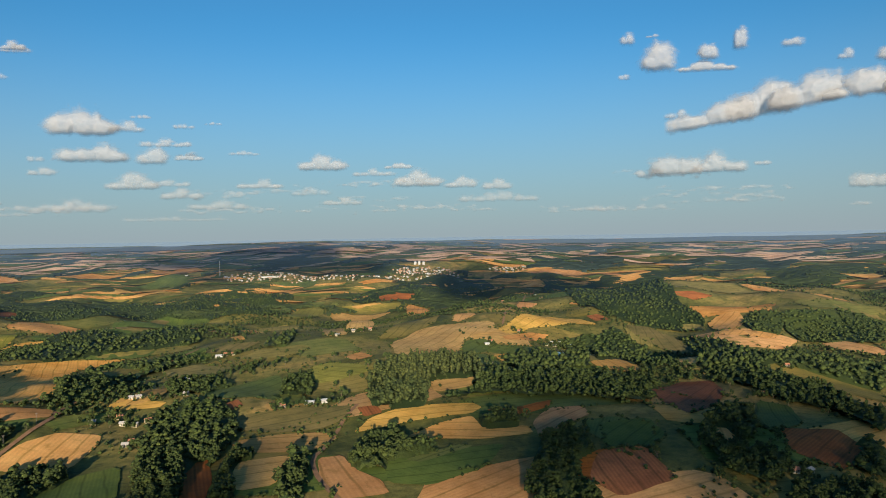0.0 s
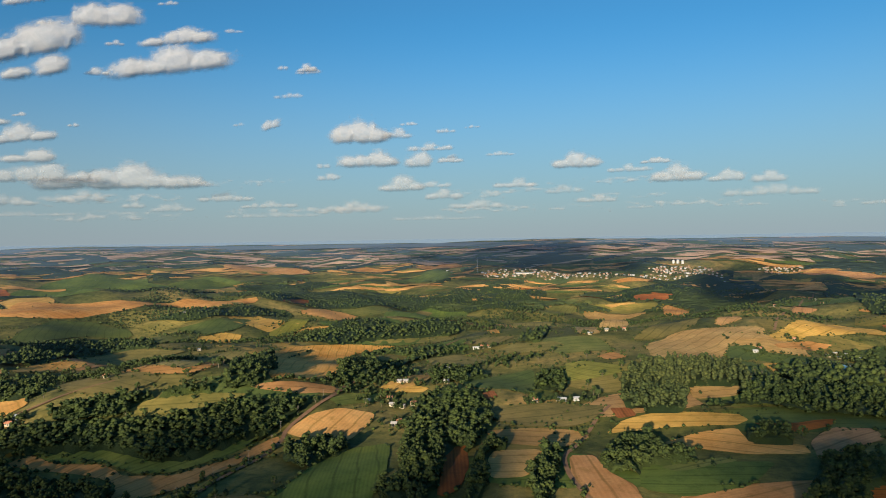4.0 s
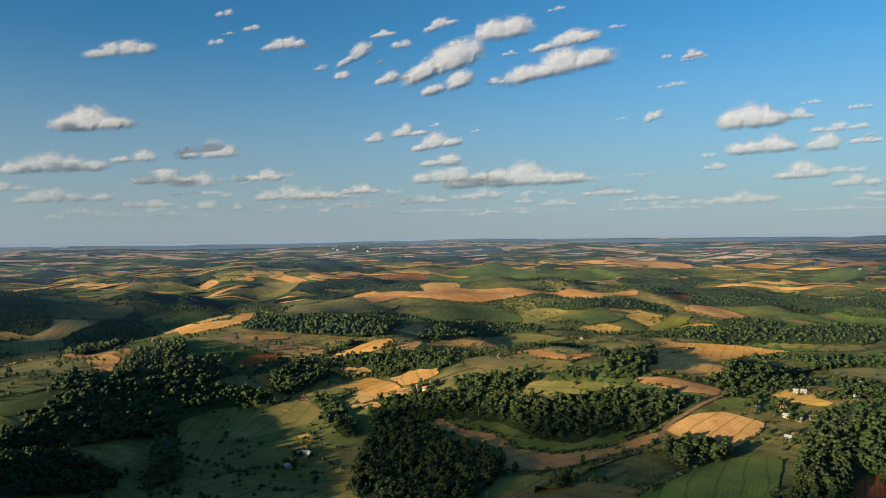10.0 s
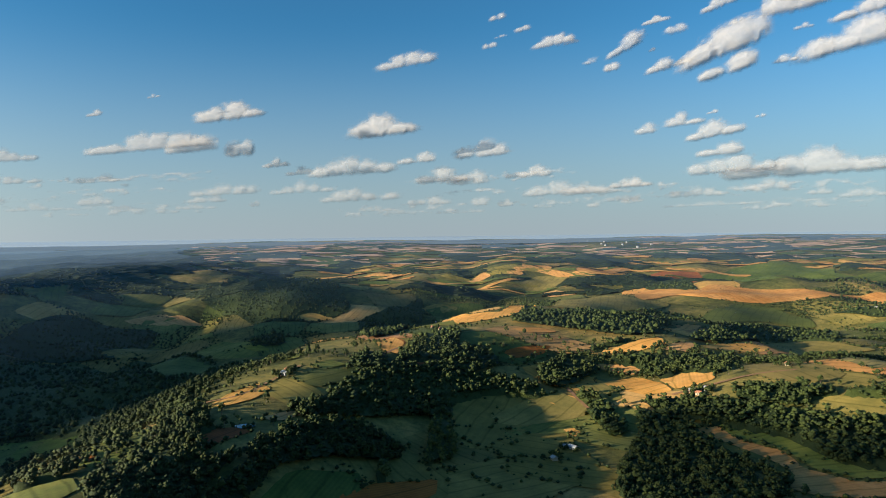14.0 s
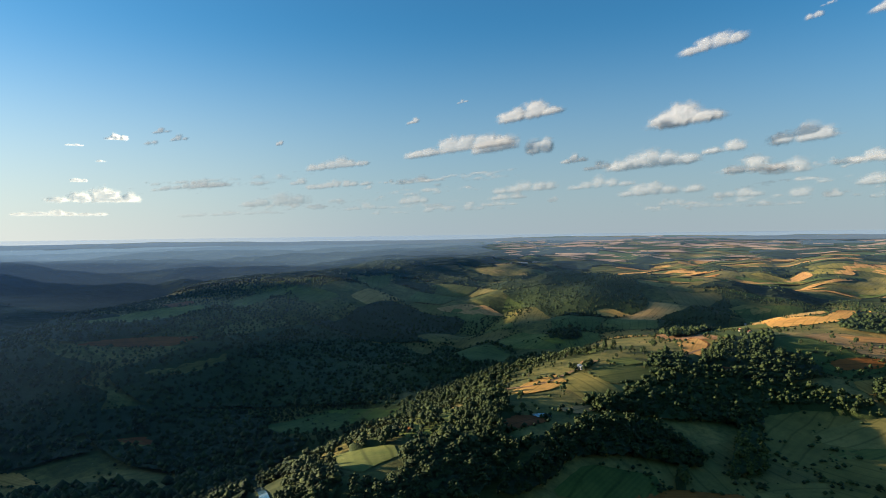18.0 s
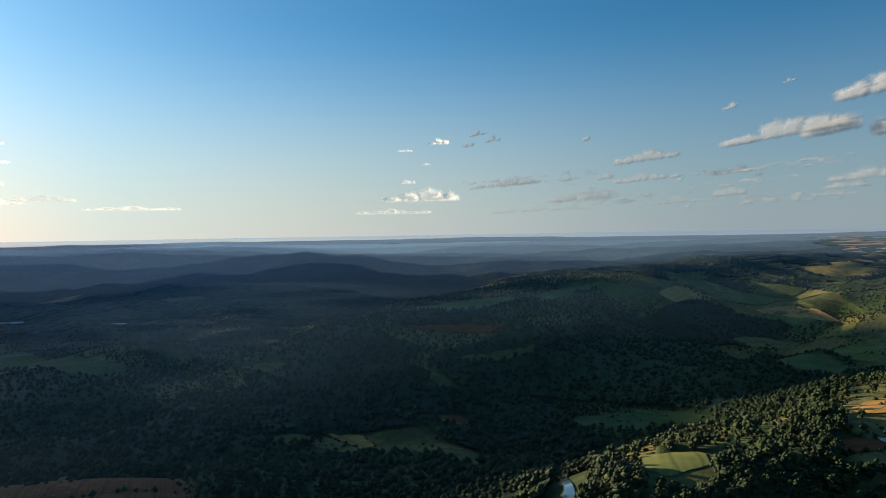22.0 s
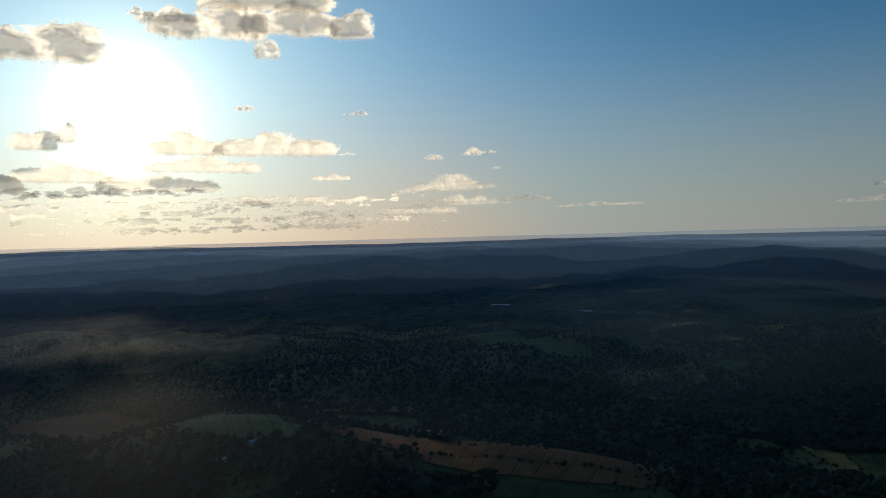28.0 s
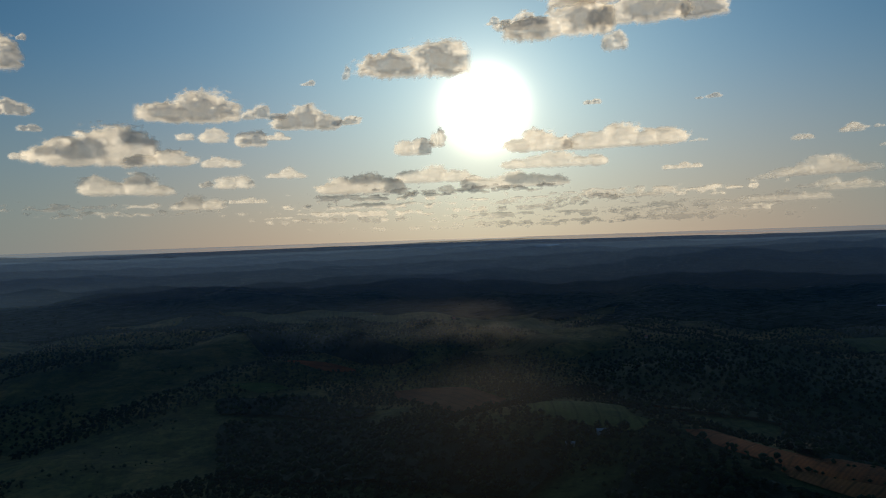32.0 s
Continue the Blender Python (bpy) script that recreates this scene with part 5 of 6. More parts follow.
def lay_haze_sheet():
    """A sheet standing in for haze, denser with distance, shaped to fit the camera's view."""
    radii = np.geomspace(190, 4655, 46)
    x, y, q = ring_grid(radii, 180)
    r = np.hypot(x, y)
    # rises almost to eye level so that it veils the far land in view
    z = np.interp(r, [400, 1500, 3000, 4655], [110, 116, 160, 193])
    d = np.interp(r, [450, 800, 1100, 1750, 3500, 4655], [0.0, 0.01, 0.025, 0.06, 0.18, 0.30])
    # denser on the sunward side to lift the dark valley's tone
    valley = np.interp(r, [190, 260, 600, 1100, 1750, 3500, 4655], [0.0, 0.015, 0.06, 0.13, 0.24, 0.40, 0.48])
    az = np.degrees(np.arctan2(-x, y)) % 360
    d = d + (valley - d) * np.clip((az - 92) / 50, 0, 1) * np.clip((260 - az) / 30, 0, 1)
    tri = np.concatenate([q[:, [0, 1, 2]], q[:, [0, 2, 3]]])
    return tagged(new("backdrop", dense_mesh("backdrop", np.stack([x, y, z], 1), tri, d, HAZE_SHEET)), "bluish see-through sheet standing in for distant haze", "haze", kind="structure")


lay_haze_sheet()

# ---- clouds ----
puff_v, puff_f = lump(2)
LATTICE = np.random.default_rng(41).uniform(-1, 1, (128, 128))


def smooth_noise(x, y):
    """Value noise on a lattice of unit cells, from -1 to 1."""
    i, j = np.floor(x).astype(int), np.floor(y).astype(int)
    u, v = x - i, y - j
    u, v = u * u * (3 - 2 * u), v * v * (3 - 2 * v)
    i, j, k, m = i % 128, j % 128, (i + 1) % 128, (j + 1) % 128
    return (LATTICE[i, j] * (1 - u) + LATTICE[k, j] * u) * (1 - v) + (LATTICE[i, m] * (1 - u) + LATTICE[k, m] * u) * v


def billowing(x, y, octaves=4):
    """Rounded heaps at several sizes, from about -1 to 1."""
    total, gain = 0.0, 0.55
    for k in range(octaves):
        total = total + gain * (1 - 2.4 * np.abs(smooth_noise(x * 1.9 ** k + 17 * k, y * 1.9 ** k + 31 * k))) * (0.6 if k else 0.5)
        gain *= 0.62
    return total


# shadows that unseen, added cloud banks throw on the land: centre, half width, half depth
SHADE_BANKS = [(250, 735, 270, 170), (-1340, -390, 520, 310), (-1500, -60, 420, 170), (-230, -205, 250, 85), (-585, -405, 410, 190), (-1500, -1150, 620, 560), (-300, -2200, 1100, 1400), (900, -1700, 900, 1200), (-1450, 130, 300, 120), (-1080, 10, 230, 90), (-1220, 200, 270, 100), (-2000, 520, 480, 150), (-1560, 370, 330, 110), (-1700, -2100, 520, 380), (-720, -900, 620, 600), (220, -760, 680, 520), (40, -620, 480, 260)]


def sunlit_distance(az, el, wide):
    """Distance picked for a low cloud near the sun so that the unseen banks leave it lit."""
    best = (0.0, 4500.0)
    for far in [*range(2200, 1550, -150), *range(2350, 4650, 150)]:
        free = 9.0
        for side in (-0.4, 0.0, 0.4):
            p = bearing(az + side * wide, el) * far
            fall = (p.z + EYE_Z) / SUN.z
            x, y = p.x - SUN.x * fall, p.y - SUN.y * fall
            free = min([free] + [math.hypot((x - bx) / bw, (y - by) / bd) for bx, by, bw, bd in SHADE_BANKS])
        if free > 1.15:
            return float(far)
        best = max(best, (free, float(far)))
    return best[1]


def cloud(az, el, wide, tall, solid_part, lean=0.0, deck=False):
    """A heaped cloud over a flat foot, a relief turned to the camera and set by its direction in view; sizes in
    degrees.
    """
    g = np.random.default_rng(int(az * 100 + el * 1000))
    near_sun = abs(az - SUN_AZ) < 62
    # relief tilted towards the sun so that side-lit clouds look brighter
    aside = (SUN_AZ - az) % 360 - 180
    turned = math.tan(radians(max(-48.0, min(48.0, aside * 0.52)))) if not near_sun else 0.0
    far = 4500.0 + g.uniform(-120, 120)
    # low clouds near the sun are moved closer so that they stay lit
    if 150 < az < 214 and el < 8.6 and not (az < 180 and el > 7):
        far = (1360 - 75 * el if az > 166 else 1330) / (math.cos(radians(el)) - math.sin(radians(el)) / math.tan(radians(SUN_EL))) * g.uniform(0.98, 1.02)
        far = min(far, 4600.0)
    if 148 < az < 180 and el < 8.6 and not deck:
        far = sunlit_distance(az, el, wide) + g.uniform(-30, 30)
    cell = 0.075 if tall > 0.8 else 0.05
    mw, mh = wide * 0.62 + 0.12, tall * 0.68 + 0.08
    nx, ny = max(12, int(2 * mw / cell)), max(8, int(2 * mh / cell))
    xs, ys = np.linspace(-mw, mw, nx), np.linspace(-mh, mh, ny)
    x, y = np.meshgrid(xs, ys)
    yy = y - lean * (x / wide)
    u, v = x / (wide * (0.5 if near_sun else 0.51)), yy / tall + 0.5
    lobes = int(np.clip(wide / max(tall, 0.3) * 0.9 + 1, 2, 7))
    body = np.zeros_like(x)
    if deck:
        body = 0.62 * np.clip(1.15 - np.abs(u) ** 3, 0, 1) * np.clip(1.2 - (2 * v - 1) ** 2, 0, 1) + 0.50 * smooth_noise(x / 0.75 + az * 3, y / 0.22 + el * 9) + 0.25 * smooth_noise(x / 0.3 + az, y / 0.12 + el * 5) - 0.05
    else:
        for k in range(lobes):
            c = ((k + 0.5 + g.uniform(-0.3, 0.3)) / lobes) * 2 - 1
            r = g.uniform(0.55, 1.0) if k != lobes // 2 else 1.0
            r *= 1 - 0.35 * abs(c)
            sx = 1.35 / lobes * g.uniform(0.85, 1.25)
            q = ((u - c * 0.82) / sx) ** 2 + ((v - 0.42 * r) / (0.52 * r)) ** 2
            body = np.maximum(body, 0.95 * np.exp(-0.75 * q)) + 0.12 * np.exp(-q)
        body = body * np.clip((v + 0.02) / 0.16, 0, 1) ** 0.7
    s = max(0.32, min(1.1, tall * 0.42))
    heap = billowing(x / s / 1.35 + az * 2.3, yy / s + el * 4.1)
    fray = smooth_noise(x / 0.34 + az, yy / 0.17 + el * 7) * 0.6 + smooth_noise(x / 0.15 + az * 5, yy / 0.085 + el) * 0.4
    level = body + (0.16 if deck else 0.30) * heap + (0.10 + 0.16 * (1 - solid_part)) * fray - 0.30 * (1 - solid_part)
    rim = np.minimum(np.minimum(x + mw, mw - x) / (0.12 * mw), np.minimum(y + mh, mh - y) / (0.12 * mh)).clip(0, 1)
    soft = 0.24 if near_sun else 0.56
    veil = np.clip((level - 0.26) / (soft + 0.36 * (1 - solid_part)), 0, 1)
    # low clouds made fainter, which stands in for haze
    veil = veil * veil * (3 - 2 * veil) * rim * (0.48 + 0.48 * solid_part) * np.interp(el, [1, 4, 9], [0.75, 0.9, 1.0] if near_sun else [0.38, 0.64, 0.88])
    # faded further here, where clouds come out too dark
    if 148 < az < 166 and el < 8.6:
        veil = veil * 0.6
    # thickness sets the bright rims and dark cores near the sun
    thick = np.clip((level + 0.35 * heap + 0.12 * fray - 0.30) / 0.9, 0, 1) if near_sun else np.clip((level - 0.36) / 0.7, 0, 1)
    # thinned so that low clouds near the sun look brighter
    if az > 148 and near_sun and el < 8.6:
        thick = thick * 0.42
    calm = billowing(x / s / 1.35 + az * 2.3, yy / s + el * 4.1, 2)
    bulge = np.sqrt(np.clip((body + 0.2 * calm - 0.2) / 0.8, 0, 1) + 0.03) * tall * 0.50 + 0.07 * s * calm
    # shape leans out above the foot so that the foot looks grey
    bulge = bulge + (0.5 if near_sun else 1.0) * np.minimum(tall, 2.4) * 0.5 * (1 - np.exp(-np.clip(v + 0.1, 0, 2) / 0.32)) - x * turned
    m = far * radians(1)
    verts = np.stack([x * m, -bulge * m, y * m], -1).reshape(-1, 3)
    i, j = np.meshgrid(np.arange(ny - 1), np.arange(nx - 1), indexing="ij")
    a = (i * nx + j).ravel()
    quads = np.stack([a, a + 1, a + nx + 1, a + nx], 1)
    quads = quads[veil.ravel()[quads].max(1) > 0.004]
    used, back_to = np.unique(quads, return_inverse=True)
    quads = back_to.reshape(quads.shape)
    me = raw("cloud", verts[used], quads, BACKLIT_CLOUD if near_sun else CLOUD, True)
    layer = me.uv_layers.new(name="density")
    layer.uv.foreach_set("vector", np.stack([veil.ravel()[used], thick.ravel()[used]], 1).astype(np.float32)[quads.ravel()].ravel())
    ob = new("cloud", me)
    p = bearing(az, el) * far
    ob.matrix_basis = Matrix.Translation((p.x, p.y, p.z + EYE_Z)) @ Matrix.Rotation(radians(az), 4, "Z")
    words = "thin torn wisp of pale cloud" if solid_part < 0.7 else "grey cumulus with bright rims before the low sun" if near_sun else "white fair-weather cumulus with a soft grey foot"
    return tagged(ob, words, "cloud", "clouds in the sky", "stuff")


cloud(27.2, 8.5, 4.5, 2.0, 1)
cloud(24.2, 8.5, 2.5, 1.1, 0.6)
cloud(23.1, 9.3, 1.6, 0.4, 0.4)
cloud(26.6, 6.5, 5.4, 1.6, 1)
cloud(22.5, 6.4, 2.5, 1.6, 0.8)
cloud(21.4, 7.4, 4.0, 0.8, 0.6)
cloud(19.7, 6.4, 2.2, 0.7, 0.8)
cloud(29.8, 5.1, 1.9, 0.8, 0.6)
cloud(30.2, 6.0, 1.0, 0.7, 0.4)
cloud(23.6, 4.5, 3.7, 1.5, 0.9)
cloud(21.2, 4.4, 3.4, 0.7, 0.5)
cloud(20.4, 3.6, 2.6, 1.0, 0.8)
cloud(14.6, 4.4, 3.5, 1.0, 0.7)
cloud(15.8, 6.8, 2.6, 0.5, 0.4)
cloud(20.3, 8.7, 1.7, 0.5, 0.4)
cloud(18.0, 9.0, 1.4, 0.3, 0.35)
cloud(17.7, 2.8, 4.4, 1.0, 0.7)
cloud(27.7, 2.7, 5.3, 1.0, 0.5)
cloud(10.8, 3.8, 3.8, 0.9, 0.4)
cloud(8.3, 3.0, 3.4, 0.8, 0.7)
cloud(9.5, 6.0, 3.9, 1.4, 0.95)
cloud(5.6, 5.3, 3.6, 0.8, 0.6)
cloud(3.6, 5.8, 2.2, 0.6, 0.8)
cloud(2.0, 4.7, 3.7, 1.5, 0.9)
cloud(358.5, 4.4, 3.2, 1.1, 0.8)
cloud(355.6, 4.2, 2.5, 1.1, 0.7)
cloud(355.3, 3.2, 6.9, 1.1, 0.5)
cloud(342.9, 13.2, 2.7, 2.4, 0.9)
cloud(339.2, 12.4, 4.7, 0.9, 0.9)
cloud(339.0, 13.4, 1.4, 1.5, 0.9)
cloud(345.1, 14.9, 0.9, 1.3, 0.7)
cloud(343.1, 15.0, 0.8, 0.4, 0.5)
cloud(336.8, 14.0, 1.2, 1.9, 0.8)
cloud(333.4, 13.5, 1.4, 0.9, 0.7)
cloud(329.9, 12.2, 0.9, 1.0, 0.6)
cloud(345.3, 12.1, 0.8, 0.6, 0.5)
cloud(339.0, 8.9, 5.0, 2.5, 1, 0.7)
cloud(335.2, 9.5, 4.3, 2.9, 1, 0.6)
cloud(332.3, 9.9, 4.3, 2.7, 1, 0.6)
cloud(329.0, 10.0, 5.0, 2.1, 1, 0.6)
cloud(325.9, 10.0, 3.7, 2.1, 1, 0.5)
cloud(341.4, 9.1, 1.4, 1.1, 0.6)
cloud(341.7, 5.2, 3.5, 1.9, 1)
cloud(338.6, 5.2, 3.8, 1.7, 1)
cloud(343.6, 4.8, 1.9, 1.2, 0.6)
cloud(335.4, 5.1, 1.0, 0.5, 0.6)
cloud(328.4, 3.5, 2.2, 1.3, 1)
cloud(329.1, 1.9, 1.5, 0.5, 0.4)
cloud(337.7, 2.5, 3.2, 0.5, 0.3)
cloud(347.6, 2.1, 4.9, 0.6, 0.35)
cloud(327.1, 11.9, 1.7, 1.4, 0.9)
cloud(31.2, 13.3, 1.8, 0.7, 0.6)
cloud(59.2, 12.9, 1.3, 0.8, 0.8)
cloud(57.9, 14.5, 2.8, 1.6, 0.7, 0.9)
cloud(55.6, 16.1, 1.9, 0.6, 0.8)
cloud(54.4, 15.3, 1.6, 0.9, 0.6)
cloud(56.0, 14.0, 0.5, 0.4, 0.4)
cloud(54.9, 12.8, 2.9, 1.0, 0.9, 0.3)
cloud(51.1, 13.8, 5.6, 2.7, 1, 1.2)
cloud(49.9, 15.4, 1.1, 0.7, 0.6)
cloud(50.6, 12.3, 3.4, 1.8, 1, 0.5)
cloud(50.9, 16.8, 2.9, 1.0, 0.8, 0.4)
cloud(45.8, 16.2, 3.8, 2.0, 1)
cloud(40.9, 15.2, 5.1, 1.3, 1, 0.3)
cloud(45.4, 14.5, 1.3, 0.5, 0.5)
cloud(41.9, 13.3, 8.6, 2.1, 1, 0.8)
cloud(46.6, 12.4, 1.7, 0.7, 0.7)
cloud(41.6, 17.6, 1.5, 0.4, 0.4)
cloud(33.2, 13.5, 0.7, 0.5, 0.4)
cloud(31.3, 13.5, 1.9, 0.8, 0.6)
cloud(62.2, 15.0, 1.5, 0.5, 0.3)
cloud(60.7, 13.5, 1.3, 0.7, 0.3)
cloud(37.0, 16.0, 1.3, 0.4, 0.3)
cloud(32.7, 11.4, 2.7, 0.6, 0.3)
cloud(56.5, 8.1, 1.9, 1.1, 0.7)
cloud(53.9, 8.6, 2.9, 1.2, 0.8)
cloud(51.6, 7.7, 3.6, 1.4, 0.9, 0.3)
cloud(51.6, 9.1, 0.8, 0.4, 0.5)
cloud(48.3, 8.6, 0.6, 0.5, 0.5)
cloud(34.3, 9.1, 1.5, 1.0, 0.7, 0.4)
cloud(36.7, 9.1, 0.8, 0.4, 0.3)
cloud(51.2, 6.3, 2.8, 1.3, 0.95)
cloud(50.3, 5.1, 6.9, 1.6, 0.8)
cloud(44.9, 4.9, 11.5, 2.1, 1)
cloud(61.1, 3.6, 4.1, 1.3, 0.6)
cloud(57.6, 4.0, 3.3, 0.9, 0.7)
cloud(57.6, 2.7, 2.2, 0.7, 0.5)
cloud(52.7, 3.1, 4.6, 0.9, 0.7)
cloud(60.6, 2.3, 1.1, 0.5, 0.6)
cloud(47.7, 3.5, 3.6, 1.1, 0.5)
cloud(44.4, 2.9, 1.7, 0.7, 0.6)
cloud(41.7, 2.7, 3.6, 0.9, 0.5)
cloud(37.8, 3.5, 4.3, 0.9, 0.7)
cloud(34.4, 2.9, 5.1, 0.7, 0.6)
cloud(28.1, 2.6, 5.8, 1.1, 0.5)
cloud(51.8, 2.2, 8.9, 0.5, 0.3)
cloud(34.2, 2.1, 8.3, 0.6, 0.3)
cloud(20.9, 1.7, 9.0, 0.5, 0.3)
cloud(89.7, 9.7, 5.2, 1.5, 0.95)
cloud(77.5, 8.8, 5.7, 1.9, 1)
cloud(92.5, 7.2, 3.1, 1.5, 0.9)
cloud(88.9, 7.0, 2.0, 1.6, 0.9)
cloud(86.1, 5.9, 1.8, 0.8, 0.85)
cloud(75.6, 13.9, 5.4, 1.3, 0.75)
cloud(68.1, 17.1, 1.3, 0.7, 0.6)
cloud(66.1, 16.2, 1.1, 0.7, 0.6)
cloud(68.8, 15.0, 1.2, 0.6, 0.6)
cloud(63.6, 15.1, 3.7, 1.0, 0.8)
cloud(67.8, 15.7, 1.1, 0.3, 0.3)
cloud(84.2, 5.3, 2.3, 0.8, 0.7)
cloud(80.2, 5.6, 7.5, 1.6, 0.85)
cloud(74.9, 6.4, 2.5, 1.3, 0.8)
cloud(69.7, 6.9, 5.0, 1.6, 0.85)
cloud(73.0, 4.9, 4.3, 1.5, 0.9)
cloud(70.4, 4.7, 3.2, 1.5, 0.7)
cloud(65.7, 5.1, 4.4, 1.2, 0.8)
cloud(90.1, 3.8, 6.1, 1.1, 0.6)
cloud(84.2, 4.0, 5.7, 1.2, 0.5)
cloud(91.4, 3.1, 3.5, 0.8, 0.6)
cloud(79.8, 3.4, 6.7, 1.3, 0.7)
cloud(87.8, 2.7, 1.1, 0.6, 0.5)
cloud(74.1, 2.9, 3.8, 1.0, 0.6)
cloud(69.7, 2.8, 1.8, 1.0, 0.6)
cloud(67.6, 2.6, 1.6, 0.7, 0.7)
cloud(63.2, 3.7, 7.6, 1.4, 0.7)
cloud(57.8, 4.0, 3.4, 1.0, 0.7)
cloud(58.3, 2.8, 3.0, 0.7, 0.5)
cloud(92.3, 2.5, 3.1, 0.6, 0.4)
cloud(78.3, 2.3, 3.0, 0.7, 0.3)
cloud(71.6, 2.0, 4.5, 0.5, 0.3)
cloud(121.7, 7.5, 1.6, 0.6, 0.6)
cloud(118.6, 8.1, 1.3, 0.5, 0.6)
cloud(117.4, 7.6, 1.4, 0.6, 0.6)
cloud(119.3, 7.2, 0.9, 0.5, 0.6)
cloud(109.9, 7.4, 0.6, 0.5, 0.8)
cloud(99.1, 9.2, 1.1, 0.6, 0.7)
cloud(95.1, 10.7, 1.0, 0.4, 0.5)
cloud(95.7, 7.2, 9.0, 1.5, 0.9)
cloud(105.4, 5.8, 5.8, 1.0, 0.8)
cloud(108.5, 4.4, 1.5, 0.8, 0.6)
cloud(105.4, 4.2, 5.9, 0.8, 0.7)
cloud(101.2, 4.4, 0.7, 0.5, 0.5)
cloud(99.1, 4.5, 3.2, 0.8, 0.7)
cloud(116.4, 4.1, 5.4, 0.8, 0.6)
cloud(123.0, 3.2, 7.1, 1.3, 0.4)
cloud(110.7, 3.0, 5.4, 1.4, 0.6)
cloud(99.2, 2.9, 3.0, 0.9, 0.6)
cloud(103.2, 2.4, 4.1, 0.8, 0.4)
cloud(124.5, 6.8, 1.3, 0.2, 0.5)
cloud(122.8, 5.7, 0.9, 0.2, 0.3)
cloud(124.4, 4.3, 1.1, 0.4, 0.4)
cloud(125.7, 1.9, 7.1, 0.5, 0.3)
cloud(113.6, 1.9, 9.3, 0.5, 0.3)
cloud(158.6, 6.5, 1.2, 0.6, 0.7)
cloud(155.5, 6.8, 1.7, 0.7, 0.8)
cloud(153.9, 6.8, 0.7, 0.3, 0.5)
cloud(157.6, 4.3, 6.7, 1.5, 0.8)
cloud(156.9, 3.1, 5.0, 0.8, 0.6)
cloud(151.1, 3.0, 4.2, 0.6, 0.5)
cloud(160.0, 2.3, 7.0, 1.0, 0.6)
cloud(145.7, 2.3, 7.5, 0.4, 0.3)
cloud(153.5, 5.5, 0.7, 0.3, 0.4)
cloud(188.4, 14.4, 7.9, 3.7, 1)
cloud(181.1, 16.9, 2.0, 0.8, 0.6)
cloud(179.1, 16.7, 3.7, 1.5, 0.8)
cloud(176.2, 16.7, 6.9, 3.6, 1)
cloud(170.0, 16.8, 7.0, 2.5, 0.95)
cloud(171.8, 14.8, 1.6, 2.0, 0.7)
cloud(165.2, 16.6, 3.3, 2.4, 0.9)
cloud(172.0, 18.5, 9.8, 2.6, 1)
cloud(205.6, 10.6, 6.2, 2.8, 1)
cloud(200.1, 10.3, 3.0, 1.3, 0.7)
cloud(196.7, 9.8, 5.1, 2.0, 0.9)
cloud(193.3, 9.7, 1.7, 0.8, 0.8)
cloud(204.0, 8.5, 2.1, 1.4, 0.7)
cloud(201.1, 8.3, 2.4, 1.6, 0.8)
cloud(199.0, 8.5, 2.0, 0.8, 0.6)
cloud(206.0, 8.4, 1.4, 0.7, 0.5)
cloud(212.6, 7.6, 7.6, 3.5, 1)
cloud(207.5, 6.8, 4.6, 1.4, 0.9)
cloud(203.5, 6.5, 3.3, 1.1, 0.6)
cloud(216.8, 6.8, 1.4, 0.8, 0.6)
cloud(198.5, 5.6, 3.1, 1.0, 0.6)
cloud(210.5, 4.8, 6.7, 2.0, 0.8)
cloud(204.6, 4.8, 1.2, 0.7, 0.5)
cloud(202.4, 5.0, 2.8, 1.5, 0.5)
cloud(205.3, 3.4, 4.1, 1.4, 0.6)
cloud(201.5, 3.5, 3.4, 0.6, 0.5)
cloud(218.0, 13.6, 2.5, 2.8, 0.9)
cloud(216.6, 14.8, 0.6, 0.6, 0.5)
cloud(217.6, 10.0, 2.8, 1.2, 0.8)
cloud(216.3, 8.7, 1.9, 0.6, 0.5)
cloud(188.0, 7.5, 2.8, 1.6, 0.9)
cloud(186.1, 8.1, 1.2, 1.8, 0.8)
cloud(178.0, 7.5, 5.2, 1.8, 1)
cloud(171.3, 7.5, 9.7, 1.9, 0.95)
cloud(176.8, 6.0, 8.9, 1.4, 0.8)
cloud(166.9, 5.0, 3.3, 0.6, 0.7)
cloud(157.1, 4.3, 7.1, 1.5, 0.7)
cloud(161.3, 3.8, 2.3, 0.6, 0.5)
cloud(155.2, 2.9, 5.5, 0.9, 0.6)
cloud(165.7, 6.9, 1.4, 0.3, 0.5)
cloud(158.5, 6.5, 1.3, 0.4, 0.6)
cloud(155.3, 6.9, 1.9, 0.6, 0.6)
cloud(173.6, 10.4, 1.2, 0.6, 0.7)
cloud(164.8, 10.1, 2.2, 0.5, 0.4)
cloud(196.4, 12.6, 1.1, 0.6, 0.5)
cloud(193.4, 13.3, 0.8, 1.5, 0.4)
cloud(192.6, 4.6, 7.5, 1.7, 1)
cloud(186.3, 5.2, 7.8, 1.5, 0.8)
cloud(180.3, 4.6, 9.6, 1.6, 0.8)
cloud(184.2, 3.9, 16.6, 0.9, 0.75, 0, True)
cloud(169.6, 3.1, 17.1, 0.9, 0.7, 0, True)
cloud(190.7, 3.5, 12.9, 0.8, 0.7, 0, True)
cloud(177.6, 2.9, 15.2, 0.8, 0.7, 0, True)
cloud(164.9, 2.1, 14.7, 0.7, 0.6, 0, True)
cloud(192.1, 2.8, 13.8, 0.6, 0.65, 0, True)
cloud(179.2, 2.3, 14.7, 0.6, 0.65, 0, True)
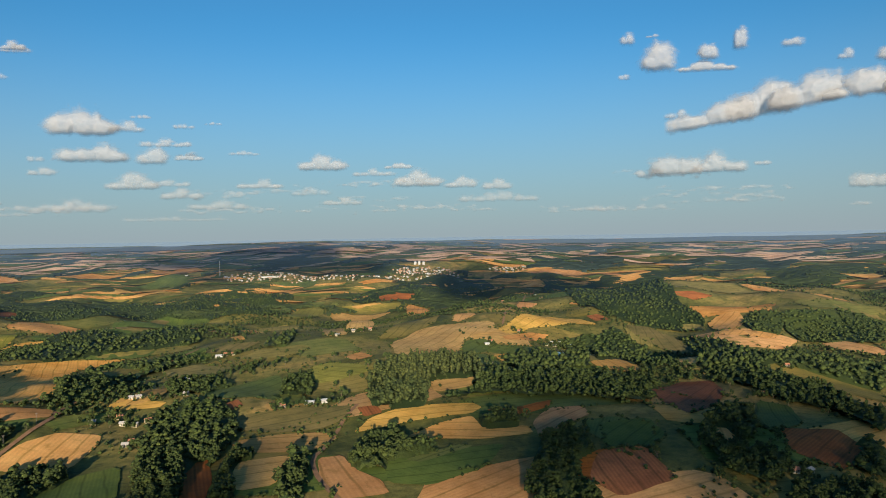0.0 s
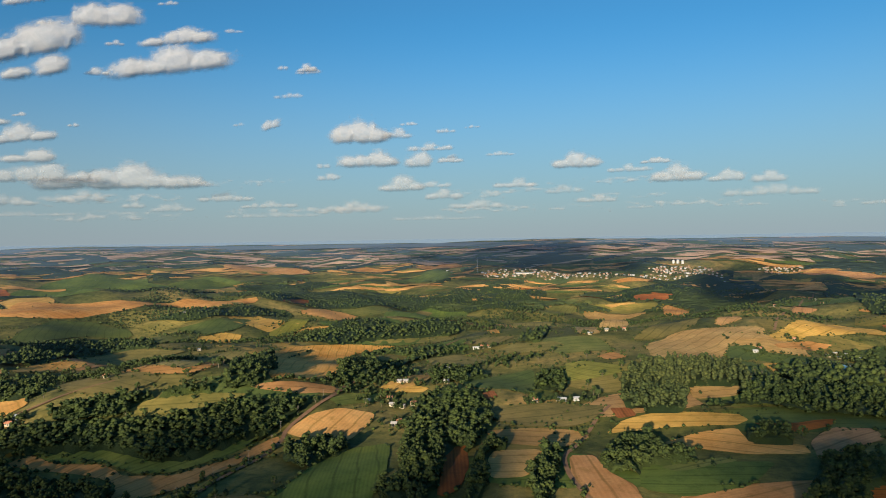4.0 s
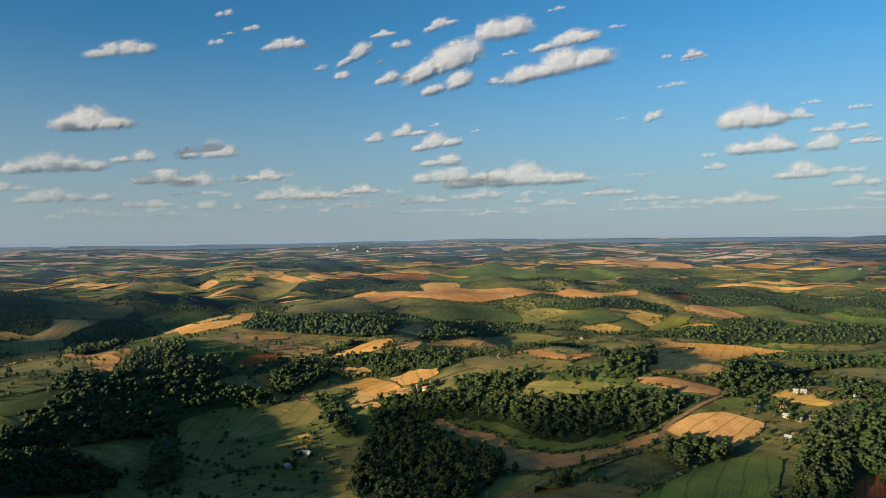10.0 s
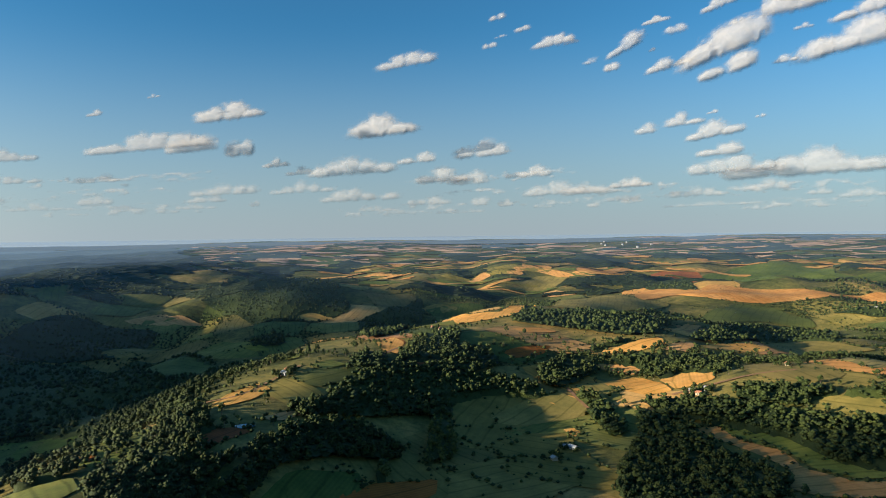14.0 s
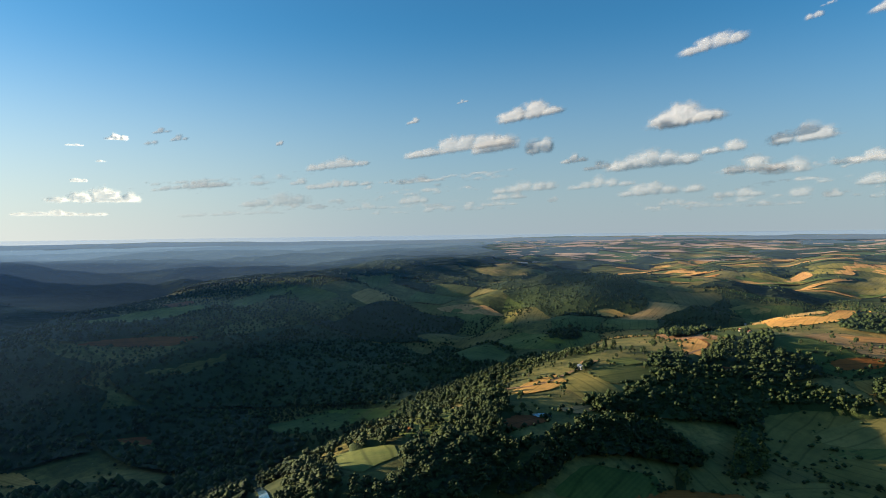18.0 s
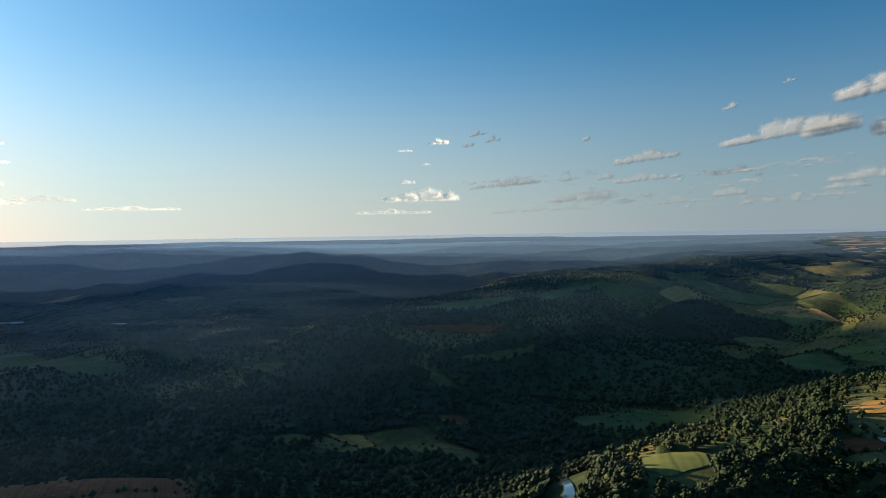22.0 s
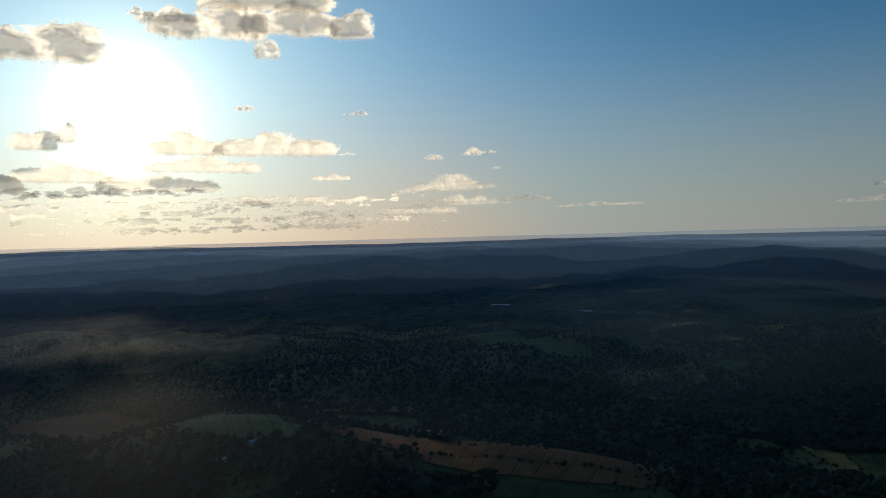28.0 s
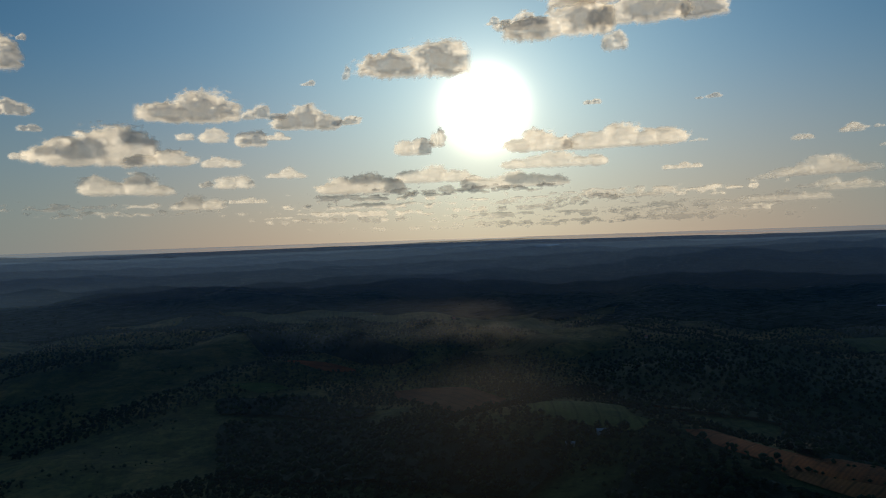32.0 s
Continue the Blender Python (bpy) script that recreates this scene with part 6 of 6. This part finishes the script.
cloud(166.1, 1.6, 15.7, 0.6, 0.6, 0, True)
cloud(192.6, 2.2, 14.7, 0.6, 0.6, 0, True)
cloud(178.3, 1.7, 15.7, 0.6, 0.6, 0, True)
cloud(164.5, 1.1, 15.7, 0.6, 0.5, 0, True)
cloud(192.6, 1.7, 16.6, 0.5, 0.5, 0, True)
cloud(176.5, 1.1, 17.5, 0.5, 0.5, 0, True)
cloud(182.7, 0.9, 27.2, 0.4, 0.4, 0, True)
cloud(213.4, 3.1, 14.7, 0.6, 0.45, 0, True)
cloud(208.9, 2.6, 18.4, 0.6, 0.4, 0, True)
# thin broken streaks low over the horizon
cloud(339.8, 2.6, 12.2, 1.1, 0.42, 0, True)
cloud(338.5, 3.3, 11.6, 0.6, 0.45, 0, True)
cloud(342.5, 4.5, 8.3, 1.0, 0.43, 0, True)
cloud(346.8, 2.0, 14.0, 0.7, 0.45, 0, True)
cloud(0.8, 2.3, 12.4, 0.7, 0.61, 0, True)
cloud(6.2, 3.1, 8.2, 0.6, 0.47, 0, True)
cloud(4.0, 4.4, 9.7, 0.8, 0.58, 0, True)
cloud(14.9, 2.3, 12.6, 0.6, 0.61, 0, True)
cloud(17.5, 3.5, 7.1, 1.0, 0.48, 0, True)
cloud(13.1, 4.0, 8.4, 1.1, 0.44, 0, True)
cloud(33.1, 2.3, 13.2, 0.7, 0.56, 0, True)
cloud(45.7, 2.0, 9.7, 0.9, 0.60, 0, True)
cloud(45.5, 3.3, 9.5, 0.8, 0.44, 0, True)
cloud(40.9, 4.4, 15.0, 0.7, 0.41, 0, True)
cloud(51.4, 3.1, 11.8, 1.0, 0.50, 0, True)
cloud(49.3, 4.6, 7.3, 0.8, 0.58, 0, True)
cloud(62.4, 2.6, 12.0, 1.0, 0.42, 0, True)
cloud(58.9, 3.5, 9.4, 0.8, 0.62, 0, True)
cloud(69.9, 3.5, 10.8, 0.7, 0.49, 0, True)
cloud(69.3, 4.6, 14.7, 0.9, 0.51, 0, True)
cloud(76.5, 2.1, 13.3, 1.0, 0.48, 0, True)
cloud(98.2, 2.1, 10.9, 1.0, 0.55, 0, True)
cloud(99.7, 3.4, 11.6, 0.6, 0.52, 0, True)
cloud(98.0, 4.3, 13.5, 0.9, 0.58, 0, True)
cloud(106.9, 2.5, 13.6, 0.8, 0.59, 0, True)
cloud(115.2, 4.1, 13.7, 1.1, 0.50, 0, True)



def shade_cloud(x, y, across, along):
    """An unseen cloud past the camera's clip distance, added to shade the land round (x, y)."""
    out = []
    for _ in range(110):
        a, u = rng.uniform(0, 2 * np.pi), math.sqrt(rng.uniform())
        s = rng.uniform(0.16, 0.30)
        v = puff_v * rng.uniform(0.8, 1.2, (len(puff_v), 1)) * np.array([s * across, s * along, 11.0])
        out.append((v + np.array([math.cos(a) * u * across * (1 - s), math.sin(a) * u * along * (1 - s), rng.uniform(-6, 6)]), puff_f))
    v, f = joined(out)
    ob = new("cloud", raw("cloud", v, f, SHADE_BANK, True))
    away = SUN * (7200 / math.cos(radians(SUN_EL)))
    ob.matrix_basis = Matrix.Translation((x + away.x, y + away.y, away.z))
    return tagged(ob, "unseen cloud bank added to shade the land", "cloud", "clouds in the sky", "stuff")


for bank in SHADE_BANKS:
    shade_cloud(*bank)

# ---- houses ----
def part(name, bm, mat, parent, label=""):
    me = bpy.data.meshes.new(name)
    bm.normal_update()
    bm.to_mesh(me)
    bm.free()
    me.materials.append(mat)
    ob = new(name, me)
    ob.parent = parent
    if label:
        ob["label"] = label
    return ob


def solid(corners_a, corners_b):
    """A closed block between two outlines with the same number of corners."""
    bm = bmesh.new()
    a, b = [bm.verts.new(c) for c in corners_a], [bm.verts.new(c) for c in corners_b]
    bm.faces.new(a[::-1])
    bm.faces.new(b)
    for i in range(len(a)):
        j = (i + 1) % len(a)
        bm.faces.new((a[i], a[j], b[j], b[i]))
    bmesh.ops.recalc_face_normals(bm, faces=bm.faces)
    return bm


def box(x0, y0, z0, x1, y1, z1):
    return solid([(x0, y0, z0), (x1, y0, z0), (x1, y1, z0), (x0, y1, z0)], [(x0, y0, z1), (x1, y0, z1), (x1, y1, z1), (x0, y1, z1)])


def at_place(x, y, turn):
    return Matrix.Translation((x, y, high(x, y) + 0.0006 * math.hypot(x, y) + 0.35)) @ Matrix.Rotation(radians(turn), 4, "Z")


def gabled(name, label, category, group, wide, deep, tall, pitch, wall, roof, openings=True):
    """A gabled building, its long side along x: walls, two roof slopes, door and windows."""
    ob = new(name)
    w, d, top = wide / 2, deep / 2, tall + pitch
    part("wall", solid([(-w, -d, -1.5), (-w, d, -1.5), (-w, d, tall), (-w, 0, top), (-w, -d, tall)],
                       [(w, -d, -1.5), (w, d, -1.5), (w, d, tall), (w, 0, top), (w, -d, tall)]), wall, ob)
    e, o, th = w + 0.5, d + 0.6, 0.22
    drop = pitch / d * 0.6
    for s in (-1, 1):
        part("roof_slope", solid([(-e, 0, top + 0.05), (-e, s * o, tall - drop + 0.05), (-e, s * o, tall - drop + 0.05 + th), (-e, 0, top + 0.05 + th)],
                                 [(e, 0, top + 0.05), (e, s * o, tall - drop + 0.05), (e, s * o, tall - drop + 0.05 + th), (e, 0, top + 0.05 + th)]), roof, ob)
    if openings:
        part("door", box(-0.5, -d - 0.06, 0, 0.5, -d + 0.05, 2.05), DARK, ob, "dark wooden door")
        for x in (-0.62 * w, 0.62 * w):
            part("window", box(x - 0.6, -d - 0.05, 1.0, x + 0.6, -d + 0.05, 2.1), DARK, ob)
            part("window", box(x - 0.6, d - 0.05, 1.0, x + 0.6, d + 0.05, 2.1), DARK, ob)
    return tagged(ob, label, category, group)


farm = "farm buildings"
KINDS = {
    "white_house": gabled("farmhouse", "small cream farmhouse with red clay tiles", "house", farm, 5.8, 4.6, 2.5, 1.3, CREAM, TILE),
    "cream_house": gabled("farmhouse", "cream farmhouse with a weathered grey roof", "house", farm, 5.6, 4.5, 2.5, 1.2, CREAM, GREY),
    "pale_house": gabled("farmhouse", "white farmhouse with a pale metal roof", "house", farm, 6.4, 4.8, 2.5, 1.2, WHITE, SHEET),
    "shed": gabled("shed", "low farm shed with a pale sheet roof", "shed", farm, 6.6, 3.4, 2.1, 0.7, CREAM, SHEET),
    "barn": gabled("barn", "long white barn with a pale metal roof", "barn", farm, 10.5, 4.6, 2.3, 1.0, WHITE, SHEET),
    "long_house": gabled("poultry_house", "very long low poultry house with a bright roof", "barn", farm, 75, 12, 3.2, 1.6, WHITE, SHEET),
    "town_white": gabled("town_house", "cream town house with red tiles", "house", "houses of the town", 6.4, 5.6, 2.5, 1.6, CREAM, TILE, False),
    "town_cream": gabled("town_house", "cream town house with a grey roof", "house", "houses of the town", 6.2, 5.6, 2.5, 1.4, CREAM, GREY, False),
    "town_pale": gabled("town_house", "white town house with a pale metal roof", "house", "houses of the town", 8, 5.6, 2.5, 1.2, WHITE, SHEET, False),
    "block": gabled("apartment_block", "tall pale block in the distant city", "building", "distant city", 11, 9, 6, 1.0, WHITE, SHEET, False),
}
BUILT = collections.Counter()


def put(kind, x, y, turn):
    BUILT[kind] += 1
    if BUILT[kind] == 1:
        KINDS[kind].matrix_basis = at_place(x, y, turn)
        return KINDS[kind]
    return copy_thing(KINDS[kind], at_place(x, y, turn))


def white_house(x, y, turn=0):
    return put("white_house", x, y, turn)


def cream_house(x, y, turn=0):
    return put("cream_house", x, y, turn)


def pale_house(x, y, turn=0):
    return put("pale_house", x, y, turn)


def shed(x, y, turn=0):
    return put("shed", x, y, turn)


def barn(x, y, turn=0):
    return put("barn", x, y, turn)


def long_house(x, y, turn=0):
    return put("long_house", x, y, turn)


def town(*points):
    """Houses of the small town along its ridge, with gardens between."""
    x, y = scattered(list(points), 19.0)
    for i, (px, py) in enumerate(zip(x, y)):
        if rng.uniform() < 0.62:
            put(("town_white", "town_pale", "town_cream", "town_white")[i % 4], px, py, rng.uniform(-25, 25))
    gx2, gy2 = np.repeat(x, 3) + rng.uniform(-14, 14, 3 * len(x)), np.repeat(y, 3) + rng.uniform(-14, 14, 3 * len(x))
    tagged(massed("garden_trees", SPARSE, gx2, gy2, rng.uniform(3.5, 8, len(gx2)), LEAF), "garden trees between the town houses", "trees", kind="stuff")


def city(*points):
    x, y = scattered(list(points), 70.0)
    for px, py in zip(x, y):
        if rng.uniform() < 0.2:
            put("block", px, py, rng.uniform(-40, 40))


def tube(x, y, z0, z1, ra, rb, sides=16):
    ring = [(math.cos(i * 2 * math.pi / sides), math.sin(i * 2 * math.pi / sides)) for i in range(sides)]
    return solid([(x + ra * c, y + ra * s, z0) for c, s in ring], [(x + rb * c, y + rb * s, z1) for c, s in ring])


def grain_silo(x, y, tall):
    ob = new("grain_silo")
    part("body", tube(0, 0, -1, tall, 6, 6), WHITE, ob)
    part("roof", tube(0, 0, tall + 0.02, tall + 3, 6.2, 0.5), SHEET, ob)
    for k in range(1, 4):
        part("hoop", tube(0, 0, tall * k / 4, tall * k / 4 + 0.4, 6.12, 6.12), STEEL, ob)
    ob.matrix_basis = at_place(x, y, 0)
    return tagged(ob, "tall white grain silo at the edge of town", "silo", "town silos")


def rod(p, q, r):
    v, f = limb(p, q, r, r, 6)
    bm = bmesh.new()
    vs = [bm.verts.new(c) for c in v]
    for t in f:
        bm.faces.new([vs[i] for i in t])
    bm.faces.new(vs[:6][::-1])
    bm.faces.new(vs[6:])
    return bm


def radio_mast(x, y, tall):
    """A lattice mast: legs, rings of braces and an antenna."""
    ob = new("radio_mast")
    foot = [(2.6 * math.cos(a), 2.6 * math.sin(a)) for a in (0.5, 2.6, 4.7)]
    for fx, fy in foot:
        part("leg", rod((fx, fy, -1), (fx * 0.2, fy * 0.2, tall), 0.28), STEEL, ob)
    for k in range(9):
        z, n2 = tall * k / 9, tall * (k + 1) / 9
        s0, s1 = 1 - 0.8 * k / 9, 1 - 0.8 * (k + 1) / 9
        for i in range(3):
            j = (i + 1) % 3
            part("brace", rod((foot[i][0] * s0, foot[i][1] * s0, z), (foot[j][0] * s1, foot[j][1] * s1, n2), 0.14), STEEL, ob)
    part("antenna", rod((0, 0, tall - 1), (0, 0, tall + 7), 0.15), STEEL, ob)
    ob.matrix_basis = at_place(x, y, 0)
    return tagged(ob, "grey steel lattice radio mast above the town", "mast")


def utility_pole(x, y, turn):
    ob = new("utility_pole")
    part("pole", tube(0, 0, -1, 9.5, 0.12, 0.08, 8), POST, ob)
    part("crossarm", box(-1.1, -0.08, 8.7, 1.1, 0.08, 8.9), POST, ob)
    for k in (-1.0, 0.0, 1.0):
        part("insulator", tube(k, 0, 8.9 if k else 9.5, 9.15 if k else 9.7, 0.07, 0.05, 6), POST, ob)
    ob.matrix_basis = at_place(x, y, turn)
    return tagged(ob, "grey concrete power line pole beside the dirt road", "pole", "poles along the road")


barn(-148, 753, 8)
pale_house(-133, 759, 30)
pale_house(65, 1072, 5)
white_house(72, 1090, 20)
shed(171, 1177, 10)
shed(186, 1188, 10)
shed(203, 1206, 10)
shed(217, 1211, 10)
shed(184, 1208, 10)
shed(200, 1218, 10)
white_house(129, 1213, 0)
cream_house(234, 1802, 30)
white_house(237, 1710, 10)
white_house(290, 2397, 0)
white_house(137, 1625, 0)
barn(-339, 1045, 20)
white_house(-331, 1052, -10)
white_house(-320, 1052, 30)
shed(-336, 894, 5)
cream_house(-323, 882, 5)
white_house(-302, 704, 40)
cream_house(-309, 690, 0)
white_house(-216, 575, 20)
cream_house(-347, 768, 0)
cream_house(-341, 772, 30)
shed(-171, 1110, 0)
white_house(-138, 1159, 0)
white_house(-125, 1174, 20)
cream_house(-151, 1151, 20)
white_house(350, 762, 20)
cream_house(342, 763, -20)
white_house(433, 881, 0)
white_house(262, 523, 10)
cream_house(275, 526, 40)
white_house(460, 1210, 0)
pale_house(-622, 482, 0)
white_house(-616, 469, 20)
cream_house(-628, 469, 60)
white_house(-630, 598, 0)
white_house(-736, 646, 0)
shed(-704, 841, 0)
cream_house(-1114, 1284, 0)
white_house(-333, 710, 20)
cream_house(-321, 690, 0)
pale_house(-563, 295, 25)
shed(-570, 292, 60)
cream_house(-543, 266, 0)
barn(-753, 56, 20)
white_house(-1006, 293, 0)
white_house(-981, 298, 0)
pale_house(-754, 55, 0)
white_house(-767, 61, 40)
barn(-609, -378, 60)
white_house(-730, -421, 30)
white_house(-728, -402, 10)
shed(-1636, 487, 0)
white_house(-1181, -209, 0)
shed(-562, -699, 30)
white_house(-351, -1292, 10)
white_house(-741, -771, 0)
long_house(-1071, -2158, 145)
long_house(-2895, -34, 100)
long_house(-3095, 58, 100)
long_house(-1249, -1922, 130)
barn(-63, -555, 185)
shed(-36, -541, 175)
white_house(148, -1587, 180)
white_house(-350, -1298, 180)
white_house(-260, -1481, 180)
white_house(475, -2256, 180)
white_house(150, -1598, 180)
barn(-1020, 2766, 10)
long_house(-687, 2778, 10)
pale_house(67, 2784, 0)
grain_silo(-128, 3166, 14)
grain_silo(-110, 3162, 16)
grain_silo(-90, 3158, 13)
radio_mast(-914, 2849, 62)
town((-922, 2845), (-836, 2827), (-636, 2960), (-411, 2740), (-200, 2893), (-61, 3032), (60, 3007), (70, 2935), (-191, 2760), (-359, 2679), (-500, 2742), (-844, 2704))
town((189, 3121), (378, 3221), (359, 3053), (205, 2978))
town((-228, 2962), (-114, 3128), (38, 3087), (11, 2986), (-199, 2881))
city((-3952, 1924), (-4013, 2222), (-3537, 2349), (-3336, 2454), (-3306, 2195), (-3539, 1959))
city((-4066, 2108), (-3884, 2257), (-3621, 2292), (-3603, 2093))
cream_house(-347, 682, 20)
white_house(-289, 636, 40)
cream_house(-290, 627, 10)
white_house(688, 2699, 0)
cream_house(-293, 786, 0)
white_house(-174, 739, 20)

near_homes = [(o.matrix_basis.translation.x, o.matrix_basis.translation.y) for o in list(scene.collection.objects)
              if o.name.split(".")[0] in ("farmhouse", "shed", "barn") and o.parent is None and o.matrix_basis.translation.length > 50]
garden = [(x + rng.uniform(5, 15) * math.cos(t), y + rng.uniform(5, 13) * math.sin(t)) for x, y in near_homes for t in rng.uniform(0, 6.28, 7)]
gx3, gy3 = np.array([p[0] for p in garden]), np.array([p[1] for p in garden])
tagged(massed("garden_trees", NEAR["broad"], gx3, gy3, rng.uniform(3.5, 9.0, len(gx3)), LEAF), "fruit and shade trees round the farmhouses", "trees", kind="stuff")

for kind, ob in KINDS.items():
    if not BUILT[kind]:
        for o in (*ob.children, ob):
            bpy.data.objects.remove(o)
# poles along the farm road
road = ROADS[1]
for (ax, ay), (bx, by) in zip(road[::2], road[2::2]):
    d = math.atan2(by - ay, bx - ax)
    utility_pole(ax + 5 * math.cos(d + 1.57), ay + 5 * math.sin(d + 1.57), math.degrees(d) + 90)
